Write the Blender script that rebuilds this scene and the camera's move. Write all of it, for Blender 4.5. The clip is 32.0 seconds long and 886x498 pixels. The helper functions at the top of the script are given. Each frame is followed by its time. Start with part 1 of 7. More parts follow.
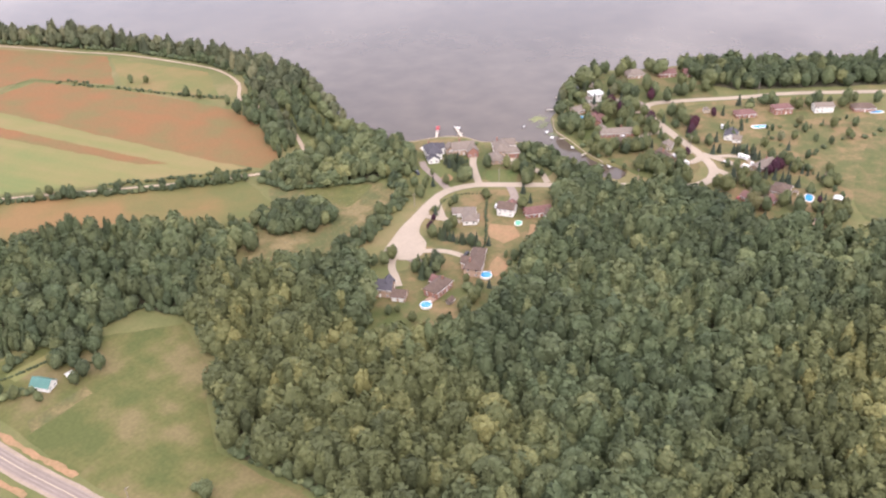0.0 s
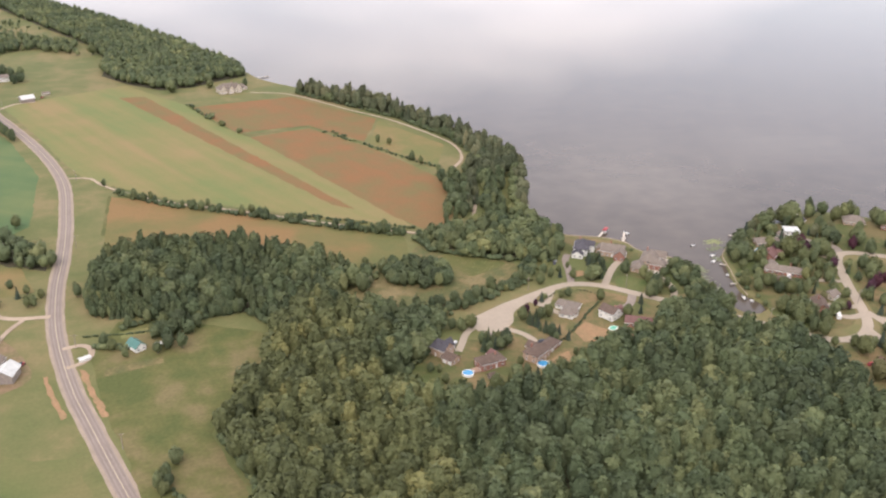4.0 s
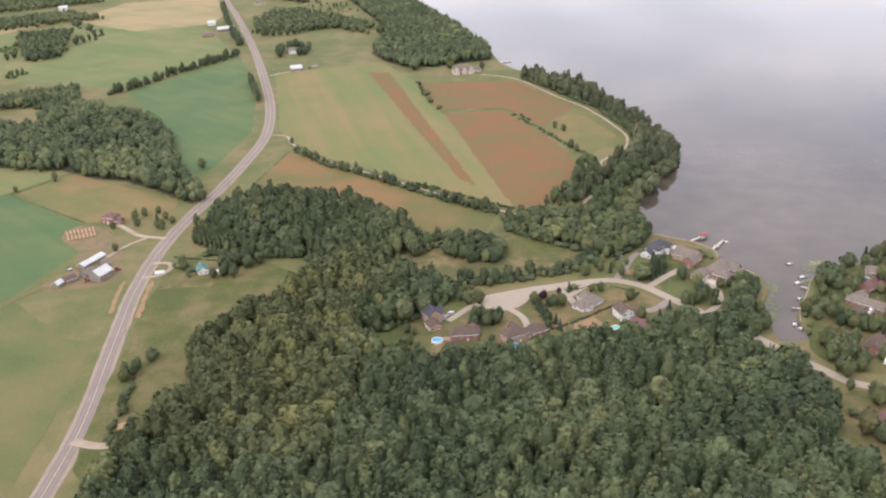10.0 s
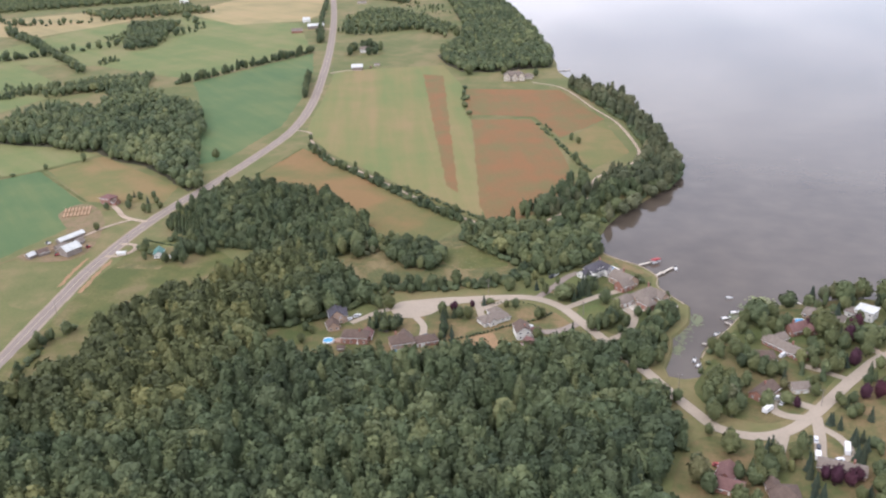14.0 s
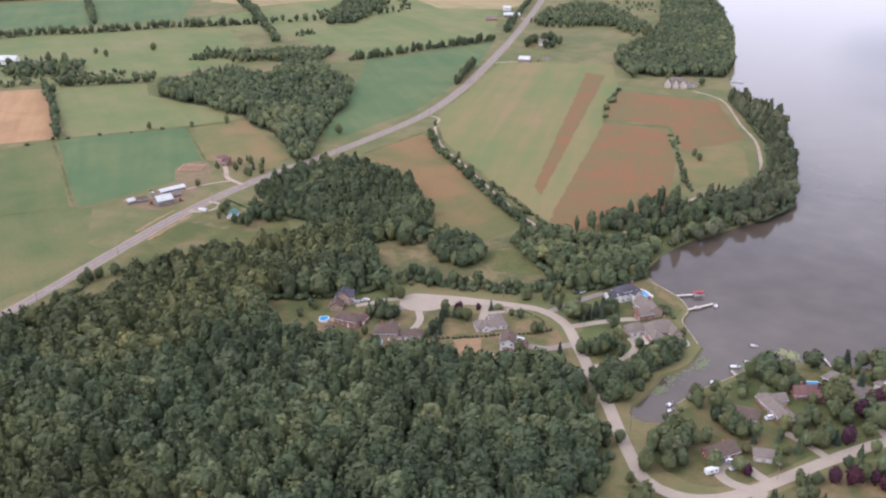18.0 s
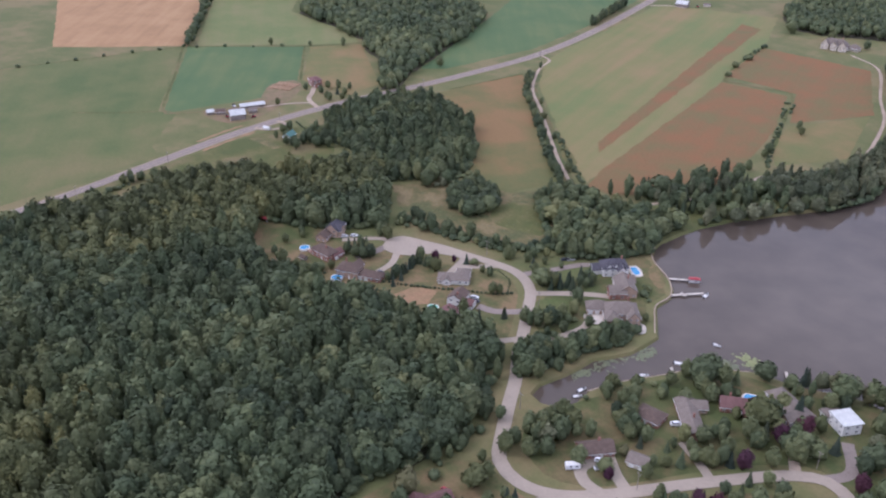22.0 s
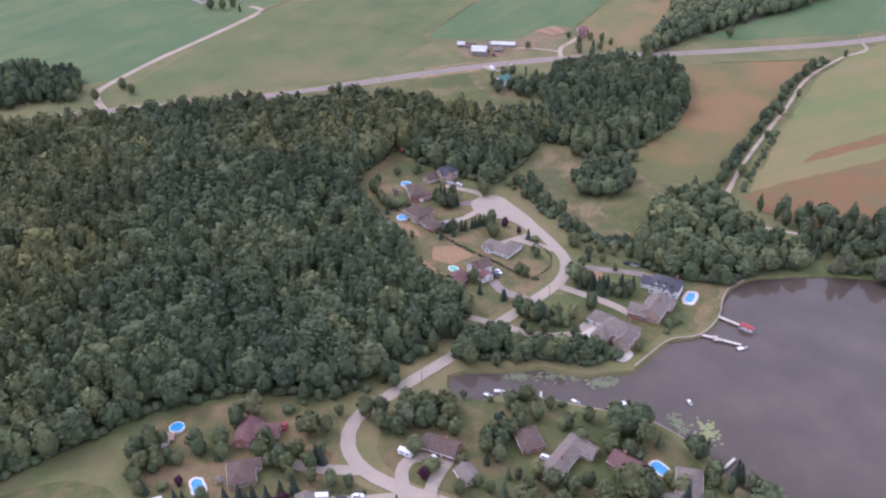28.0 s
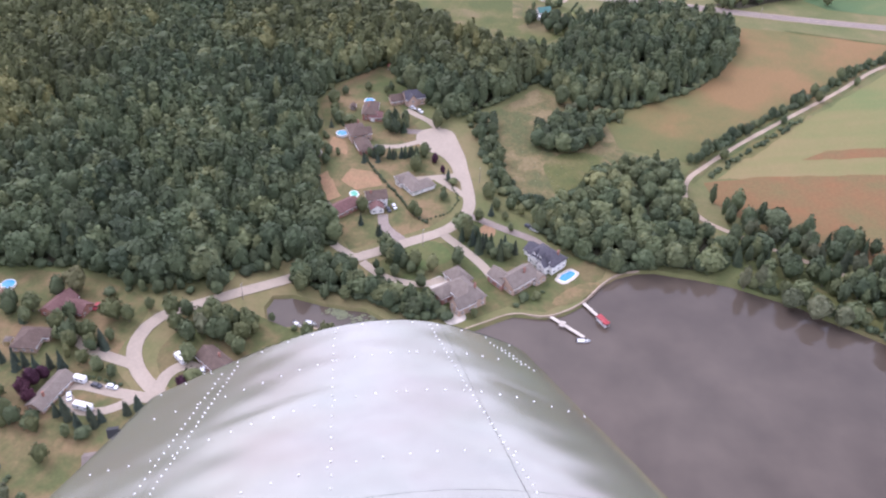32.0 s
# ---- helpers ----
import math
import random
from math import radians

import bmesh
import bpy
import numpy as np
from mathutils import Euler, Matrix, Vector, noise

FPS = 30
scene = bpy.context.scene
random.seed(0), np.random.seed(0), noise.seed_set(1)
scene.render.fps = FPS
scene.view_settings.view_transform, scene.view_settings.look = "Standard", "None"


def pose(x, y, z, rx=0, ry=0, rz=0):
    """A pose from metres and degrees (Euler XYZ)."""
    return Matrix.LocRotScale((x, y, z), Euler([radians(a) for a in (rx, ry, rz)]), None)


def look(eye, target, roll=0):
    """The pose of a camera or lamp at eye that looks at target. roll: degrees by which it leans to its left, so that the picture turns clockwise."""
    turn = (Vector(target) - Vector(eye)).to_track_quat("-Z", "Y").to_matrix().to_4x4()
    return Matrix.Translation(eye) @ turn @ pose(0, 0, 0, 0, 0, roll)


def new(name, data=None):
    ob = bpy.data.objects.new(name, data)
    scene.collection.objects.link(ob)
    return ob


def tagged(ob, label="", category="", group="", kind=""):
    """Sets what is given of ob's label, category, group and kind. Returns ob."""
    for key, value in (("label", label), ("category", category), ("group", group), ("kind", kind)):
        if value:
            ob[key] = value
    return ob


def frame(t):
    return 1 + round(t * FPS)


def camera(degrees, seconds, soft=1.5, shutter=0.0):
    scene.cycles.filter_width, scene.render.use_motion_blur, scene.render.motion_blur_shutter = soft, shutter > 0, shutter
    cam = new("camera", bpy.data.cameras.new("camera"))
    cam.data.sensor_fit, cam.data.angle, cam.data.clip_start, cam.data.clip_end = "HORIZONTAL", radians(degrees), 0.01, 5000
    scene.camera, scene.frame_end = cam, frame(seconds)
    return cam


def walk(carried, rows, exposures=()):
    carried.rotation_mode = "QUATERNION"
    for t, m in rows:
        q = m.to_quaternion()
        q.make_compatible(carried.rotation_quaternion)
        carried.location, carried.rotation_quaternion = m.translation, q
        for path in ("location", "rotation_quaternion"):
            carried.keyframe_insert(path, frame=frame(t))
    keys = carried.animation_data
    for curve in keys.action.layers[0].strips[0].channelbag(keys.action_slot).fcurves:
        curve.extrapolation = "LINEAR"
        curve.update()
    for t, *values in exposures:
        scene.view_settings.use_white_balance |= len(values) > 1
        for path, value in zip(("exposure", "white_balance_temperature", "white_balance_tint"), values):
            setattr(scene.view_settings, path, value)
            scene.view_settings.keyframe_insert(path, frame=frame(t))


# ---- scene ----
# Camera: flown in a wide left-hand turn about 245 m above the shore.
cam = camera(52.22, 32.0, soft=2.2)
# seconds, x, y, z, yaw, pitch, roll
PATH = [
    (0.0, -241.49, 147.46, 253.49, -46.96, -30.98, -1.41),
    (0.5, -231.35, 132.15, 251.65, -43.26, -31.34, -2.18),
    (1.0, -221.05, 117.01, 250.15, -39.06, -29.43, -2.88),
    (1.5, -209.45, 102.72, 249.05, -35.77, -28.65, -3.08),
    (2.0, -196.61, 89.27, 247.87, -32.95, -27.94, -2.34),
    (2.5, -183.00, 76.51, 246.68, -30.04, -26.91, -1.39),
    (4.5, -117.95, 33.72, 243.53, -18.03, -23.73, 0.92),
    (5.0, -101.22, 25.72, 242.99, -14.23, -24.20, 0.73),
    (5.5, -84.28, 18.64, 242.08, -10.50, -25.56, -0.35),
    (6.0, -66.84, 12.36, 241.15, -7.57, -25.57, -0.82),
    (6.5, -49.49, 7.28, 240.44, -4.37, -24.63, -1.36),
    (7.0, -32.78, 2.95, 239.52, -0.96, -23.81, -1.50),
    (7.5, -16.57, -0.73, 238.66, 1.96, -23.39, -1.02),
    (8.0, -0.38, -3.57, 238.20, 4.35, -22.23, -0.72),
    (8.5, 15.76, -5.78, 237.92, 7.10, -22.14, -1.23),
    (9.0, 32.06, -7.51, 237.60, 9.55, -22.24, -1.00),
    (9.5, 48.28, -8.86, 237.39, 10.63, -23.92, -1.09),
    (10.0, 64.52, -9.58, 237.40, 5.32, -23.82, -2.12),
    (10.5, 82.57, -9.65, 237.42, 2.08, -25.32, -0.35),
    (11.0, 100.17, -8.72, 237.38, 3.53, -25.26, -0.30),
    (11.5, 117.22, -7.20, 237.15, 5.18, -25.47, -0.04),
    (12.0, 134.03, -4.80, 236.94, 6.59, -24.59, -0.15),
    (12.5, 150.93, -1.77, 236.58, 8.36, -23.79, -0.83),
    (13.0, 167.52, 2.02, 236.46, 10.16, -23.15, -1.48),
    (13.5, 183.68, 6.84, 237.07, 12.17, -22.98, -1.86),
    (14.0, 200.02, 12.03, 237.34, 16.09, -23.41, -1.80),
    (14.5, 216.31, 17.72, 237.67, 18.46, -24.58, -1.14),
    (16.5, 275.17, 40.51, 235.72, 26.36, -25.18, -1.10),
    (17.0, 289.68, 50.07, 236.21, 28.52, -24.72, -0.96),
    (17.5, 304.33, 59.96, 236.84, 31.19, -24.10, -0.57),
    (18.0, 318.58, 70.46, 237.89, 33.17, -23.78, -0.32),
    (18.5, 332.61, 81.33, 238.63, 35.07, -23.36, -0.55),
    (19.0, 346.46, 92.72, 239.39, 37.84, -22.89, -0.14),
    (19.5, 359.65, 104.89, 239.65, 39.92, -22.85, -0.09),
    (20.0, 373.01, 117.95, 240.41, 42.34, -23.21, -0.39),
    (20.5, 385.49, 130.61, 241.23, 45.32, -23.63, -0.42),
    (21.0, 397.66, 143.72, 242.81, 47.18, -25.65, 0.37),
    (21.5, 408.69, 157.38, 244.28, 48.32, -26.95, 0.29),
    (22.0, 419.83, 172.05, 245.52, 49.85, -28.29, 0.29),
    (22.5, 430.91, 187.37, 245.85, 52.29, -29.65, -0.06),
    (23.0, 441.13, 203.40, 246.06, 55.23, -30.93, 0.19),
    (23.5, 450.87, 219.68, 246.18, 58.61, -31.94, 0.70),
    (24.0, 459.87, 236.19, 246.17, 61.30, -32.97, 0.70),
    (24.5, 467.82, 252.71, 246.03, 63.67, -32.25, 0.76),
    (25.0, 474.14, 269.64, 245.92, 66.64, -31.17, -0.02),
    (25.5, 479.97, 287.25, 245.78, 69.68, -30.13, -0.57),
    (26.0, 484.48, 305.31, 245.74, 72.79, -29.37, -0.61),
    (26.5, 488.58, 323.63, 245.94, 76.72, -29.83, -1.44),
    (28.5, 499.96, 399.75, 250.63, 86.54, -32.30, -1.11),
    (29.0, 498.83, 419.20, 250.90, 88.87, -33.18, -0.57),
    (29.5, 497.57, 438.48, 250.72, 91.60, -34.81, -0.43),
    (30.0, 495.35, 457.78, 250.16, 94.36, -36.15, -0.49),
    (30.5, 492.14, 476.89, 249.53, 96.59, -37.62, 0.26),
    (31.0, 488.21, 495.22, 248.84, 98.94, -37.59, -0.72),
    (31.5, 482.85, 512.86, 248.82, 99.92, -36.01, -0.13),
    (32.0, 475.49, 530.71, 248.74, 99.98, -37.01, 1.68),
]
walk(cam, [(t, pose(x, y, z, 90 + p, 0, w) @ pose(0, 0, 0, 0, 0, r)) for t, x, y, z, w, p, r in PATH],
     exposures=[(0, 1.0, 6500, 23), (1, 1.02, 6500, 23), (2.5, 0.86, 6580, 20), (5, 0.47, 6680, 16), (6, 0.53, 6700, 16), (7, 0.52, 6680, 17), (8, 0.42, 6650, 17), (10, 0.48, 6350, 17), (13, 0.52, 6100, 16), (17, 0.42, 5880, 21), (19, 0.28, 5740, 23), (21, 0.0, 5500, 24), (22, 0.12, 5480, 26),
                (23, 0.44, 5450, 28), (25, 0.64, 5420, 32), (26, 0.6, 5420, 32), (29, 0.16, 5430, 31), (30, -0.06, 5430, 30), (31, 0.26, 5500, 29), (32, 0.74, 5650, 29)])

# ---- light: thin bright overcast ----
world = bpy.data.worlds.new("overcast_sky")
scene.world = world
world.use_nodes = True
wn, wl = world.node_tree.nodes, world.node_tree.links
wn.clear()
SUN_EL, SUN_AZ = radians(48), radians(215)
sky = wn.new("ShaderNodeTexSky")
sky.sky_type, sky.sun_disc = "NISHITA", False
sky.sun_elevation, sky.sun_rotation = SUN_EL, SUN_AZ
sky.air_density, sky.dust_density = 1.0, 2.5
wco, wno, wra = wn.new("ShaderNodeTexCoord"), wn.new("ShaderNodeTexNoise"), wn.new("ShaderNodeValToRGB")
wmap = wn.new("ShaderNodeMapping")
wmap.inputs["Scale"].default_value = (1.0, 1.0, 2.6)
wno.inputs["Scale"].default_value, wno.inputs["Detail"].default_value = 2.0, 3.0
wra.color_ramp.elements[0].position, wra.color_ramp.elements[0].color = 0.42, (0.5, 0.5, 0.5, 1)
wra.color_ramp.elements[1].position, wra.color_ramp.elements[1].color = 0.6, (1, 1, 1, 1)
wmix = wn.new("ShaderNodeMix")
wmix.data_type = "RGBA"
wmix.inputs[7].default_value = (9.8, 9.9, 10.2, 1)
wbg, wout = wn.new("ShaderNodeBackground"), wn.new("ShaderNodeOutputWorld")
wbg.inputs["Strength"].default_value = 0.15
wl.new(wco.outputs["Generated"], wmap.inputs["Vector"])
wl.new(wmap.outputs[0], wno.inputs["Vector"])
wl.new(wno.outputs[0], wra.inputs[0])
wl.new(wra.outputs[0], wmix.inputs[0])
wl.new(sky.outputs[0], wmix.inputs[6])
wl.new(wmix.outputs[2], wbg.inputs[0])
wl.new(wbg.outputs[0], wout.inputs[0])
sun = new("sun", bpy.data.lights.new("sun", "SUN"))
sun.data.energy, sun.data.angle, sun.data.color = 0.9, radians(11), (1.0, 0.96, 0.9)
sun.matrix_world = look((-math.sin(SUN_AZ) * -1000, math.cos(SUN_AZ) * 1000, 1000 * math.tan(SUN_EL)), (0, 0, 0))

# ---- materials ----
def mat(name, a, b, big=0.05, small=1.0, rough=0.8, bump=0.0, metal=0.0, c=None, spec=0.3, blend=0.5, grain=0.15):
    """Two colours blended by a broad noise, dirt and grain by a fine one; sizes are 1 / metres."""
    m = bpy.data.materials.new(name)
    m.use_nodes = True
    n, l = m.node_tree.nodes, m.node_tree.links
    bs = n["Principled BSDF"]
    co = n.new("ShaderNodeTexCoord")
    n1, n2 = n.new("ShaderNodeTexNoise"), n.new("ShaderNodeTexNoise")
    n1.inputs["Scale"].default_value, n1.inputs["Detail"].default_value = big, 5.0
    n2.inputs["Scale"].default_value, n2.inputs["Detail"].default_value = small, 4.0
    for q in (n1, n2):
        l.new(co.outputs["Object"], q.inputs["Vector"])
    r1 = n.new("ShaderNodeValToRGB")
    e = r1.color_ramp.elements
    e[0].position, e[1].position = blend - 0.16, blend + 0.16
    e[0].color, e[1].color = (*a, 1), (*b, 1)
    if c:
        k = r1.color_ramp.elements.new(min(blend + 0.3, 0.95))
        k.color = (*c, 1)
    r2 = n.new("ShaderNodeMapRange")
    r2.inputs["From Min"].default_value, r2.inputs["From Max"].default_value = 0.3, 0.7
    r2.inputs["To Min"].default_value, r2.inputs["To Max"].default_value = 1 - grain, 1 + grain
    mx = n.new("ShaderNodeVectorMath")
    mx.operation = "SCALE"
    l.new(n1.outputs[0], r1.inputs[0])
    l.new(n2.outputs[0], r2.inputs[0])
    l.new(r1.outputs[0], mx.inputs[0])
    l.new(r2.outputs[0], mx.inputs["Scale"])
    l.new(mx.outputs[0], bs.inputs["Base Color"])
    bs.inputs["Roughness"].default_value, bs.inputs["Metallic"].default_value = rough, metal
    bs.inputs["Specular IOR Level"].default_value = spec
    if bump:
        bp = n.new("ShaderNodeBump")
        bp.inputs["Distance"].default_value, bp.inputs["Strength"].default_value = bump, 0.6
        l.new(n2.outputs[0], bp.inputs["Height"])
        l.new(bp.outputs[0], bs.inputs["Normal"])
    return m


def field_mat(name, a, b, c, angle=0.0, width=20.0, streak=0.5, big=0.011, patch=0.045, blotch=0.4, grain=0.08, dry=None):
    """A field: three colours in broad drifts, in bands along its rows and in blotches, with fine grain over them. dry: the east and west ends between which it turns drier."""
    m = bpy.data.materials.new(name)
    m.use_nodes = True
    n, l = m.node_tree.nodes, m.node_tree.links
    bs = n["Principled BSDF"]
    co, mp = n.new("ShaderNodeTexCoord"), n.new("ShaderNodeMapping")
    mp.vector_type = "TEXTURE"
    mp.inputs["Rotation"].default_value = (0, 0, radians(angle))
    mp.inputs["Scale"].default_value = (width, width * 14, 1)
    l.new(co.outputs["Object"], mp.inputs["Vector"])

    def cloud(scale, detail, rough, source):
        q = n.new("ShaderNodeTexNoise")
        q.inputs["Scale"].default_value, q.inputs["Detail"].default_value, q.inputs["Roughness"].default_value = scale, detail, rough
        l.new(source, q.inputs["Vector"])
        return q.outputs[0]

    def maths(kind, x, y):
        q = n.new("ShaderNodeMath")
        q.operation = kind
        for i, v in enumerate((x, y)):
            if isinstance(v, float):
                q.inputs[i].default_value = v
            else:
                l.new(v, q.inputs[i])
        return q.outputs[0]

    flat = co.outputs["Object"]
    drift, band = cloud(big, 4.0, 0.55, flat), cloud(1.0, 3.0, 0.6, mp.outputs[0])
    spots, fine = cloud(patch, 4.0, 0.58, flat), cloud(0.55, 4.0, 0.6, flat)
    f = maths("ADD", maths("MULTIPLY", drift, 1.0 - streak), maths("MULTIPLY", band, streak))
    f = maths("ADD", f, maths("MULTIPLY", maths("SUBTRACT", spots, 0.5), blotch))
    if dry:
        xyz, end = n.new("ShaderNodeSeparateXYZ"), n.new("ShaderNodeMapRange")
        l.new(flat, xyz.inputs[0])
        l.new(xyz.outputs[0], end.inputs[0])
        end.inputs["From Min"].default_value, end.inputs["From Max"].default_value = dry
        end.inputs["To Min"].default_value, end.inputs["To Max"].default_value = -0.1, 0.1
        f = maths("ADD", f, end.outputs[0])
    ramp = n.new("ShaderNodeValToRGB")
    e = ramp.color_ramp.elements
    e[0].position, e[0].color = 0.38, (*a, 1)
    e[1].position, e[1].color = 0.62, (*c, 1)
    e.new(0.5).color = (*b, 1)
    l.new(f, ramp.inputs[0])
    rg, sc = n.new("ShaderNodeMapRange"), n.new("ShaderNodeVectorMath")
    rg.inputs["From Min"].default_value, rg.inputs["From Max"].default_value = 0.3, 0.7
    rg.inputs["To Min"].default_value, rg.inputs["To Max"].default_value = 1 - grain, 1 + grain
    sc.operation = "SCALE"
    l.new(fine, rg.inputs[0])
    l.new(ramp.outputs[0], sc.inputs[0])
    l.new(rg.outputs[0], sc.inputs["Scale"])
    l.new(sc.outputs[0], bs.inputs["Base Color"])
    bs.inputs["Roughness"].default_value, bs.inputs["Specular IOR Level"].default_value = 0.92, 0.25
    return m


def leaf_mat(name, dark, mid, light):
    """Foliage: the tone of each tree, and the grain of its leaves."""
    m = bpy.data.materials.new(name)
    m.use_nodes = True
    n, l = m.node_tree.nodes, m.node_tree.links
    bs = n["Principled BSDF"]
    at, rp = n.new("ShaderNodeAttribute"), n.new("ShaderNodeValToRGB")
    at.attribute_name = "tone"
    e = rp.color_ramp.elements
    e[0].position, e[0].color = 0.0, (*dark, 1)
    e[1].position, e[1].color = 1.0, (*light, 1)
    k = e.new(0.55)
    k.color = (*mid, 1)
    co, nz, rg, sc = n.new("ShaderNodeTexCoord"), n.new("ShaderNodeTexNoise"), n.new("ShaderNodeMapRange"), n.new("ShaderNodeVectorMath")
    nz.inputs["Scale"].default_value, nz.inputs["Detail"].default_value = 1.2, 4.0
    rg.inputs["From Min"].default_value, rg.inputs["From Max"].default_value = 0.3, 0.7
    rg.inputs["To Min"].default_value, rg.inputs["To Max"].default_value = 0.8, 1.2
    sc.operation = "SCALE"
    hu, hr, hm = n.new("ShaderNodeAttribute"), n.new("ShaderNodeValToRGB"), n.new("ShaderNodeVectorMath")
    hu.attribute_name, hm.operation = "hue", "MULTIPLY"
    h = hr.color_ramp.elements
    h[0].position, h[0].color = 0.0, (1.0, 1.0, 1.0, 1)
    h[1].position, h[1].color = 1.0, (1.2, 1.06, 0.9, 1)
    k = h.new(0.5)
    k.color = (0.9, 0.98, 1.0, 1)
    l.new(hu.outputs["Fac"], hr.inputs[0])
    l.new(at.outputs["Fac"], rp.inputs[0])
    l.new(co.outputs["Object"], nz.inputs["Vector"])
    l.new(nz.outputs[0], rg.inputs[0])
    l.new(rp.outputs[0], hm.inputs[0])
    l.new(hr.outputs[0], hm.inputs[1])
    l.new(hm.outputs[0], sc.inputs[0])
    l.new(rg.outputs[0], sc.inputs["Scale"])
    l.new(sc.outputs[0], bs.inputs["Base Color"])
    bs.inputs["Roughness"].default_value, bs.inputs["Specular IOR Level"].default_value = 0.75, 0.2
    return m


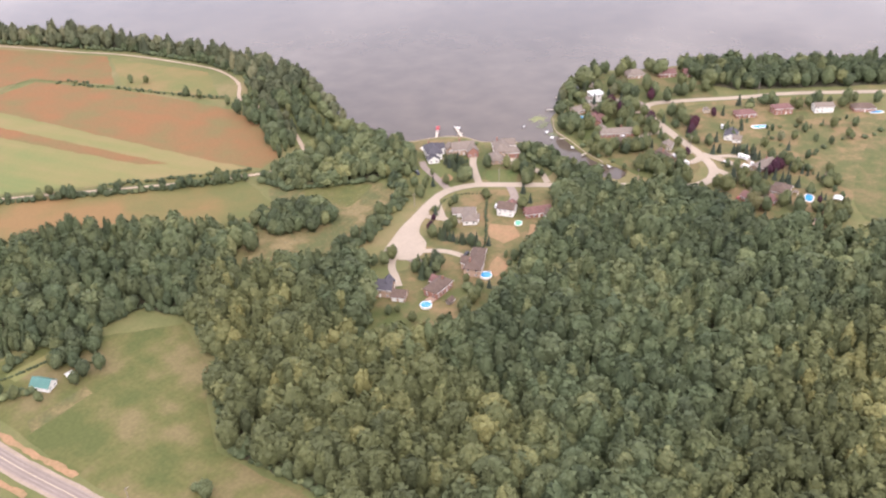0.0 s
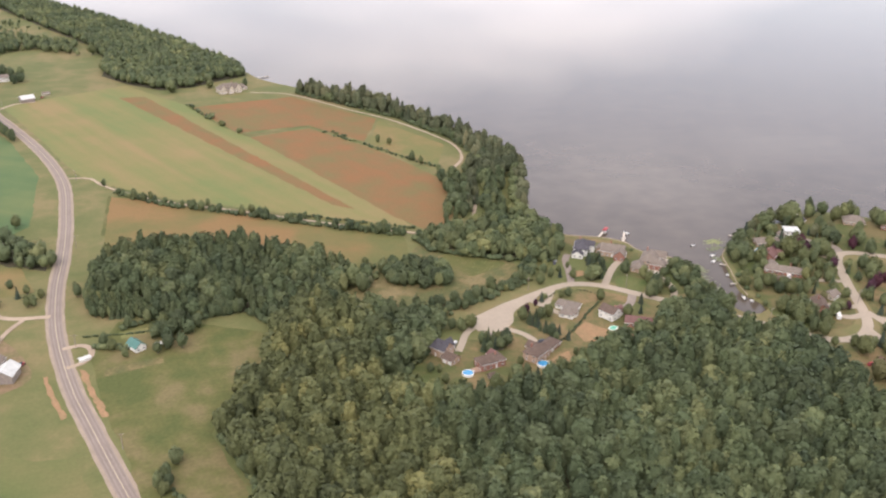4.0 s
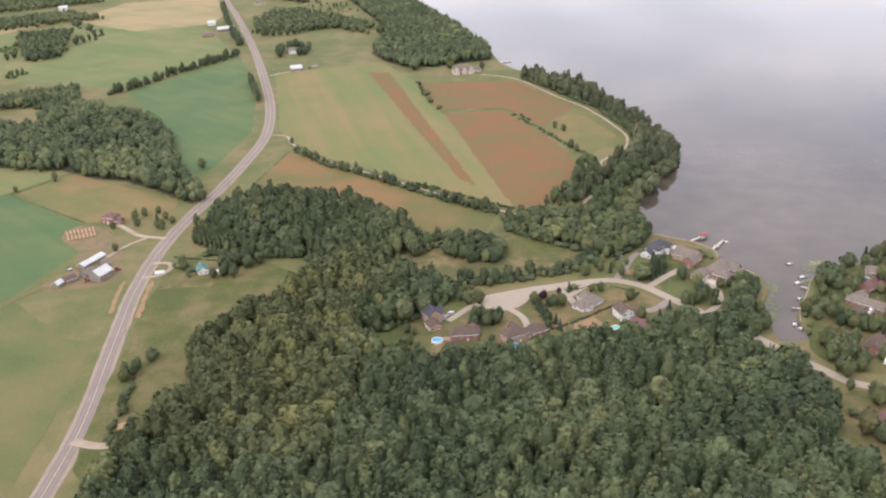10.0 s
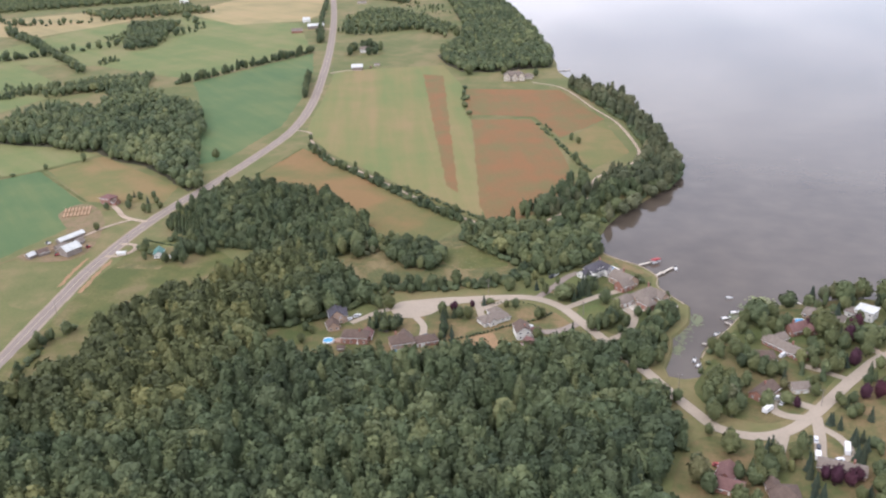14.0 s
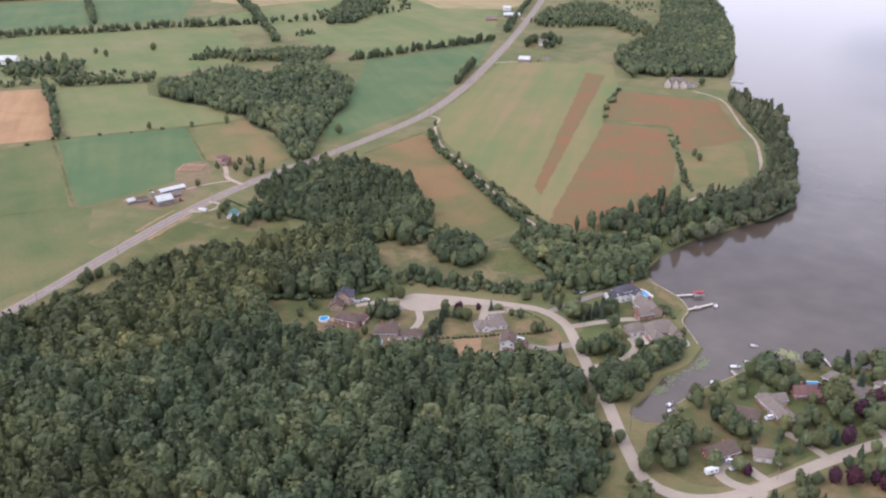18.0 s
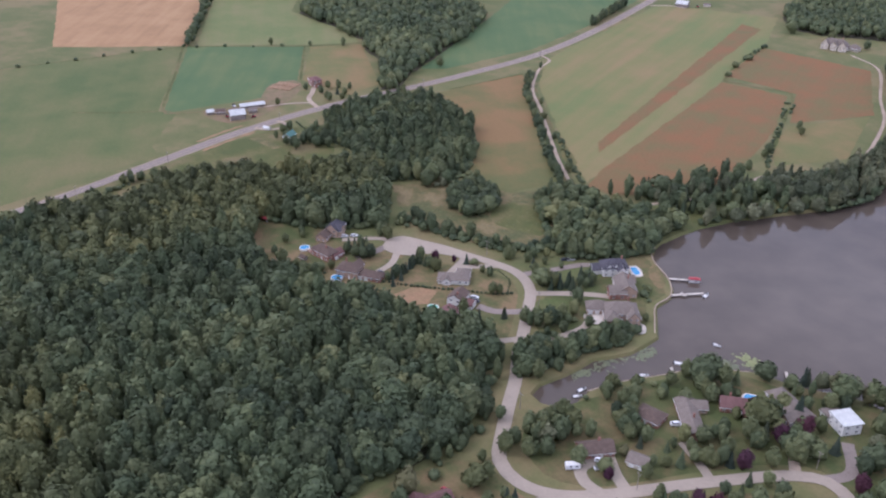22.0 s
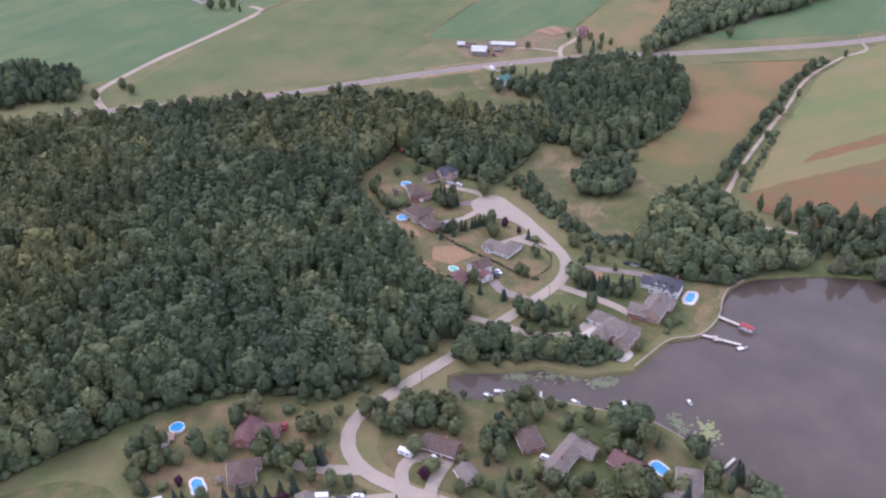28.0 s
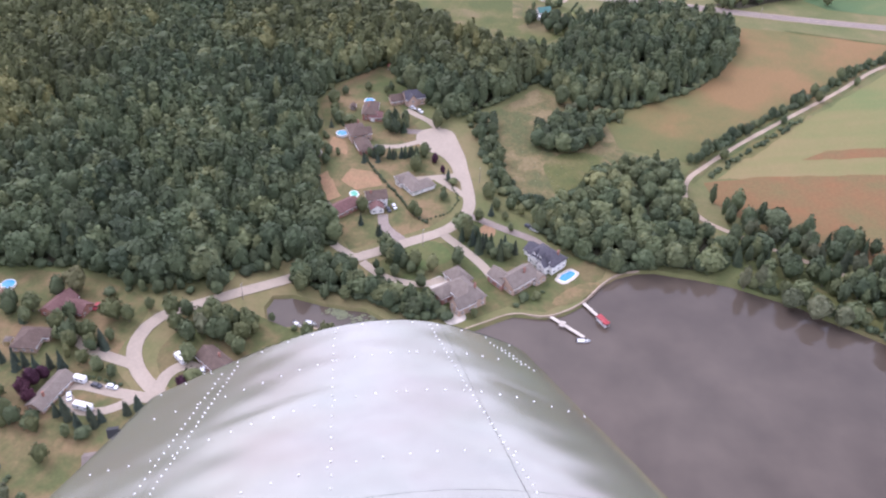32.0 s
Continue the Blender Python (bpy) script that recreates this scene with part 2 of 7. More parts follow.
M = dict(
    ground=field_mat("rough_grass", (0.10, 0.112, 0.04), (0.13, 0.126, 0.05), (0.175, 0.142, 0.066), 0, 40, 0.2, 0.012, 0.05, 0.5),
    lawn=field_mat("dry_lawn", (0.086, 0.094, 0.034), (0.13, 0.11, 0.047), (0.19, 0.132, 0.066), 20, 30, 0.2, 0.04, 0.11, 0.6, 0.12),
    lush=field_mat("green_lawn", (0.068, 0.084, 0.027), (0.092, 0.096, 0.035), (0.14, 0.11, 0.05), 20, 30, 0.2, 0.04, 0.12, 0.5, 0.12),
    yard=mat("farm_dirt", (0.20, 0.135, 0.08), (0.14, 0.12, 0.055), 0.12, 0.6, 0.95, c=(0.24, 0.16, 0.095)),
    dirt=mat("bare_earth", (0.28, 0.165, 0.09), (0.23, 0.155, 0.08), 0.12, 0.7, 0.95),
    fresh=field_mat("fresh_lawn", (0.06, 0.09, 0.026), (0.08, 0.104, 0.033), (0.11, 0.115, 0.042), 20, 30, 0.2, 0.04, 0.12, 0.4, 0.1),
    hay=field_mat("hay_field", (0.13, 0.15, 0.053), (0.166, 0.154, 0.059), (0.208, 0.157, 0.071), 20, 26, 0.6, 0.008, 0.03, 0.22, 0.05),
    fallow=field_mat("fallow_field", (0.136, 0.109, 0.043), (0.166, 0.1, 0.042), (0.19, 0.095, 0.04), 20, 14, 0.35, 0.016, 0.04, 0.5, 0.1),
    stubble=field_mat("stubble_field", (0.112, 0.126, 0.043), (0.14, 0.13, 0.048), (0.196, 0.138, 0.06), 55, 30, 0.25, 0.011, 0.03, 0.4, 0.07),
    lane_field=field_mat("lane_stubble", (0.1, 0.106, 0.037), (0.142, 0.115, 0.043), (0.194, 0.119, 0.05), 55, 30, 0.25, 0.011, 0.03, 0.4, 0.07, dry=(30, -110)),
    crop=field_mat("young_crop", (0.069, 0.115, 0.046), (0.084, 0.125, 0.049), (0.112, 0.138, 0.054), 50, 14, 0.35, 0.012, 0.03, 0.2, 0.05),
    pasture=field_mat("pasture", (0.08, 0.105, 0.035), (0.11, 0.12, 0.043), (0.148, 0.131, 0.055), 60, 30, 0.3, 0.01, 0.03, 0.3, 0.08),
    wheat=field_mat("ripe_grain", (0.27, 0.16, 0.078), (0.31, 0.185, 0.09), (0.34, 0.21, 0.105), 50, 9, 0.5, 0.02, 0.05, 0.35, 0.06),
    straw=field_mat("straw_stubble", (0.22, 0.185, 0.09), (0.27, 0.215, 0.105), (0.3, 0.225, 0.115), 60, 20, 0.4, 0.012, 0.03, 0.3, 0.06),
    # paler pasture colours: distance haze painted into the far fields
    hazed_pasture=field_mat("haze_lightened_pasture", (0.112, 0.142, 0.05), (0.142, 0.156, 0.058), (0.178, 0.165, 0.072), 60, 30, 0.35, 0.009, 0.03, 0.3, 0.07),
    meadow=field_mat("coarse_meadow", (0.074, 0.086, 0.026), (0.1, 0.1, 0.033), (0.148, 0.12, 0.055), 10, 18, 0.25, 0.018, 0.06, 0.65, 0.13),
    marsh=field_mat("marsh_meadow", (0.086, 0.092, 0.036), (0.128, 0.108, 0.046), (0.185, 0.142, 0.07), -30, 14, 0.3, 0.025, 0.1, 0.6, 0.2),
    asphalt=mat("worn_asphalt", (0.215, 0.17, 0.143), (0.25, 0.205, 0.172), 0.08, 2.0, 0.85),
    tracks=mat("darkened_asphalt", (0.175, 0.14, 0.12), (0.2, 0.16, 0.138), 0.1, 2.0, 0.8),
    lane=mat("pale_asphalt", (0.34, 0.28, 0.215), (0.30, 0.248, 0.192), 0.07, 0.7, 0.9, grain=0.06),
    gravel=mat("gravel", (0.37, 0.29, 0.215), (0.29, 0.225, 0.165), 0.1, 1.8, 0.95),
    shoulder=mat("shoulder_gravel", (0.3, 0.236, 0.18), (0.25, 0.2, 0.15), 0.12, 1.2, 0.95, grain=0.1),
    paint=mat("road_paint", (0.46, 0.38, 0.24), (0.4, 0.34, 0.24), 0.4, 3, 0.7),
    water=None,
    bark=mat("bark", (0.10, 0.085, 0.07), (0.16, 0.14, 0.12), 0.5, 3, 0.9),
    leaf=leaf_mat("broad_leaves", (0.042, 0.055, 0.029), (0.08, 0.097, 0.046), (0.152, 0.159, 0.069)),
    olive=leaf_mat("olive_leaves", (0.05, 0.058, 0.032), (0.096, 0.102, 0.054), (0.165, 0.158, 0.086)),
    needle=leaf_mat("needles", (0.024, 0.036, 0.025), (0.036, 0.049, 0.033), (0.058, 0.07, 0.046)),
    plum=leaf_mat("plum_leaves", (0.035, 0.012, 0.02), (0.05, 0.018, 0.03), (0.07, 0.03, 0.04)),
    brick=mat("red_brick", (0.26, 0.125, 0.095), (0.32, 0.165, 0.125), 0.6, 4, 0.85),
    tan_brick=mat("tan_brick", (0.42, 0.30, 0.22), (0.36, 0.25, 0.19), 0.6, 4, 0.85),
    white=mat("white_siding", (0.74, 0.72, 0.68), (0.66, 0.64, 0.6), 0.5, 3, 0.6),
    beige=mat("beige_siding", (0.52, 0.45, 0.36), (0.46, 0.4, 0.33), 0.5, 3, 0.7),
    brown_roof=mat("brown_shingles", (0.098, 0.068, 0.054), (0.13, 0.092, 0.073), 0.5, 3, 0.9),
    red_roof=mat("maroon_shingles", (0.135, 0.072, 0.065), (0.175, 0.095, 0.085), 0.5, 3, 0.9),
    grey_roof=mat("grey_shingles", (0.155, 0.126, 0.104), (0.195, 0.16, 0.133), 0.5, 3, 0.9),
    dark_roof=mat("charcoal_shingles", (0.06, 0.055, 0.065), (0.085, 0.08, 0.09), 0.5, 3, 0.85),
    metal_roof=mat("white_metal_roof", (0.54, 0.54, 0.51), (0.44, 0.44, 0.42), 0.3, 2, 0.45),
    green_roof=mat("green_metal_roof", (0.06, 0.15, 0.13), (0.08, 0.18, 0.155), 0.3, 2, 0.5),
    frame=mat("white_frames", (0.78, 0.77, 0.74), (0.7, 0.69, 0.67), 1, 6, 0.5),
    glass=mat("dark_glass", (0.03, 0.035, 0.04), (0.05, 0.055, 0.06), 0.6, 3, 0.08, spec=0.6),
    barnwood=mat("weathered_boards", (0.20, 0.17, 0.15), (0.27, 0.23, 0.2), 0.5, 4, 0.9),
    log=mat("cut_logs", (0.42, 0.28, 0.17), (0.34, 0.22, 0.135), 0.4, 3, 0.9),
    deck=mat("deck_boards", (0.36, 0.24, 0.17), (0.30, 0.2, 0.15), 0.5, 4, 0.8),
    concrete=mat("concrete", (0.54, 0.48, 0.40), (0.46, 0.41, 0.345), 0.4, 3, 0.85),
    pool=mat("pool_water", (0.04, 0.22, 0.42), (0.06, 0.28, 0.49), 0.5, 2, 0.08, spec=0.5),
    green_pool=mat("pool_cover", (0.11, 0.36, 0.25), (0.13, 0.4, 0.28), 0.5, 2, 0.5),
    red=mat("red_paint", (0.34, 0.05, 0.055), (0.28, 0.045, 0.05), 0.6, 3, 0.5),
    car=mat("car_paint", (0.72, 0.72, 0.72), (0.66, 0.66, 0.67), 1, 6, 0.3),
    dark_car=mat("dark_car_paint", (0.04, 0.045, 0.06), (0.06, 0.06, 0.075), 1, 6, 0.3),
    rubber=mat("rubber", (0.03, 0.03, 0.03), (0.045, 0.045, 0.045), 2, 8, 0.9),
    floor=mat("shade_dark_litter", (0.045, 0.045, 0.025), (0.07, 0.06, 0.035), 0.1, 0.8, 0.95),
    # bare metal; its greenish and pinkish blotches are painted reflections of the land
    alu=mat("aluminium_painted_reflections", (0.335, 0.345, 0.295), (0.325, 0.302, 0.268), 2.2, 9, 0.2, metal=0.78, grain=0.05, spec=0.5),
    rivet=mat("bright_rivets", (0.85, 0.85, 0.85), (0.8, 0.8, 0.8), 5, 20, 0.35, metal=0.3),
    lily=mat("lily_pads", (0.15, 0.16, 0.085), (0.10, 0.11, 0.065), 0.5, 1.6, 0.7, grain=0.3),
    algae=mat("algae", (0.22, 0.23, 0.10), (0.17, 0.19, 0.085), 0.3, 1.5, 0.8),
)


def water_mat():
    m = mat("lake_water", (0.074, 0.058, 0.045), (0.084, 0.066, 0.051), 0.006, 0.05, 0.025, spec=0.5)
    n, l = m.node_tree.nodes, m.node_tree.links
    bs = n["Principled BSDF"]
    bs.inputs["IOR"].default_value = 1.33
    co, nz, bp = n.new("ShaderNodeTexCoord"), n.new("ShaderNodeTexNoise"), n.new("ShaderNodeBump")
    nz.inputs["Scale"].default_value, nz.inputs["Detail"].default_value = 0.6, 4
    bp.inputs["Strength"].default_value, bp.inputs["Distance"].default_value = 0.05, 0.025
    l.new(co.outputs["Object"], nz.inputs["Vector"])
    l.new(nz.outputs[0], bp.inputs["Height"])
    l.new(bp.outputs[0], bs.inputs["Normal"])
    return m


M["water"] = water_mat()

# ---- helpers of this scene ----
def part(name, bm, material, parent=None, label=""):
    """Links a bmesh as one mesh object, under a thing or a part."""
    me = bpy.data.meshes.new(name)
    bm.to_mesh(me)
    bm.free()
    me.materials.append(material)
    ob = new(name, me)
    if parent:
        ob.parent = parent
    if label:
        ob["label"] = label
    return ob


def thing(name, m, label, category, group="", kind=""):
    ob = new(name)
    ob.matrix_world = m
    return tagged(ob, label, category, group, kind)


def box(bm, x0, x1, y0, y1, z0, z1):
    vs = [bm.verts.new((x, y, z)) for z in (z0, z1) for x, y in ((x0, y0), (x1, y0), (x1, y1), (x0, y1))]
    for f in ((3, 2, 1, 0), (4, 5, 6, 7), (0, 1, 5, 4), (1, 2, 6, 5), (2, 3, 7, 6), (3, 0, 4, 7)):
        bm.faces.new([vs[i] for i in f])
    return vs


def boxes(*rows):
    bm = bmesh.new()
    for r in rows:
        box(bm, *r)
    return bm


def prism(pts, z0, z1, inset=0.0):
    """A closed upright block over a plan outline."""
    bm = bmesh.new()
    cx, cy = sum(p[0] for p in pts) / len(pts), sum(p[1] for p in pts) / len(pts)
    lo = [bm.verts.new((x, y, z0)) for x, y in pts]
    hi = [bm.verts.new((x + (cx - x) * inset, y + (cy - y) * inset, z1)) for x, y in pts]
    bm.faces.new(hi)
    bm.faces.new(lo[::-1])
    for i in range(len(pts)):
        j = (i + 1) % len(pts)
        bm.faces.new((lo[i], lo[j], hi[j], hi[i]))
    bmesh.ops.recalc_face_normals(bm, faces=bm.faces)
    return bm


def disc(n, rx, ry, wob=0.0, seed=0):
    rg = random.Random(seed)
    return [((1 + rg.uniform(-wob, wob)) * rx * math.cos(a), (1 + rg.uniform(-wob, wob)) * ry * math.sin(a)) for a in (2 * math.pi * i / n for i in range(n))]


def smooth_line(pts, step=6.0, closed=False):
    """A rounded line through plan points."""
    p = [Vector((x, y)) for x, y in pts]
    n = len(p)
    out = []
    for i in range(n if closed else n - 1):
        a, b = p[i], p[(i + 1) % n]
        z = p[i - 1] if (i or closed) else a * 2 - b
        c = p[(i + 2) % n] if (closed or i + 2 < n) else b * 2 - a
        k = max(1, int((b - a).length / step))
        for s in range(k):
            t = s / k
            out.append(0.5 * (2 * a + (b - z) * t + (2 * z - 5 * a + 4 * b - c) * t * t + (3 * a - z - 3 * b + c) * t ** 3))
    if not closed:
        out.append(p[-1])
    return [(v.x, v.y) for v in out]


def rough_outline(pts, step=7.0, wob=0.8, seed=1):
    """Straight edges with small uneven bends."""
    rg, out = random.Random(seed), []
    for i, a in enumerate(pts):
        b = pts[(i + 1) % len(pts)]
        k = max(1, int(math.dist(a, b) / step))
        for s in range(k):
            t = s / k
            w = wob if s else wob * 0.4
            out.append((a[0] + (b[0] - a[0]) * t + rg.uniform(-w, w), a[1] + (b[1] - a[1]) * t + rg.uniform(-w, w)))
    return out


def sheet(name, pts, z, material, label, category, wob=0.8, round_=False, step=7.0, kind="structure"):
    """A patch of ground cover over a plan outline."""
    line = smooth_line(pts, step, True) if round_ else pts
    line = rough_outline(line, step, wob, int(abs(pts[0][0]) + z * 1000)) if wob else line
    bm = bmesh.new()
    f = bm.faces.new([bm.verts.new((x, y, z)) for x, y in line])
    f.normal_update()
    if f.normal.z < 0:
        f.normal_flip()
    bmesh.ops.triangulate(bm, faces=[f], ngon_method="EAR_CLIP")
    return tagged(part(name, bm, material), label, category, kind=kind)


def ribbon(name, pts, width, z, material, label, category, step=5.0, wob=0.0, parent=None, shift=0.0):
    """A strip of even width along a rounded line."""
    line = [Vector(p) for p in smooth_line(pts, step)]
    rg = random.Random(len(line))
    bm, last = bmesh.new(), None
    for i, p in enumerate(line):
        d = (line[min(i + 1, len(line) - 1)] - line[max(i - 1, 0)]).normalized()
        nrm = Vector((-d.y, d.x))
        w = width / 2 + rg.uniform(-wob, wob)
        a, b = p + nrm * (shift + w), p + nrm * (shift - w)
        pair = bm.verts.new((a.x, a.y, z)), bm.verts.new((b.x, b.y, z))
        if last:
            bm.faces.new((last[1], pair[1], pair[0], last[0]))
        last = pair
    ob = part(name, bm, material, parent)
    return tagged(ob, label, category, kind="" if parent else "structure")


# ---- ground, lake, fields ----
SHORE = [(-420, 2300), (-279, 1966), (-205, 1751), (-123, 1578), (-50, 1400), (-5, 1253), (28, 1140), (40, 1085), (62, 1040), (95, 1000), (130, 955),
         (163, 850), (180, 800), (189, 740), (184, 694), (174, 668), (157, 632), (148, 604), (145, 580), (147, 560), (160, 546), (176, 537), (187, 524), (188, 511),
         (197, 499), (206, 488), (206, 468), (199, 450), (198, 432), (196, 417), (199, 409), (207, 408), (215, 412), (217, 420), (215, 431), (219, 447), (228, 466), (236, 484),
         (252, 498), (275, 506), (298, 518), (322, 517), (348, 528)]
SHORE_EAST = [(374, 508), (400, 486), (430, 462), (462, 416), (514, 364), (588, 290), (760, 130), (1000, -150), (1600, -700), (2500, -1300)]


def land():
    shore = smooth_line(SHORE + SHORE_EAST, 8.0)
    rg = random.Random(4)
    shore = [(x + rg.uniform(-0.7, 0.7), y + rg.uniform(-0.7, 0.7)) for x, y in shore]
    rim = shore + [(2500, -2500), (-2600, -2500), (-2600, 2600), (-420, 2600)]
    bm = bmesh.new()
    top = [bm.verts.new((x, y, 0)) for x, y in rim]
    f = bm.faces.new(top)
    f.normal_update()
    if f.normal.z < 0:
        f.normal_flip()
    bmesh.ops.triangulate(bm, faces=[f], ngon_method="EAR_CLIP")
    foot = []
    for i, (x, y) in enumerate(shore):
        a, b = Vector(shore[max(i - 1, 0)]), Vector(shore[min(i + 1, len(shore) - 1)])
        d = (b - a).normalized()
        foot.append(bm.verts.new((x - d.y * 2.2, y + d.x * 2.2, -2.6)))
    for i in range(len(shore) - 1):
        bm.faces.new((top[i], top[i + 1], foot[i + 1], foot[i]))
    return tagged(part("ground", bm, M["ground"]), "rough green and yellowing grassland down to the lake", "ground", kind="structure")


land()
bm = bmesh.new()
bm.faces.new([bm.verts.new(p) for p in ((-2600, -2600, -1.3), (3000, -2600, -1.3), (3000, 3000, -1.3), (-2600, 3000, -1.3))])
tagged(part("water", bm, M["water"]), "calm grey-brown lake water reflecting the bright overcast sky", "lake", kind="structure")

FIELDS = [
    ("hay_field", "hay", "pale green mown hay field beside the road", [(-228, 1043), (-105, 1095), (-50, 985), (-14, 862), (-9, 850), (61, 600), (25, 623), (-20, 657), (-55, 684), (-98, 717), (-131, 747), (-153, 782), (-166, 818), (-188, 905)], 0.06),
    ("fallow_strip", "fallow", "long reddish-brown strip ploughed through the hay field", [(-114, 1040), (-88, 1036), (31, 646), (17, 661)], 0.10),
    ("fallow_field", "fallow", "reddish-brown fallow field near the lake", [(-9, 853), (48, 863), (85, 785), (100, 740), (120, 668), (104, 622), (84, 598), (66, 593), (54, 620)], 0.10),
    ("fallow_field", "fallow", "reddish-brown fallow field below the large house", [(-18, 872), (-48, 975), (0, 982), (58, 985), (118, 874), (85, 806), (50, 874)], 0.10),
    ("grass_field", "stubble", "small dry grass field by the shore track", [(88, 800), (118, 868), (150, 772), (125, 722), (106, 745)], 0.10),
    ("stubble_field", "lane_field", "stubble field along the hedged farm lane, orange-brown at its western end", [(-144, 660), (-136, 732), (-60, 680), (34, 620), (48, 590), (41, 548), (9, 540), (-12, 560), (-34, 585), (-64, 606), (-100, 618), (-143, 626)], 0.06),
    ("marsh_meadow", "marsh", "rough tawny meadow grass in front of the woods", [(-18, 498), (-6, 516), (2, 522), (14, 540), (41, 550), (50, 566), (62, 562), (85, 543), (102, 524), (97, 496), (69, 480), (37, 471), (10, 481)], 0.06),
    ("crop_field", "crop", "smooth green crop field across the road", [(-376, 959), (-300, 1145), (-256, 1040), (-211, 898), (-188, 798), (-192, 690), (-207, 674), (-259, 767), (-341, 910)], 0.06),
    ("crop_field", "crop", "dark green young crop behind the farmyard", [(-407, 542), (-336, 630), (-248, 568), (-225, 530), (-243, 441)], 0.06),
    ("pasture", "pasture", "light green pasture beside the main road", [(-446, 367), (-409, 536), (-250, 440), (-236, 448), (-182, 404), (-166, 400), (-157, 360), (-151, 309), (-143, 258), (-138, 216), (-168, 208), (-230, 237), (-345, 298)], 0.06),
    ("pasture", "crop", "green field round the far farm", [(-760, 40), (-437, 363), (-360, 300), (-192, 200), (-150, 60), (-420, -160)], 0.06),
    ("grain_field", "wheat", "ripe tan grain field by hedges", [(-700, 520), (-650, 585), (-587, 654), (-409, 544), (-446, 491), (-489, 440)], 0.06),
    ("stubble_field", "stubble", "dry yellow field behind the brick farmhouse", [(-331, 634), (-307, 678), (-195, 618), (-186, 580), (-247, 573)], 0.06),
    ("pasture", "hazed_pasture", "light green pasture beside the far wood", [(-581, 662), (-510, 730), (-464, 695), (-350, 695), (-312, 680), (-338, 636), (-403, 549)], 0.06),
    ("grain_field", "straw", "distant pale grain field", [(-671, 1448), (-657, 1640), (-500, 1680), (-420, 1490), (-418, 1392), (-520, 1345)], 0.06),
    ("pasture", "hazed_pasture", "wide distant pasture beyond the hedge", [(-780, 1010), (-560, 1030), (-392, 975), (-312, 1165), (-420, 1370), (-660, 1400), (-760, 1300)], 0.05),
    ("pasture", "hazed_pasture", "rough distant pasture round the far barn", [(-960, 760), (-700, 1040), (-500, 900), (-520, 760), (-600, 680), (-680, 600)], 0.05),
    ("meadow", "meadow", "coarse olive meadow between road and wood", [(-157, 484), (-142, 524), (-112, 514), (-66, 484), (-78, 446), (-92, 428), (-108, 398), (-102, 366), (-98, 345), (-110, 318), (-120, 285), (-126, 292), (-136, 330), (-145, 395), (-154, 440)], 0.06),
    ("crop_field", "crop", "distant green crop field", [(-1250, 900), (-980, 1250), (-800, 1040), (-990, 780)], 0.05),
    ("stubble_field", "straw", "distant dry yellow stubble field", [(-1000, 1330), (-780, 1500), (-700, 1420), (-790, 1200), (-900, 1200)], 0.05),
]
for i, (name, key, label, pts, z) in enumerate(FIELDS):
    sheet(name, pts, z + 0.004 * i, M[key], label, "field")

LAWNS = [
    ("lush", "green lawns round the lakeside houses", [(118, 486), (140, 490), (152, 508), (140, 530), (150, 548), (164, 540), (184, 524), (184, 508), (196, 494), (196, 470), (180, 445), (160, 452), (140, 480)]),
    ("lawn", "dry lawns of the houses on the court", [(-28, 403), (8, 428), (30, 440), (40, 436), (62, 456), (76, 452), (112, 470), (130, 468), (160, 432), (150, 424), (130, 410), (92, 397), (55, 388), (28, 378), (4, 384)]),
    ("lush", "green lawn between the wood and a gabled house", [(-28, 403), (4, 426), (24, 430), (30, 416), (18, 400), (4, 385), (-10, 396)]),
    ("lawn", "dry lawns of the eastern street", [(214, 360), (246, 362), (262, 376), (310, 440), (372, 408), (410, 360), (400, 320), (300, 290), (262, 290), (214, 286), (204, 316)]),
    ("lush", "green lawns on the lake point", [(216, 418), (240, 484), (275, 500), (298, 512), (344, 520), (392, 482), (366, 430), (316, 462), (290, 446), (254, 384), (226, 380), (212, 396)]),
    ("lush", "green hay meadow beyond the eastern gardens", [(262, 288), (400, 318), (440, 280), (420, 180), (300, 190), (244, 240)]),
]
for i, (key, label, pts) in enumerate(LAWNS):
    sheet("lawn", pts, 0.045 + 0.012 * i, M[key], label, "lawn", round_=True)
sheet("bare_patch", [(93, 414), (94, 428), (105, 434), (112, 422), (105, 412)], 0.1, M["dirt"], "bare reddish square of earth in a garden", "earth patch", wob=0.4, step=3)
sheet("bare_patch", [(104, 400), (98, 403), (119, 416), (125, 411)], 0.1, M["dirt"], "bare reddish earth strip along the wood", "earth patch", wob=0.5, step=3)
sheet("rush_patch", [(68, 511), (54, 519), (50, 532), (56, 545), (72, 548), (88, 536), (95, 521), (83, 516)], 0.1, M["meadow"], "green rushes in the wet end of the meadow", "rushes", round_=True, step=3)
sheet("lawn", [(155, 456), (146, 469), (156, 479), (163, 474), (169, 466)], 0.16, M["fresh"], "fresh green lawn at the court's junction", "lawn", round_=True, step=3)
sheet("bare_patch", [(64, 396), (76, 398), (80, 408), (68, 404)], 0.1, M["dirt"], "bare earth behind a house beside the pool", "earth patch", round_=True, step=3)
sheet("bare_patch", [(127, 489), (134, 488), (137, 494), (130, 495)], 0.11, M["dirt"], "worn tan earth on a dry lawn", "earth patch", round_=True, step=2)
sheet("shore_lawn", [(160, 546), (163, 536), (170, 530), (178, 526), (176, 535)], 0.112, M["lawn"], "worn tawny lawn beside the sea wall", "lawn", round_=True, step=3)
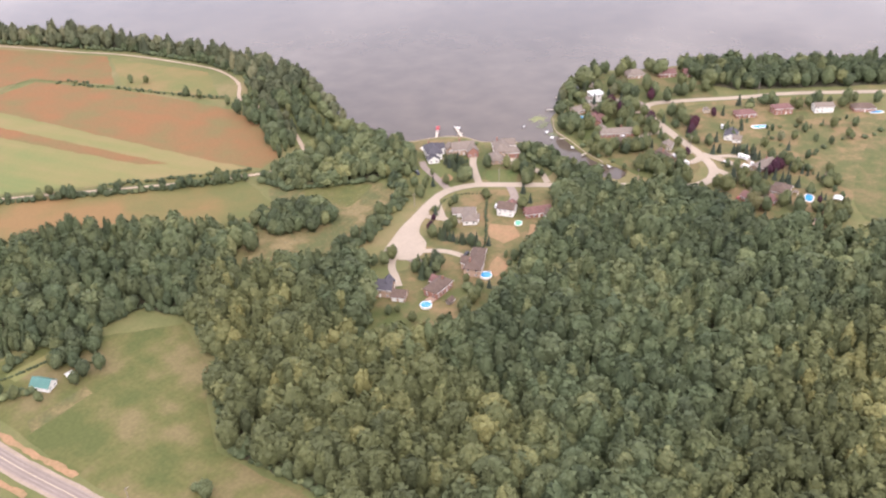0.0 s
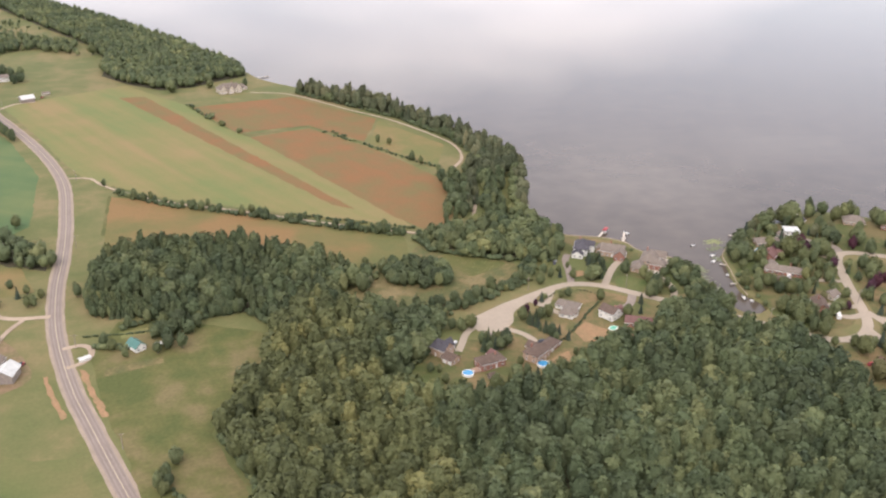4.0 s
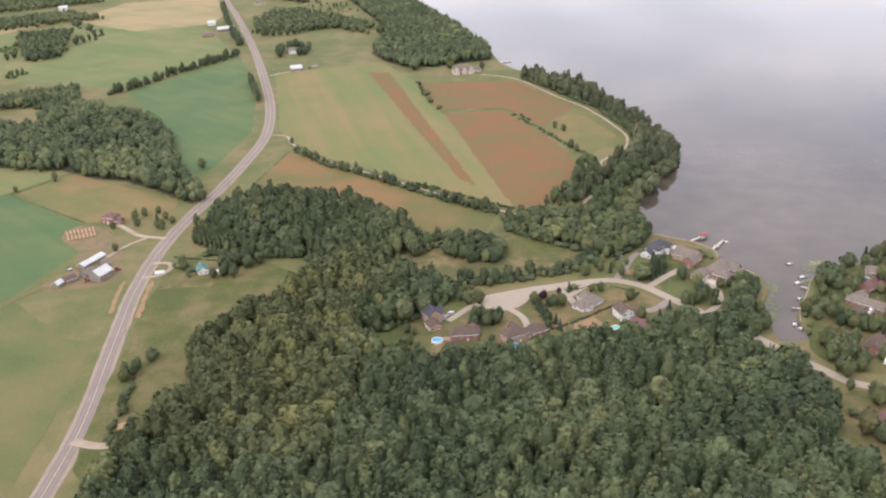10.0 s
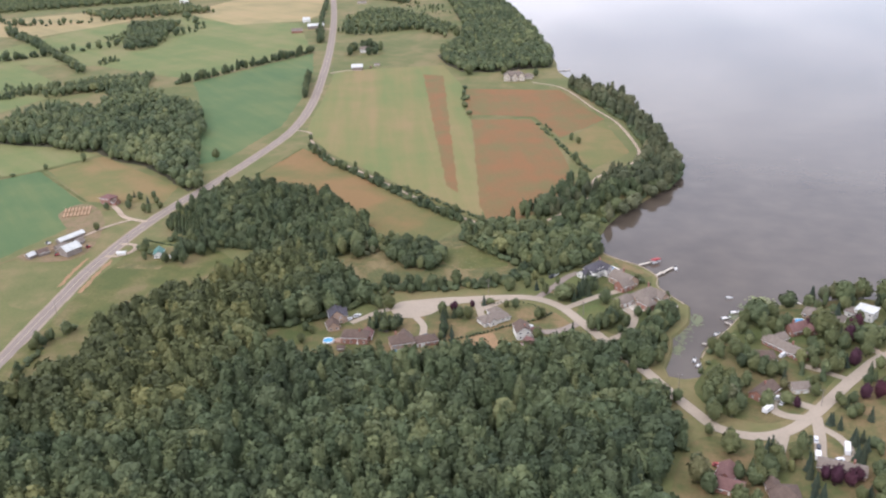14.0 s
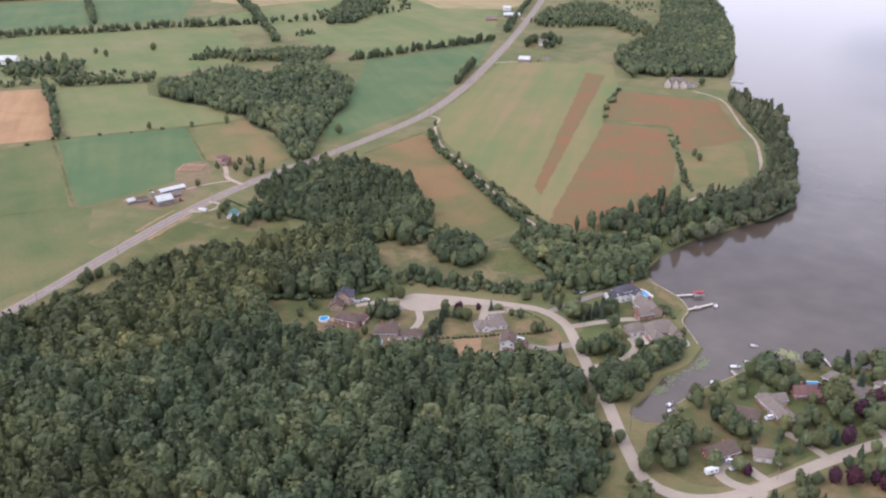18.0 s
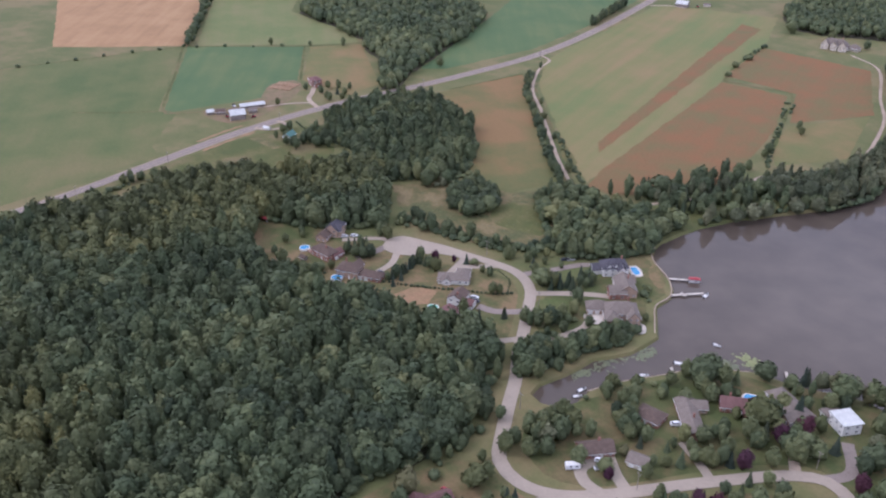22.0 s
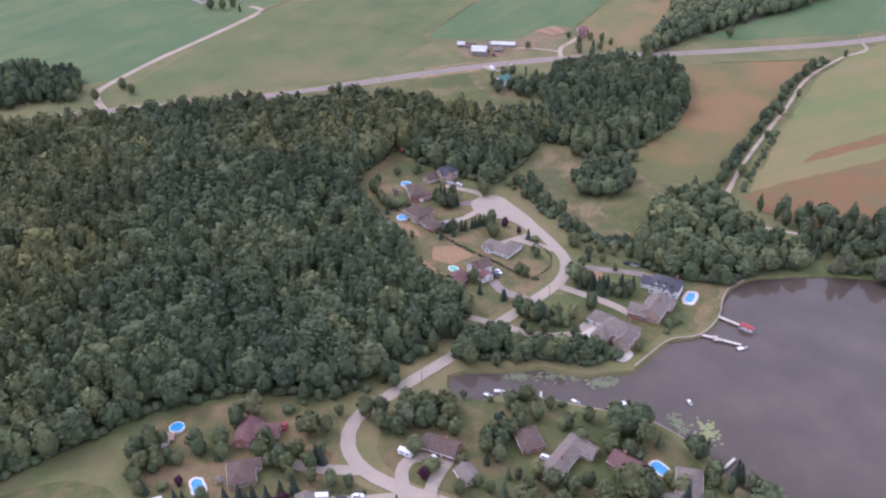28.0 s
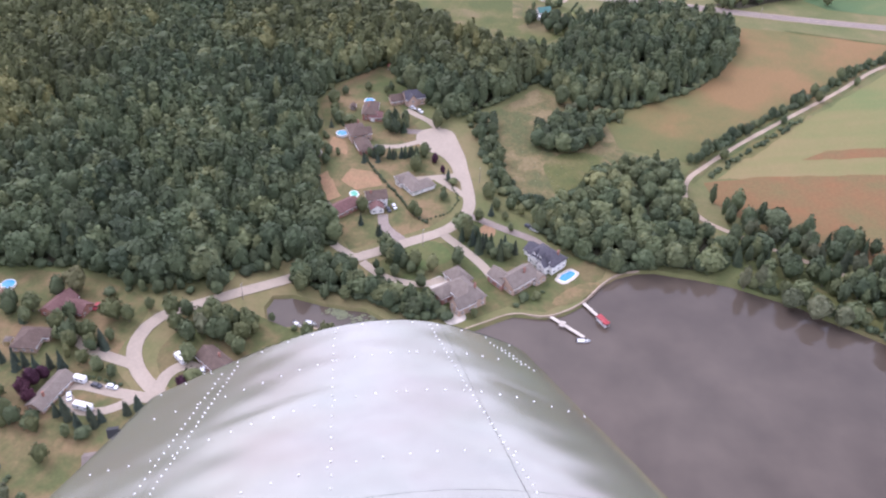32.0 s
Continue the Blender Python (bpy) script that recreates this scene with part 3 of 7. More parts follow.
sheet("farmyard", [(-229, 468), (-221, 490), (-223, 514), (-252, 543), (-250, 566), (-232, 562), (-207, 535), (-190, 500), (-186, 476), (-206, 464)], 0.1, M["yard"], "trampled dry farmyard", "farmyard", round_=True, step=5)

sheet("vegetable_plot", [(-141, 503), (-111, 507), (-112, 512), (-142, 511)], 0.15, M["hay"], "pale green vegetable rows beside the cottage", "garden plot", wob=0.3)
sheet("bare_patch", [(-180, 476), (-178, 476), (-174.5, 456), (-169, 434), (-171.5, 433), (-177, 456)], 0.165, M["dirt"], "thin strip of orange earth along the road", "earth patch", step=3)
sheet("vegetable_plot", [(-152, 466), (-122, 470), (-122, 477), (-150, 474)], 0.15, M["marsh"], "greyish strip of old garden in the meadow", "garden plot", wob=0.5)
sheet("bare_patch", [(-163, 478), (-160, 476), (-156.5, 457), (-150.5, 429), (-153.5, 429), (-159.5, 457)], 0.16, M["dirt"], "orange bare earth on the road bank", "earth patch", step=3)
for i, pts in enumerate(([(-409, 538), (-330, 492), (-250, 444), (-236, 452), (-226, 468)], [(-250, 444), (-232, 450)], [(-574, 655), (-490, 600), (-407, 543)], [(-407, 543), (-336, 632), (-312, 682)], [(-446, 367), (-409, 538)], [(-336, 631), (-248, 571)], [(-145, 655), (-137, 735)], [(-344, 296), (-437, 362)], [(-118, 354), (-98, 357), (-90, 356)], [(-290, 386), (-268, 412), (-250, 440)], [(-12, 858), (20, 864), (48, 869), (84, 797), (122, 716)], [(-50, 985), (-30, 905), (-12, 860)])):
    ribbon("field_margin", pts, 2.2, 0.19 + 0.004 * i, M["meadow"], "rough grass margin between two fields", "field margin", wob=0.4)
ROAD = [(-60, -60), (-92, 60), (-109, 118), (-118, 163), (-127, 205), (-130, 260), (-134.5, 309), (-141, 345), (-150, 384), (-158, 420), (-167, 463), (-174, 523), (-174, 580), (-170, 632), (-168, 700), (-171, 786),
        (-193, 888), (-238, 1030), (-297, 1200), (-384, 1431), (-472, 1649), (-590, 1942), (-700, 2250)]
ribbon("road_verge", ROAD, 17, 0.07, M["ground"], "mown grass verge of the main road", "verge", wob=0.8)
ribbon("road_shoulder", ROAD, 10.4, 0.12, M["shoulder"], "pale gravel shoulders of the main road", "shoulder", wob=0.25)
road = ribbon("road", ROAD, 7.2, 0.17, M["asphalt"], "two-lane country road of worn grey asphalt", "road")
for s in (-2.6, -0.95, 0.95, 2.6):
    ribbon("wheel_track", ROAD, 0.7, 0.185, M["tracks"], "", "", parent=road, shift=s, wob=0.06)
ribbon("centre_line", ROAD, 0.25, 0.2, M["paint"], "", "", parent=road)
SIDE = [(-127, 200), (-150, 190), (-166, 187), (-190, 197), (-236, 224), (-285, 258), (-339, 293), (-356, 297), (-366, 286)]
ribbon("side_road", SIDE, 5.5, 0.14, M["gravel"], "pale gravel road to the far farm", "road", wob=0.2)
LANE = [(-166, 788), (-150, 782), (-137, 755), (-100, 710), (-56, 676), (-24, 650), (20, 615), (50, 594), (66, 585), (86, 584), (100, 592), (112, 612), (124, 638), (132, 662), (130, 700), (150, 730), (158, 760), (155, 791), (131, 864), (102, 916), (60, 995), (20, 1020)]
ribbon("lane_verge", LANE[2:9], 8, 0.128, M["lush"], "rank green grass banks of the farm lane", "verge", wob=0.8)
ribbon("farm_lane", LANE, 2.6, 0.14, M["gravel"], "narrow gravel lane between field hedges", "lane", wob=0.2)
COURT = [(56, 456), (76, 468), (106, 478), (121, 479), (136, 472), (150, 456), (164, 439), (174, 426), (187, 412), (199, 396), (211, 381), (222, 369), (236, 366), (250, 372), (263, 388), (284, 424), (303, 452), (318, 458), (340, 442), (371, 414), (402, 389), (450, 337), (520, 262)]
ribbon("street", COURT, 6.0, 0.28, M["lane"], "pale worn residential street", "road")
sheet("turning_circle", [(55, 440), (46, 442), (42, 450), (44, 458), (56, 464), (73, 471), (92, 475), (92, 469), (80, 464), (71, 457), (66, 447)], 0.285, M["lane"], "wide pale asphalt end of the court", "road", wob=0, round_=True, step=3)
for i, (pts, w, key, label) in enumerate((
    ([(46, 452), (36, 444), (30, 435), (25, 428)], 4, "lane", "driveway to the gabled house"),
    ([(53, 447), (59, 442), (66, 433), (69, 421)], 4, "lane", "pale driveway to the long brick house"),
    ([(48, 443), (49, 433), (46, 422)], 5, "tracks", "dark asphalt driveway"),
    ([(86, 472), (92, 458), (96, 448)], 4, "lane", "curved pale driveway"),
    ([(106, 477), (98, 466), (92, 458)], 4, "lane", "curved pale driveway"),
    ([(150, 456), (140, 444), (130, 440)], 5, "asphalt", "dark asphalt driveway"),
    ([(166, 437), (158, 424), (148, 418)], 4, "lane", "pale driveway"),
    ([(121, 480), (128, 496), (134, 512), (140, 520)], 4.5, "asphalt", "driveway to the dark-roofed lake house"),
    ([(140, 472), (152, 486), (160, 494), (168, 500)], 4.5, "lane", "pale driveway to the lake houses"),
    ([(168, 440), (176, 452), (178, 468), (172, 478)], 4, "lane", "pale driveway behind the trees"),
    ([(262, 386), (252, 386), (246, 391), (248, 402)], 5, "lane", "pale driveway with a parked trailer"),
    ([(250, 371), (246, 352), (240, 340)], 5, "lane", "driveway"),
    ([(265, 388), (265, 372), (264, 358), (266, 352)], 5, "lane", "wide pale driveway beside a hedge"),
    ([(266, 380), (274, 372), (276, 362), (270, 354)], 4, "lane", "curved driveway with a loop"),
    ([(268, 394), (258, 398), (246, 406)], 5, "lane", "driveway"),
    ([(284, 424), (272, 430), (262, 434)], 4, "lane", "driveway"),
    ([(303, 452), (296, 462), (290, 474)], 4.5, "gravel", "brown gravel driveway"),
    ([(310, 456), (316, 470), (306, 486)], 5, "asphalt", "dark lane to the white-roofed house"),
    ([(-177, 543), (-198, 548), (-212, 560), (-222, 568)], 4, "gravel", "pale farm driveway"),
    ([(-190, 546), (-200, 530), (-208, 505)], 3, "gravel", "farm track"),
    ([(-171, 502), (-162, 503), (-157, 498), (-157, 490), (-161, 484), (-169, 481)], 3.4, "gravel", "pale looped driveway of the cottage"),
    ([(-136, 312), (-122, 309), (-110, 312)], 5, "gravel", "gravel driveway of the roadside house"),
    ([(-230, 1030), (-214, 1048), (-196, 1050)], 3.5, "gravel", "farm driveway"),
    ([(-345, 1320), (-360, 1330), (-378, 1330)], 4, "gravel", "farm driveway"),
)):
    ribbon("driveway", pts, w, 0.145 + 0.005 * i, M[key], label, "driveway", step=2.0)

# ---- trees ----
def ico(level):
    bm = bmesh.new()
    bmesh.ops.create_icosphere(bm, subdivisions=level, radius=1)
    v = np.array([w.co[:] for w in bm.verts])
    f = np.array([[w.index for w in q.verts] for q in bm.faces])
    bm.free()
    return v, f


ICO_V, ICO_F = ico(1)
DOME_V, DOME_F = ico(2)
# half width, middle of the crown, half height, how far it narrows towards the top
CROWNS = {"round": (0.265, 0.5, 0.46, 0.12), "tall": (0.19, 0.51, 0.49, 0.4), "spread": (0.36, 0.48, 0.45, 0.05), "bush": (0.55, 0.44, 0.46, 0.1)}


def template(kind, seed, lumps=6, leaves=130):
    """One tree of unit height: points, triangles, material (0 leaves, 1 bark, 2 crown body) and the tone of each point."""
    rg = np.random.default_rng(seed)
    V, F, S, tone = [], [], [], []
    n = 0

    def add(v, f, s, t):
        nonlocal n
        V.append(v), F.append(f + n), S.append(np.full(len(f), s)), tone.append(np.broadcast_to(t, len(v)).astype(float))
        n += len(v)

    def spray(at, out, size, t):
        """A small tuft of leaves that lies roughly along the crown's surface."""
        out = out + rg.normal(0, 0.4, 3)
        out /= np.linalg.norm(out)
        side = np.cross(out, rg.normal(0, 1, 3))
        side /= np.linalg.norm(side)
        up = np.cross(out, side)
        k = rg.uniform(0.6, 1.25, 3) * size
        add(np.array([at + side * k[0], at - side * 0.5 * k[1] + up * 0.85 * k[1], at - side * 0.5 * k[2] - up * 0.85 * k[2]]), np.array([[0, 1, 2]]), 0, t)

    top = 0.55 if kind != "conifer" else 0.9
    ring = np.array([[math.cos(a), math.sin(a)] for a in np.arange(5) * 2 * math.pi / 5])
    tv = np.concatenate([np.c_[ring * 0.022, np.zeros(5)], np.c_[ring * 0.01 + rg.normal(0, 0.01, 2), np.full(5, top)]])
    tf = np.array([q for i in range(5) for q in ((i, (i + 1) % 5, 5 + i), ((i + 1) % 5, 5 + (i + 1) % 5, 5 + i))])
    add(tv, tf, 1, 0.5)
    if kind == "conifer":
        for k in range(8):
            z, r = 0.06 + 0.108 * k, 0.22 * (1 - k / 8.4) * rg.uniform(0.92, 1.08)
            m = 10
            a = np.arange(m) * 2 * math.pi / m + rg.uniform(0, 6)
            rr = r * (1 + 0.2 * rg.uniform(-1, 1, m))
            v = np.concatenate([np.c_[rr * np.cos(a), rr * np.sin(a), z - 0.03 * rg.uniform(0, 1, m)], [[0, 0, z + 0.17]]])
            add(v, np.array([(i, (i + 1) % m, m) for i in range(m)]), 0, rg.uniform(-0.1, 0.1))
        for _ in range(leaves):
            z = rg.uniform(0.04, 0.92)
            r, a = 0.225 * (1 - z) + 0.012, rg.uniform(0, 6.28)
            spray(np.array([r * math.cos(a), r * math.sin(a), z]), np.array([math.cos(a), math.sin(a), 0.5]), 0.035, rg.uniform(-0.15, 0.2))
    else:
        rad, ctr, hz, point = CROWNS[kind]
        size = np.array([rad, rad, hz])
        lobes = rg.normal(0, 1, (9, 3))
        lobes /= np.linalg.norm(lobes, axis=1)[:, None]

        def skin(u):
            """The crown's surface in the directions u, bulging over its boughs."""
            near = (u @ lobes.T).max(1)
            p = u * size * (0.64 + 0.4 * np.clip((near - 0.45) / 0.5, 0, 1))[:, None]
            p[:, :2] *= (1 - point * np.clip(p[:, 2:] / hz, 0, 1))
            return p + np.array([0, 0, ctr])

        body, faces = (DOME_V, DOME_F) if leaves > 60 else (ICO_V, ICO_F)
        v = skin(body) + rg.normal(0, 0.035, body.shape) * size
        add(v, faces, 2, rg.uniform(-0.07, 0.07, len(v)))
        for k in range(lumps):
            u = rg.normal(0, 1, 3)
            u[2] = abs(u[2]) * 0.9 - 0.15
            u /= np.linalg.norm(u)
            c = np.array([0, 0, ctr]) + (skin(u[None])[0] - np.array([0, 0, ctr])) * rg.uniform(0.7, 0.95)
            s = rg.uniform(0.26, 0.42) * np.array([rad, rad, min(rad * 1.5, hz)])
            v = ICO_V * (1 + rg.uniform(-0.25, 0.25, (len(ICO_V), 1))) * s + c
            add(v, ICO_F, 2, rg.uniform(-0.07, 0.07) + rg.uniform(-0.05, 0.05, len(v)))
        for _ in range(leaves):
            u = rg.normal(0, 1, 3)
            u[2] = abs(u[2]) if rg.random() < 0.75 else u[2]
            u /= np.linalg.norm(u)
            p = skin(u[None])[0]
            mid = np.array([0, 0, ctr])
            spray(mid + (p - mid) * rg.uniform(0.96, 1.2), u / size * rad, 0.066 * (rad / 0.25) ** 0.5 * rg.uniform(0.7, 1.3), rg.uniform(-0.09, 0.11))
    return np.concatenate(V), np.concatenate(F), np.concatenate(S), np.concatenate(tone)


def tri_mesh(name, V, F, S, tone, mats, hue=None):
    me = bpy.data.meshes.new(name)
    me.vertices.add(len(V))
    me.vertices.foreach_set("co", V.astype(np.float32).ravel())
    me.loops.add(len(F) * 3)
    me.loops.foreach_set("vertex_index", F.astype(np.int32).ravel())
    me.polygons.add(len(F))
    me.polygons.foreach_set("loop_start", (np.arange(len(F)) * 3).astype(np.int32))
    me.polygons.foreach_set("material_index", (S == 1).astype(np.int32))
    me.polygons.foreach_set("use_smooth", S == 2)
    at = me.attributes.new("tone", "FLOAT", "POINT")
    at.data.foreach_set("value", tone.astype(np.float32))
    if hue is not None:
        me.attributes.new("hue", "FLOAT", "POINT").data.foreach_set("value", hue.astype(np.float32))
    for m in mats:
        me.materials.append(m)
    me.update(calc_edges=True)
    return me


FULL = {k: [template(k, 10 * i + s, lp, lv) for s in range(n)] for i, (k, lp, lv, n) in enumerate((("round", 5, 140, 7), ("tall", 3, 115, 7), ("spread", 8, 190, 5), ("bush", 2, 70, 4), ("conifer", 0, 90, 4)))}
LITE = {k: [template(k, 100 + 10 * i + s, lp, lv) for s in range(4)] for i, (k, lp, lv) in enumerate((("round", 2, 30), ("tall", 1, 26), ("spread", 3, 34), ("bush", 0, 14), ("conifer", 0, 14)))}


def inside(poly, x, y):
    c = np.zeros(len(x), bool)
    for i in range(len(poly)):
        (x1, y1), (x2, y2) = poly[i], poly[i - 1]
        if y1 != y2:
            c ^= ((y1 > y) != (y2 > y)) & (x < (x2 - x1) * (y - y1) / (y2 - y1) + x1)
    return c


def scatter(poly, spacing, rg, jitter=0.42):
    p = np.array(poly)
    x0, y0 = p.min(0)
    x1, y1 = p.max(0)
    gx, gy = np.meshgrid(np.arange(x0, x1, spacing), np.arange(y0, y1, spacing * 0.87))
    gx = gx + (np.arange(gx.shape[0]) % 2)[:, None] * spacing / 2
    gx, gy = gx.ravel() + rg.uniform(-1, 1, gx.size) * spacing * jitter, gy.ravel() + rg.uniform(-1, 1, gx.size) * spacing * jitter
    k = inside(poly, gx, gy)
    return np.c_[gx[k], gy[k]]


def along(pts, spacing, spread, rg):
    line = smooth_line(pts, spacing)
    return np.array(line) + rg.uniform(-spread, spread, (len(line), 2))


def planted(name, spots, heights, kinds, label, seed, lite=False, leaf="leaf", category="wood", base_tone=0.45, spread_tone=0.15, patch=60.0, stand=None):
    """Many trees, standing free, as one wood. kinds: (kind, share) pairs."""
    rg = np.random.default_rng(seed)
    pool = LITE if lite else FULL
    names, share = [k for k, _ in kinds], np.array([w for _, w in kinds], float)
    V, F, S, T, H, n = [], [], [], [], [], 0
    for x, y in spots:
        k = names[rg.choice(len(names), p=share / share.sum())]
        v, f, s, t = pool[k][rg.integers(len(pool[k]))]
        h = rg.uniform(*heights) * {"bush": 0.45, "tall": 1.1, "conifer": 1.02}.get(k, 1.0)
        a, w = rg.uniform(0, 6.28), h * rg.uniform(0.88, 1.34)
        c, d = math.cos(a), math.sin(a)
        V.append(np.c_[(v[:, 0] * c - v[:, 1] * d) * w + x, (v[:, 0] * d + v[:, 1] * c) * w + y, v[:, 2] * h - 0.15])
        F.append(f + n)
        S.append(s)
        broad = noise.noise(Vector((x / patch, y / patch, seed)))
        pale = 0.4 if rg.random() < 0.05 else 0.0
        T.append(t + base_tone + 0.3 * broad + rg.normal(0, spread_tone) + pale - (0.3 if k == "conifer" else 0))
        H.append(np.full(len(v), stand(x, y, rg) if stand else rg.choice((0.0, 0.2, 0.4, 0.55, 0.75), p=(0.26, 0.24, 0.22, 0.18, 0.1))))
        n += len(v)
    me = tri_mesh(name, np.concatenate(V), np.concatenate(F), np.concatenate(S), np.concatenate(T), (M[leaf], M["bark"]), np.concatenate(H))
    return tagged(new(name, me), label, category, kind="stuff")


RG = np.random.default_rng(7)
MIX = (("round", 5), ("tall", 3), ("spread", 1.2), ("conifer", 0.6))
FARMIX = (("round", 5), ("spread", 3), ("tall", 1))
MAIN = [(-60, 488), (-38, 502), (3, 478), (26, 458), (12, 434), (-10, 416), (-32, 404), (2, 379), (28, 372), (55, 383), (92, 393), (119, 404), (138, 411), (155, 424), (168, 414), (179, 396), (194, 374), (203, 350),
        (197, 318), (205, 286), (226, 250), (246, 220), (150, 150), (0, 110), (-96, 92), (-96, 200), (-112, 280), (-102, 318), (-94, 345), (-98, 365), (-104, 396), (-86, 428), (-72, 446)]


def main_stand(x, y, rg):
    """Olive trees in the western and southern stands of the wood, greener ones elsewhere."""
    west = min((-8 - x) / 24, (y - 286) / 24)
    south = (262 - y - 0.12 * abs(x - 40)) / 26
    k = max(west, south) + 0.4 * noise.noise(Vector((x / 22, y / 22, 3.0))) + rg.normal(0, 0.3)
    return float(np.clip(0.66 + 0.3 * k, 0.6, 0.92)) if k > 0 else rg.choice((0.0, 0.2, 0.4, 0.55), p=(0.3, 0.3, 0.24, 0.16))


planted("woodland", scatter(MAIN, 5.3, RG, 0.5), (8.5, 17.5), MIX, "dense mixed green woodland between the road and the houses", 1, stand=main_stand)
NORTH = [(-130, 548), (-154, 560), (-155, 578), (-148, 594), (-143, 610), (-130, 618), (-98, 617), (-64, 606), (-34, 586), (-17, 566), (-4, 548), (-10, 526), (-24, 502), (-60, 486), (-72, 512), (-114, 514), (-122, 524)]
planted("woodland", scatter(NORTH, 5.4, RG, 0.5), (8, 15.5), (("round", 4), ("tall", 5), ("spread", 1), ("conifer", 1)), "dark green woodland beside the stubble field", 2, base_tone=0.42)
planted("copse", scatter([(17, 518), (33, 504), (47, 501), (54, 510), (54, 523), (43, 536), (28, 540), (16, 535)], 5.2, RG), (7, 11), (("spread", 3), ("round", 2)), "rounded willow copse in the meadow", 3, base_tone=0.5)
COVE = [(126, 514), (98, 526), (74, 542), (57, 556), (54, 577), (86, 579), (112, 590), (122, 596), (136, 600), (141, 590), (140, 574), (146, 562), (150, 552), (143, 538), (134, 524)]
planted("woodland", scatter(COVE, 5.8, RG, 0.55), (6, 12.5), (("spread", 3), ("round", 4), ("tall", 1)), "willows and broadleaved trees behind the cove", 4, base_tone=0.68, spread_tone=0.22)
SHOREWOOD = [(74, 592), (84, 606), (92, 622), (104, 636), (108, 660), (112, 684), (124, 694), (127, 664), (118, 636), (108, 612), (96, 596)]
planted("plantation", scatter([(-156, 533), (-122, 521), (-130, 546), (-158, 560)], 3.0, RG, 0.12), (6.5, 8), (("tall", 3), ("conifer", 1)), "close rows of young slim trees beside the wood", 12, base_tone=0.55, spread_tone=0.08, category="plantation")
planted("thicket", np.array([(-14, 516), (-6, 522), (-20, 522), (-2, 514), (-10, 530), (-24, 512), (4, 526)]), (10, 14), (("spread", 3), ("round", 1)), "pale rounded willows at the meadow's edge", 13, category="trees", base_tone=0.7)
planted("thicket", along([(-116, 511), (-96, 512), (-76, 513)], 1.8, 0.8, RG), (6, 9), (("conifer", 2), ("round", 2)), "dark straight row of trees behind the meadow", 14, category="trees", base_tone=0.25)
planted("woodland", scatter([(118, 604), (122, 618), (130, 636), (138, 662), (140, 676), (152, 672), (147, 650), (139, 630), (137, 614), (131, 600)], 6.0, RG), (7, 12), (("round", 3), ("tall", 2), ("spread", 2), ("conifer", 1)), "loose trees between lane and lake", 15, base_tone=0.5)
planted("thicket", along([(146, 612), (156, 636), (168, 662), (178, 690), (182, 720)], 6.5, 2.0, RG), (6, 11), (("spread", 3), ("round", 2)), "willows leaning over the water's edge", 16, category="trees", base_tone=0.62)
planted("woodland", scatter([(-576, 1123), (-545, 1150), (-620, 1345), (-690, 1310)], 8, RG), (8, 13), FARMIX, "dark wood block on distant pasture", 17, lite=True, base_tone=0.4)
planted("woodland", scatter([(-452, 905), (-420, 935), (-440, 975), (-492, 940), (-500, 900)], 7, RG), (8, 12), FARMIX, "dark thicket beside the distant pasture", 18, lite=True, base_tone=0.5)
planted("hedge", along([(-318, 1220), (-372, 1345), (-412, 1455), (-450, 1560)], 6, 3, RG), (8, 13), (("round", 3), ("tall", 1)), "large trees along the far road", 19, lite=True, category="hedge", base_tone=0.3)
planted("hedge", along([(-322, 1300), (-276, 1282), (-208, 1343), (-160, 1300)], 4.5, 4, RG), (8, 13), (("round", 3), ("tall", 1)), "dense tree belt behind the farmhouse", 20, lite=True, category="hedge", base_tone=0.3)
planted("woodland", scatter(SHOREWOOD, 7.0, RG, 0.55), (7, 13), (("round", 4), ("spread", 2), ("tall", 2), ("conifer", 1)), "trees between the fallow field and the track", 5)
POINTWOOD = [(136, 680), (140, 700), (165, 742), (162, 795), (140, 866), (112, 918), (66, 1000), (92, 996), (129, 953), (162, 849), (179, 800), (195, 720), (186, 684), (160, 672)]
planted("woodland", scatter(POINTWOOD, 6.6, RG, 0.5), (7, 15.5), (("round", 4), ("tall", 3), ("conifer", 2), ("spread", 1)), "loose olive-green trees along the lake shore", 6, leaf="olive")
FRINGE = [(160, 422), (170, 421), (184, 404), (196, 388), (207, 372), (212, 356), (214, 338), (203, 346), (194, 372), (179, 394)]
fringe = scatter(FRINGE, 5.0, RG, 0.5)
fringe = fringe[np.hypot(fringe[:, 0] - 190, fringe[:, 1] - 386) > 6.5]
planted("woodland", fringe, (5, 11), (("round", 4), ("bush", 3), ("tall", 1)), "ragged trees and shrubs between wood and street", 21, base_tone=0.48)
FARWOOD = [(-98, 1095), (-70, 1060), (-34, 1064), (30, 1100), (24, 1150), (-8, 1253), (-54, 1395), (-126, 1572), (-209, 1744), (-285, 1950), (-340, 1950), (-265, 1700), (-195, 1500), (-140, 1350), (-118, 1240), (-128, 1150)]
# base_tone is lifted to paint distance haze into these crowns
planted("woodland", scatter(FARWOOD, 7.2, RG), (10, 15), FARMIX, "far dark woodland along the lake shore", 7, lite=True, base_tone=0.52)
WESTWOOD = [(-454, 698), (-482, 728), (-476, 782), (-449, 818), (-402, 812), (-424, 860), (-432, 900), (-418, 924), (-376, 884), (-303, 840), (-259, 777), (-231, 716), (-199, 655), (-174, 622), (-178, 607), (-226, 642), (-252, 660), (-287, 669), (-322, 690), (-337, 684), (-384, 695), (-413, 693)]
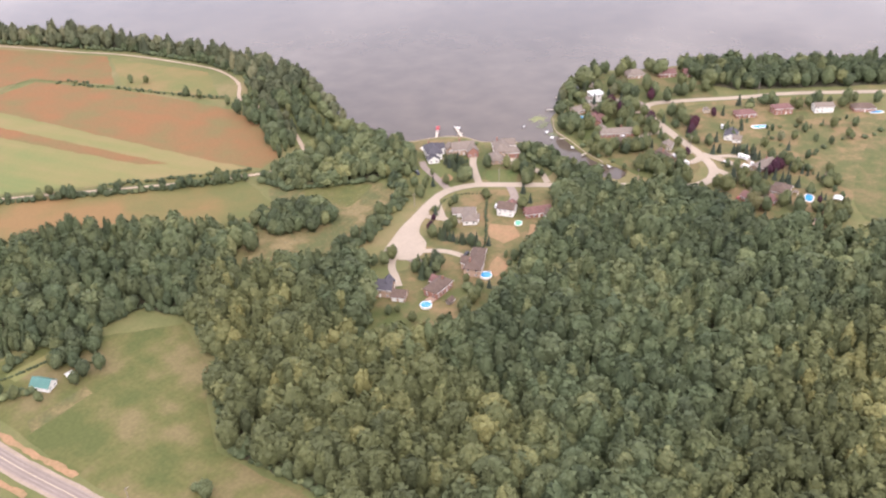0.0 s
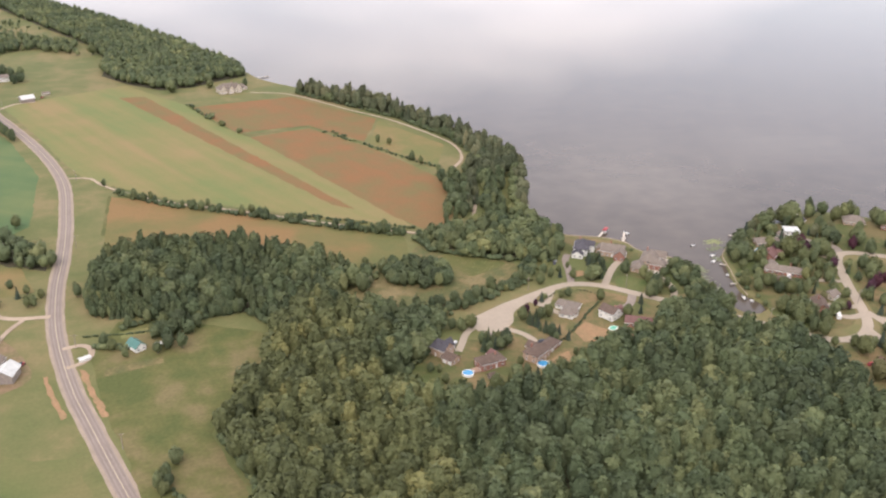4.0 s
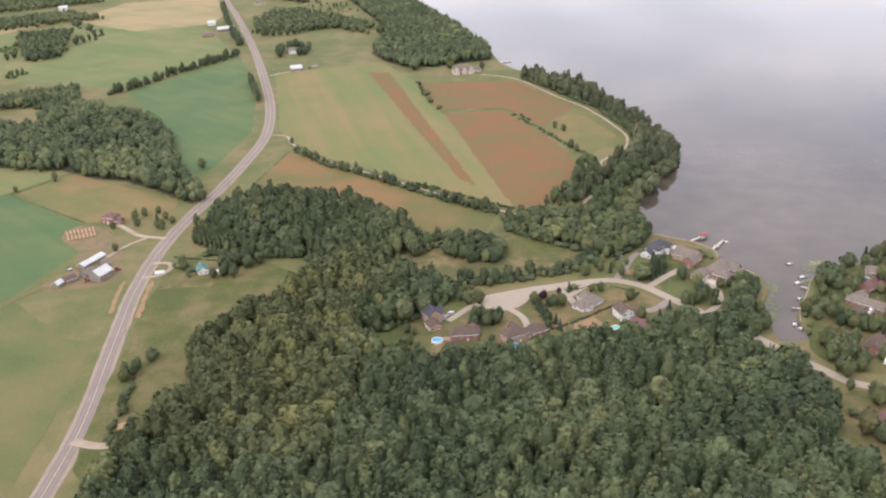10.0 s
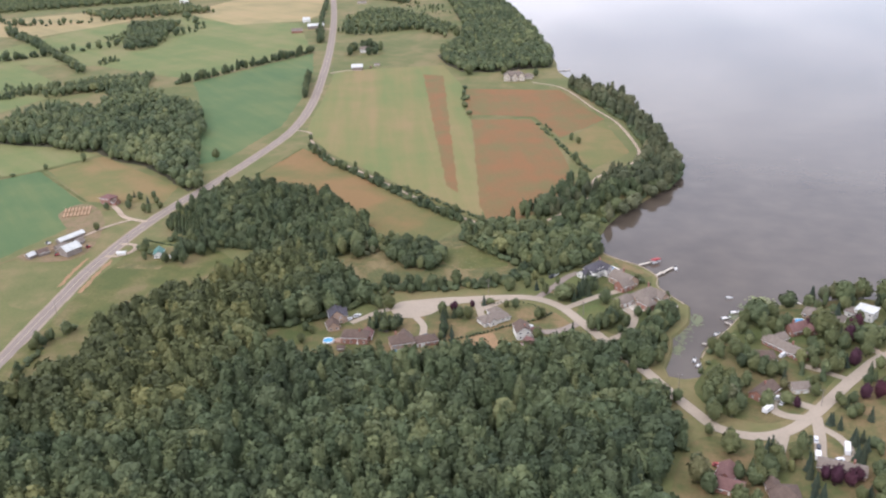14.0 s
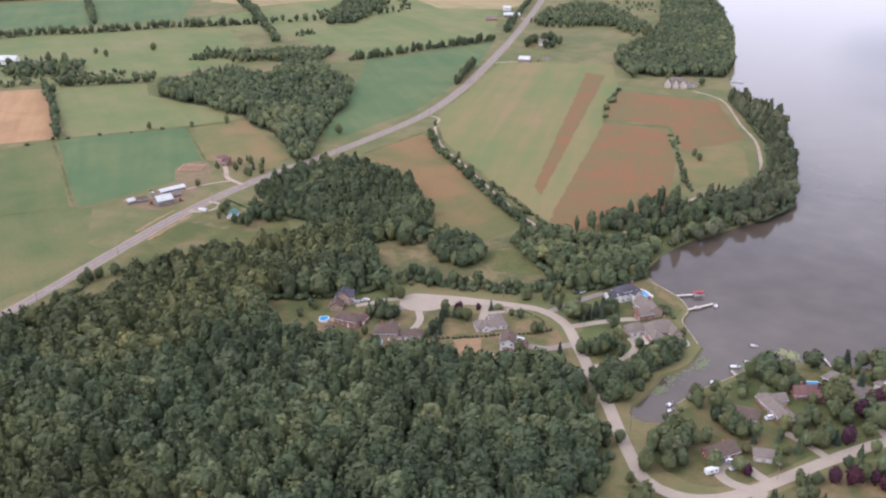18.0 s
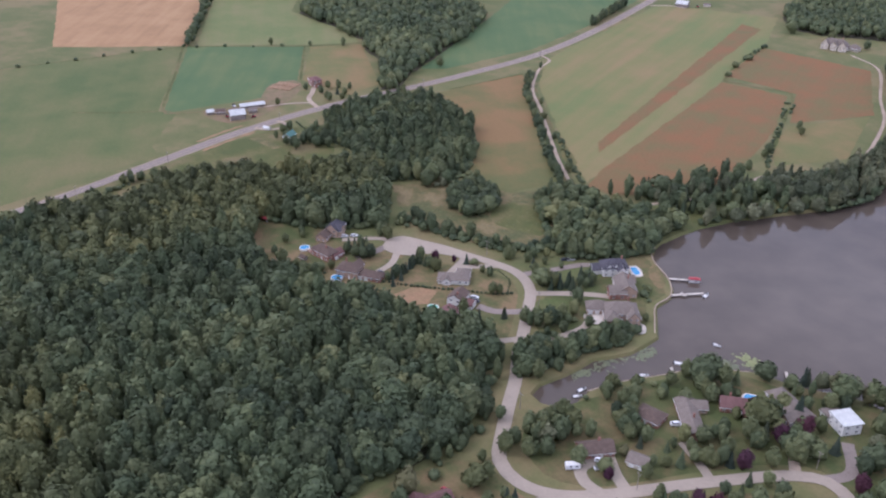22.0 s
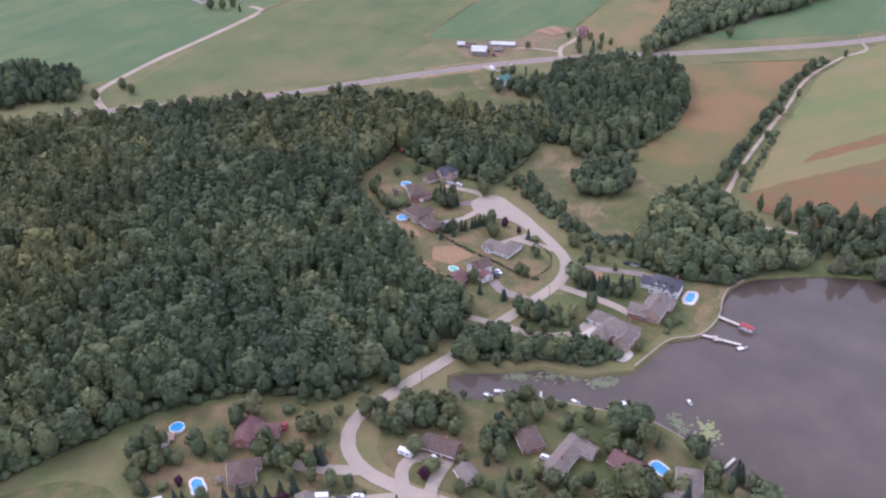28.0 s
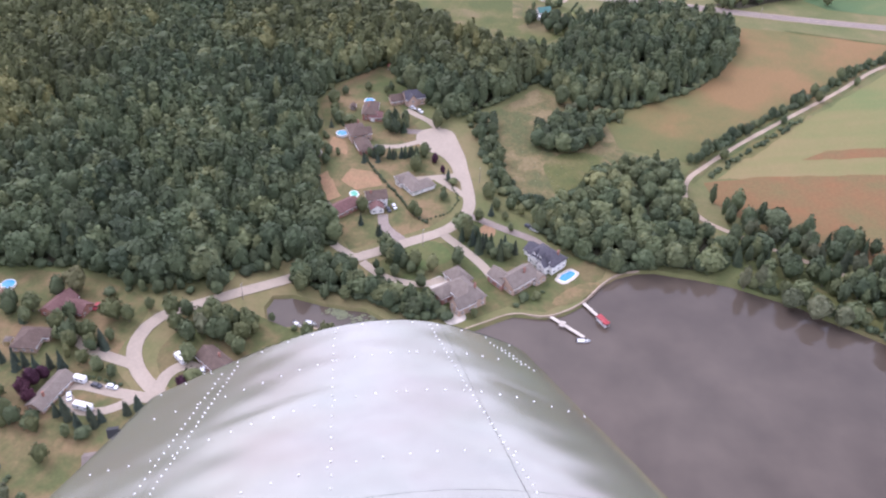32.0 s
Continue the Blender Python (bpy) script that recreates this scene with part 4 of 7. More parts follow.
# leaf tone raised here too, in place of haze
planted("woodland", scatter(WESTWOOD, 6.6, RG, 0.55), (8, 15), FARMIX, "dark wood between the far fields", 8, lite=True, base_tone=0.56)
EASTWOOD = [(396, 478), (428, 456), (458, 412), (508, 360), (590, 278), (570, 246), (486, 320), (420, 386), (384, 424), (378, 450)]
planted("woodland", scatter(EASTWOOD, 8.0, RG), (10, 14), (("round", 5), ("spread", 3), ("tall", 1)), "tall shade trees along the eastern shore", 9, base_tone=0.35)
CANALWOOD = [(170, 432), (182, 442), (188, 468), (197, 484), (200, 470), (192, 450), (190, 426), (187, 414), (178, 422)]
planted("woodland", scatter(CANALWOOD, 5.2, RG), (8, 12), (("round", 5), ("spread", 2)), "thicket between the street and the inlet", 10)
SOUTHWEST = [(-140, 120), (-152, 178), (-195, 168), (-230, 120), (-190, 60)]
planted("woodland", scatter(SOUTHWEST, 7.0, RG), (9, 13), MIX, "wood beside the gravel road junction", 11, base_tone=0.3)
# litter sheets, their colour darkened to paint in the shade beneath the crowns
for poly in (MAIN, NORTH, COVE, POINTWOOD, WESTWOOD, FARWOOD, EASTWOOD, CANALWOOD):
    sheet("forest_floor", poly, 0.025, M["floor"], "leaf litter coloured dark for the shade under the trees", "forest floor", wob=1.5)
for i, poly in enumerate((MAIN, NORTH, COVE, POINTWOOD, CANALWOOD)):
    edge_line = rough_outline(poly, 2.6, 0.9, i)
    planted("undergrowth", np.array(edge_line), (5, 11), (("bush", 4), ("round", 1)), "leafy undergrowth along the wood's edge", 850 + i, category="shrubs", base_tone=0.42)
planted("scrub", scatter([(-6, 548), (10, 550), (20, 542), (10, 528), (-4, 534)], 4.5, RG, 0.6), (4, 9), (("bush", 3), ("round", 2)), "leafy bushes between the wood and the copse", 879, category="scrub", base_tone=0.5)
SHOREBANK = [(143, 604), (146, 612), (155, 634), (172, 668), (182, 696), (186, 740), (178, 798), (166, 792), (174, 738), (168, 700), (156, 668), (142, 640), (134, 610)]
sheet("shore_bank", SHOREBANK, 0.03, M["meadow"], "coarse grass on the wooded lake shore", "shore", wob=1.0)
planted("undergrowth", along([(146, 606), (155, 632), (172, 667), (182, 694), (187, 738), (179, 796)], 2.4, 1.6, RG), (3.5, 9), (("bush", 4), ("round", 1)), "leafy shrubs crowding the water's edge", 870, category="shrubs", base_tone=0.42)
planted("woodland", scatter([(150, 640), (158, 668), (168, 700), (174, 738), (168, 750), (160, 720), (148, 690), (142, 664)], 6.5, RG), (7, 12), (("round", 3), ("spread", 2), ("tall", 2)), "loose trees on the lake shore slope", 871, base_tone=0.48)
planted("tall_grass", scatter([(-14, 498), (0, 516), (14, 538), (41, 548), (62, 558), (84, 541), (98, 522), (92, 498), (69, 484), (37, 475), (10, 485)], 4.2, RG, 0.6), (0.7, 1.7), (("bush", 1),), "tawny tussocks of tall meadow grass", 872, lite=True, leaf="olive", category="grass", base_tone=1.35, spread_tone=0.25)
planted("tree_row", along([(-392, 950), (-372, 980), (-350, 1043), (-330, 1083), (-303, 1152)], 4.0, 2.0, RG), (6, 14), (("round", 4), ("tall", 1), ("bush", 1)), "uneven row of trees behind the crop field", 873, category="trees", base_tone=0.35)
planted("tree_row", along([(-246, 1005), (-227, 951), (-210, 908)], 4.0, 1.0, RG), (8, 12), (("round", 3), ("tall", 2)), "solid row of trees beside the main road", 874, category="trees", base_tone=0.3)
planted("thicket", np.array([(-242, 1133), (-246, 1140), (-233, 1183), (-240, 1178), (-220, 1142), (-214, 1150), (-224, 1180), (-250, 1150)]), (11, 15), (("round", 3), ("spread", 1)), "large dark trees round the white farmhouse", 875, category="trees", base_tone=0.25)
planted("thicket", along([(-345, 1275), (-332, 1244), (-320, 1214)], 6, 2, RG), (9, 13), (("round", 2), ("tall", 1)), "trees between the barns and the road", 876, category="trees", base_tone=0.3)
planted("thicket", np.array([(-124, 481), (-118, 484), (-111, 482), (-118, 492), (-113, 500), (-111, 506), (-106, 496), (-122, 500)]), (7, 11), (("round", 4), ("bush", 1)), "dark rounded trees close round the cottage", 877, category="trees", base_tone=0.3)
planted("hedge", along([(-160, 512), (-140, 508), (-124, 506)], 1.6, 0.3, RG), (2.6, 3.4), (("bush", 1),), "low clipped hedge north of the cottage", 878, category="hedge", base_tone=0.35)
HEDGES = [
    ([(-132, 740), (-101, 703), (-57, 669), (-25, 643), (19, 608), (47, 588)], 1.2, 1.9, "bushy hedge along the farm lane"),
    ([(-14, 650), (8, 634), (24, 621), (46, 606), (58, 598)], 2.4, 1.7, "low bushes along the farm lane"),
    ([(58, 846), (66, 836), (72, 822), (78, 812)], 2.2, 3.4, "low clump of bushes between the fallow fields"),
    ([(84, 795), (96, 768), (108, 742), (122, 716)], 3.0, 1.6, "low bushes between fallow field and grass"),
    ([(-50, 985), (-42, 955), (-36, 925)], 6, 1.5, "sparse bushes on the field edge"),
    ([(30, 472), (68, 481), (98, 496), (108, 516)], 2.6, 2.8, "dense shrubs between meadow and street"),
    ([(-120, 314), (-122, 328), (-124, 342), (-126, 356), (-129, 367)], 3.4, 1.2, "dense row of young trees beside the road"),
    ([(-960, 640), (-936, 697), (-911, 753), (-889, 832), (-816, 912), (-770, 984), (-716, 1029), (-671, 1080)], 2.8, 5, "long dense far hedgerow with trees"),
    ([(-587, 656), (-484, 593), (-414, 548)], 6, 1.5, "thin hedge beside the grain field"),
    ([(-581, 670), (-548, 703), (-512, 741)], 3.5, 2, "thin hedge between two pastures"),
    ([(-879, 945), (-960, 1000), (-1032, 1048)], 4, 3, "far hedge between two fields"),
    ([(-686, 1107), (-760, 1160), (-837, 1209)], 4, 4, "far hedge between two fields"),
    ([(-868, 1243), (-673, 1090), (-549, 985)], 3.6, 4, "broad far hedgerow with trees"),
    ([(-1104, 1101), (-920, 974)], 6, 3, "far hedgerow between fields"),
    ([(-574, 655), (-407, 543)], 18, 1.0, "scattered field-edge bushes"),
    ([(-409, 540), (-446, 367)], 24, 1.0, "scattered field-edge bushes"),
    ([(-334, 636), (-400, 548)], 26, 1.0, "scattered field-edge bushes"),
    ([(-660, 1100), (-600, 1180), (-560, 1300), (-640, 1400)], 9, 6, "far scrub"),
    ([(-1130, 1500), (-900, 1300), (-700, 1400)], 8, 5, "far tree line"),
    ([(-1000, 1700), (-700, 1750), (-520, 1850)], 8, 8, "far tree line"),
    ([(-1250, 1250), (-1000, 1330)], 8, 5, "far tree line"),
]
for i, (pts, gap, wide, label) in enumerate(HEDGES):
    far = pts[0][0] < -500
    planted("hedge", along(pts, gap, wide, RG), (9, 15) if far else (3.5, 6.5) if "low" in label else (4, 8.5), (("bush", 1),) if "low" in label else (("bush", 3), ("round", 4 if far else 0.8)), label, 30 + i, lite=far, category="hedge", base_tone=0.4)
for i, poly in enumerate(([(-560, 880), (-470, 960), (-430, 930), (-500, 860)], [(-720, 720), (-640, 760), (-620, 700), (-680, 660)], [(-860, 1420), (-700, 1520), (-620, 1460), (-760, 1370)],
                          [(-318, 1300), (-262, 1315), (-205, 1332), (-150, 1270), (-150, 1340), (-210, 1415), (-295, 1494), (-340, 1500), (-352, 1400)], [(-400, 1640), (-300, 1580), (-330, 1700), (-420, 1760)], [(-1300, 1500), (-900, 1750), (-700, 1650), (-1050, 1400)],
                          [(-1500, 800), (-1250, 1150), (-1150, 1100), (-1380, 740)], [(-700, 1850), (-520, 2300), (-900, 2300), (-1100, 1900)])):
    # the farthest woods get the palest leaf tone, as painted haze
    planted("woodland", scatter(poly, 8.5, RG), (8, 12), FARMIX, "far dark wood beyond the fields", 60 + i, lite=True, base_tone=0.6)


SCRUB = [([(-562, 841), (-536, 880), (-560, 905), (-593, 900)], 7), ([(-440, 884), (-419, 930), (-470, 965), (-490, 920)], 7), ([(-587, 1142), (-554, 1197), (-640, 1283), (-680, 1220)], 8), ([(-608, 688), (-567, 733), (-521, 752), (-530, 765), (-600, 745), (-630, 700)], 8),
         ([(-760, 690), (-612, 649), (-600, 668), (-720, 715)], 10), ([(-563, 843), (-544, 850), (-538, 880), (-560, 885)], 5), ([(-470, 893), (-436, 887), (-416, 902), (-422, 934), (-456, 930)], 6), ([(-565, 1030), (-545, 1030), (-545, 1068), (-570, 1060)], 7),
         ([(-652, 630), (-622, 634), (-612, 655), (-622, 672), (-642, 650)], 6), ([(-596, 672), (-574, 684), (-566, 700), (-600, 712), (-640, 745), (-672, 738), (-640, 700)], 6.5), ([(-566, 716), (-548, 724), (-556, 738)], 6), ([(-1137, 728), (-1094, 800), (-1141, 874), (-1223, 996), (-1364, 957), (-1260, 740)], 9), ([(-350, 1650), (-230, 1560), (-190, 1480), (-280, 1480)], 14)]
for i, (poly, gap) in enumerate(SCRUB):
    planted("scrub", scatter(poly, gap, RG, 0.6), (4, 9), (("bush", 3), ("round", 3)), "scattered bushes and trees on rough pasture", 700 + i, lite=True, category="scrub", base_tone=0.5)


def tree_kind(kind, k, leaf):
    """Two meshes, trunk and crown, of one garden tree of unit height."""
    v, f, s, t = FULL[kind][k]
    out = []
    for slot, m in ((1, M["bark"]), (0, M[leaf])):
        keep = (s == 1) == (slot == 1)
        g = f[keep]
        used = np.unique(g)
        back = np.zeros(len(v), int)
        back[used] = np.arange(len(used))
        out.append(tri_mesh("crown" if slot == 0 else "trunk", v[used], back[g], s[keep] * (slot == 0), t[used] + (0.46, 0.6, 0.74, 0.52)[k], (m,), np.full(len(used), (0.1, 0.8, 0.25, 0.95)[k])))
    return out


TREE_MESHES = {}


def garden_tree(x, y, h, kind="round", leaf="leaf", k=0, label="", name="tree"):
    key = (kind, leaf, k)
    if key not in TREE_MESHES:
        TREE_MESHES[key] = tree_kind(kind, k, leaf)
    rg = random.Random(x * 7 + y)
    ob = thing(name, pose(x, y, -0.1, 0, 0, rg.uniform(0, 360)), label or {"conifer": "dark conical spruce on a lawn", "bush": "rounded green garden shrub"}.get(kind, "leafy green shade tree on a lawn"),
               "shrub" if kind == "bush" else "tree", "garden trees")
    h *= 1.22
    wide = 0.85 if kind == "conifer" else 1.02
    ob.scale = (h * wide * rg.uniform(1.0, 1.3), h * wide * rg.uniform(1.0, 1.3), h)
    for nm, me in zip(("trunk", "crown"), TREE_MESHES[key]):
        new(nm, me).parent = ob
    return ob

# ---- buildings ----
def shared(name, bm, material):
    me = bpy.data.meshes.new(name)
    bm.to_mesh(me)
    bm.free()
    me.materials.append(material)
    return me


def window_frame():
    bm = bmesh.new()
    for r in ((-0.75, 0.75, -0.08, 0.06, -0.65, -0.53), (-0.75, 0.75, -0.08, 0.06, 0.53, 0.65), (-0.75, -0.63, -0.08, 0.06, -0.53, 0.53), (0.63, 0.75, -0.08, 0.06, -0.53, 0.53), (-0.04, 0.04, -0.08, 0.05, -0.53, 0.53)):
        box(bm, *r)
    return shared("window", bm, M["frame"])


WIN, PANE = window_frame(), shared("pane", boxes((-0.63, 0.63, -0.05, 0.01, -0.53, 0.53)), M["glass"])
DOOR = shared("door", boxes((-0.5, 0.5, -0.06, 0.08, 0.0, 2.05), (-0.56, 0.56, -0.06, 0.04, 2.05, 2.15)), M["frame"])
GATE = shared("garage_door", boxes(*[(-1.3, 1.3, -0.06, 0.07 + 0.01 * (i % 2), 0.53 * i, 0.53 * i + 0.5) for i in range(4)]), M["frame"])
CHIM = shared("chimney", boxes((-0.45, 0.45, -0.4, 0.4, 0, 2.6), (-0.53, 0.53, -0.48, 0.48, 2.6, 2.8), (-0.2, 0.2, -0.2, 0.2, 2.8, 3.1)), M["brick"])


def child(name, me, parent, m):
    ob = new(name, me)
    ob.parent = parent
    ob.matrix_basis = m
    return ob


def roof_bm(w, d, h, rh, kind, over=0.55):
    """A roof with eaves and thickness over a w x d block; the ridge runs along w."""
    a, b, t = w / 2 + over, d / 2 + over, 0.22
    drop = rh * over / (d / 2)
    run = {"gable": a, "hip": max(a - b, 0.05), "flat": 0}[kind]
    bm = bmesh.new()
    if kind == "flat":
        box(bm, -a, a, -b, b, h, h + 0.3)
        box(bm, -a, a, -b, -b + 0.25, h + 0.3, h + 0.5)
        box(bm, -a, a, b - 0.25, b, h + 0.3, h + 0.5)
        return bm
    rings = []
    for z in (0.0, t):
        e = [bm.verts.new((x, y, h - drop + z)) for x, y in ((-a, -b), (a, -b), (a, b), (-a, b))]
        r = [bm.verts.new((x, 0, h + rh + z)) for x in (-run, run)]
        rings.append((e, r))
    for k, (e, r) in enumerate(rings):
        fs = [(e[0], e[1], r[1], r[0]), (e[2], e[3], r[0], r[1])]
        if kind == "hip":
            fs += [(e[1], e[2], r[1]), (e[3], e[0], r[0])]
        for f in fs:
            bm.faces.new(f if k else f[::-1])
    (e0, r0), (e1, r1) = rings
    for i, j in ((0, 1), (2, 3)) + (((1, 2), (3, 0)) if kind == "hip" else ()):
        bm.faces.new((e0[i], e0[j], e1[j], e1[i]))
    if kind == "gable":
        for i, k, j in ((1, 1, 2), (3, 0, 0)):
            bm.faces.new((e0[i], r0[k], r1[k], e1[i]))
            bm.faces.new((r0[k], e0[j], e1[j], r1[k]))
    bmesh.ops.recalc_face_normals(bm, faces=bm.faces)
    return bm


def wall_bm(w, d, h, rh, kind):
    bm = bmesh.new()
    box(bm, -w / 2, w / 2, -d / 2, d / 2, -0.4, h)
    if kind == "gable":
        for s in (-1, 1):
            x0, x1 = (s * w / 2 - 0.15 * (s > 0), s * w / 2 + 0.15 * (s < 0))
            v = [bm.verts.new((x, y, z)) for x in (x0, x1) for y, z in ((-d / 2, h), (d / 2, h), (0, h + rh))]
            for f in ((2, 1, 0), (3, 4, 5), (0, 1, 4, 3), (1, 2, 5, 4), (2, 0, 3, 5)):
                bm.faces.new([v[i] for i in f])
    return bm


def block(parent, x, y, rot, w, d, h, rh, kind, wall, roof, storeys=1, openings=True, garage=0, door=False):
    """One wing of a building: walls, roof, windows, doors, placed in its thing's frame."""
    m = pose(x, y, 0, 0, 0, rot)
    wp = part("wall", wall_bm(w, d, h, rh, kind), M[wall], parent)
    wp.matrix_basis = m
    rp = part("roof", roof_bm(w, d, h, rh, kind), M[roof], parent)
    rp.matrix_basis = m
    low = h - 0.75 * rh / d
    for v in (-1, 1):
        part("gutter", boxes((-w / 2 - 0.5, w / 2 + 0.5, v * (d / 2 + 0.62) - 0.06, v * (d / 2 + 0.62) + 0.06, low - 0.35, low - 0.1)), M["frame"], parent).matrix_basis = m
    if not openings:
        return
    per = h / storeys
    for side, (length, off) in enumerate(((w, d / 2), (d, w / 2), (w, d / 2), (d, w / 2))):
        turn = Matrix.Rotation(side * math.pi / 2, 4, "Z")
        n = max(1, int(length / 3.4))
        for k in range(n):
            u = (k + 0.5) * length / n - length / 2
            for s in range(storeys):
                face = m @ turn @ Matrix.Translation((u, -off, per * s + 1.55)) @ Matrix.Scale(-1, 4, (0, 1, 0))
                if s == 0 and side == 0 and k < garage:
                    child("garage_door", GATE, wp, m.inverted() @ m @ turn @ Matrix.Translation((u, -off, 0.0)) @ Matrix.Scale(-1, 4, (0, 1, 0)))
                elif s == 0 and side == 0 and door and k == n // 2:
                    child("door", DOOR, wp, turn @ Matrix.Translation((u, -off, 0.05)) @ Matrix.Scale(-1, 4, (0, 1, 0)))
                else:
                    wn_ = child("window", WIN, wp, m.inverted() @ face)
                    child("pane", PANE, wn_, Matrix())


def house(x, y, rot, label, blocks, chimney=None, name="house", category="house", group="houses"):
    ob = thing(name, pose(x, y, 0, 0, 0, rot), label, category, group)
    ob.scale = (0.88, 0.88, 0.92)
    for b in blocks:
        block(ob, **b)
    if chimney:
        child("chimney", CHIM, ob, pose(*chimney))
    return ob


def B(x, y, rot, w, d, h, rh, kind, wall, roof, **kw):
    return dict(x=x, y=y, rot=rot, w=w, d=d, h=h, rh=rh, kind=kind, wall=wall, roof=roof, **kw)


# the court
house(15.5, 430, -60, "gabled tan brick house with dark roof and white garage", [
    B(0, 0, 0, 13, 9, 5.4, 3.6, "gable", "tan_brick", "dark_roof", storeys=2, door=True), B(2.5, 2.5, 90, 8, 6, 5.2, 3.4, "gable", "tan_brick", "dark_roof", storeys=2),
    B(11, -3.5, 0, 8, 7.5, 3.0, 2.8, "gable", "tan_brick", "brown_roof", garage=2)], (-4, 1, 6.5))
house(35, 409.5, 8, "brown brick house with hipped brown roof beside a round pool", [
    B(0, 0, 0, 16, 9, 4.6, 3.0, "hip", "brick", "brown_roof", storeys=2, door=True), B(6, 4, 90, 8, 6.5, 3.0, 2.4, "gable", "brick", "red_roof", garage=1)], (3, -1, 6.0))
house(66, 411, 30, "long tan brick house with hipped greyish-brown roofs", [
    B(-6, 0, 0, 14, 10, 5.2, 3.2, "hip", "tan_brick", "brown_roof", storeys=2, door=True), B(8, 0.5, 0, 15, 8, 3.0, 2.4, "hip", "brick", "brown_roof", garage=2), B(-3, 4, 90, 8, 6, 5.0, 2.6, "gable", "tan_brick", "brown_roof", storeys=2)], (-9, 2, 7))
house(102.5, 447.5, 45, "low white-walled bungalow with grey-brown hipped roof", [
    B(0, 0, 0, 19, 9, 2.9, 2.4, "hip", "white", "grey_roof", door=True), B(5.5, 6, 90, 9, 8, 2.9, 2.2, "hip", "white", "grey_roof", garage=2), B(-4, -3, 90, 6, 5, 2.9, 2.0, "gable", "white", "grey_roof")])
house(121, 434.5, -66, "two-storey house with white front and brown roof", [
    B(0, 0, 0, 11, 9, 5.2, 2.8, "gable", "white", "brown_roof", storeys=2, door=True), B(1, 6.5, 90, 8, 7, 3.0, 2.2, "gable", "white", "red_roof", garage=2)], (3, 1, 6))
house(131.5, 420.5, -35, "low house with maroon gable roof at the wood's edge", [
    B(0, 0, 0, 17, 9, 3.2, 2.6, "gable", "brick", "red_roof", door=True), B(6, -5, 90, 6, 6, 3.0, 2.2, "gable", "white", "brown_roof")])
# the lakeside
house(183, 489, 47, "large tan brick lake house with steep grey hipped roofs", [
    B(0, 0, 0, 18, 12, 5.4, 4.4, "hip", "tan_brick", "grey_roof", storeys=2, door=True), B(6, -6, 90, 9, 7, 5.0, 3.4, "gable", "tan_brick", "grey_roof", storeys=2),
    B(-6, -7, 90, 10, 8, 4.4, 3.0, "hip", "brick", "grey_roof"), B(-13, 6, 0, 12, 9, 3.2, 3.4, "hip", "tan_brick", "grey_roof", garage=3)], (4, 3, 8))
house(168, 510, -38, "tan brick lake house with broad grey-brown gable roofs", [
    B(0, 0, 0, 17, 11, 4.4, 3.8, "gable", "tan_brick", "grey_roof", storeys=1, door=True), B(6, -6, 90, 10, 8, 4.2, 3.2, "gable", "brick", "grey_roof"), B(-9, 3, 90, 9, 7, 3.0, 2.4, "gable", "tan_brick", "grey_roof", garage=2)], (-2, 2, 7))
lake_house = house(151, 521, 55, "white lake house with charcoal roof and dormers", [
    B(0, 0, 0, 16, 11, 5.4, 3.8, "hip", "white", "dark_roof", storeys=2, door=True), B(3, -6, 90, 6, 5, 5.4, 2.6, "gable", "white", "dark_roof", storeys=2), B(-10, 2, 0, 7, 8, 3.0, 2.6, "gable", "white", "dark_roof", garage=2)], (5, 2, 7))
for u in (-4, 0, 4):
    block(lake_house, u, -3.6, 90, 3.2, 2.0, 6.9, 1.1, "gable", "white", "dark_roof", openings=False)
# the eastern street
house(226, 330, -12, "maroon-roofed brick bungalow below the wood", [
    B(0, -4, 0, 15, 9, 3.0, 2.8, "gable", "brick", "red_roof", door=True), B(-2, 5, 90, 11, 8, 3.0, 2.6, "gable", "brick", "red_roof", garage=2)])
house(247, 326, 8, "brown hipped-roof house beside a kidney pool", [
    B(0, 0, 0, 13, 11, 3.2, 3.0, "hip", "tan_brick", "brown_roof", door=True), B(-4, 5, 90, 7, 6, 3.0, 2.0, "gable", "tan_brick", "brown_roof")])
house(271, 349, -8, "long low house with grey-brown gable roof", [
    B(0, 0, 0, 21, 8, 2.9, 2.0, "gable", "tan_brick", "grey_roof", door=True)], (5, 1, 4))
house(301, 386, 22, "grey-roofed house beside conifers", [
    B(0, 0, 0, 13, 9, 3.0, 2.4, "gable", "white", "dark_roof", door=True), B(-6, -5, 90, 6, 7, 2.8, 2.0, "gable", "white", "grey_roof", garage=1)])
house(243, 402, 58, "dark brown roofed house with red brick gable", [
    B(0, 0, 0, 16, 9, 3.0, 2.8, "gable", "brick", "brown_roof", door=True)], (2, 1, 4.5))
house(259, 410, 20, "small tan-roofed garage beside the house", [B(0, 0, 0, 9, 7.5, 2.8, 2.2, "gable", "beige", "grey_roof", garage=2)], name="garage", category="garage")
house(256, 447, -42, "long house with brown roof and red brick end", [
    B(0, 0, 0, 28, 9, 3.2, 2.4, "gable", "brick", "grey_roof", door=True), B(-10, 6, 90, 8, 7, 3.0, 2.0, "gable", "tan_brick", "grey_roof", garage=1)], (3, 1, 4.5))
house(244, 436, 10, "low red brick house behind trees", [B(0, 0, 0, 13, 10, 3.0, 2.4, "hip", "brick", "brown_roof", door=True)])
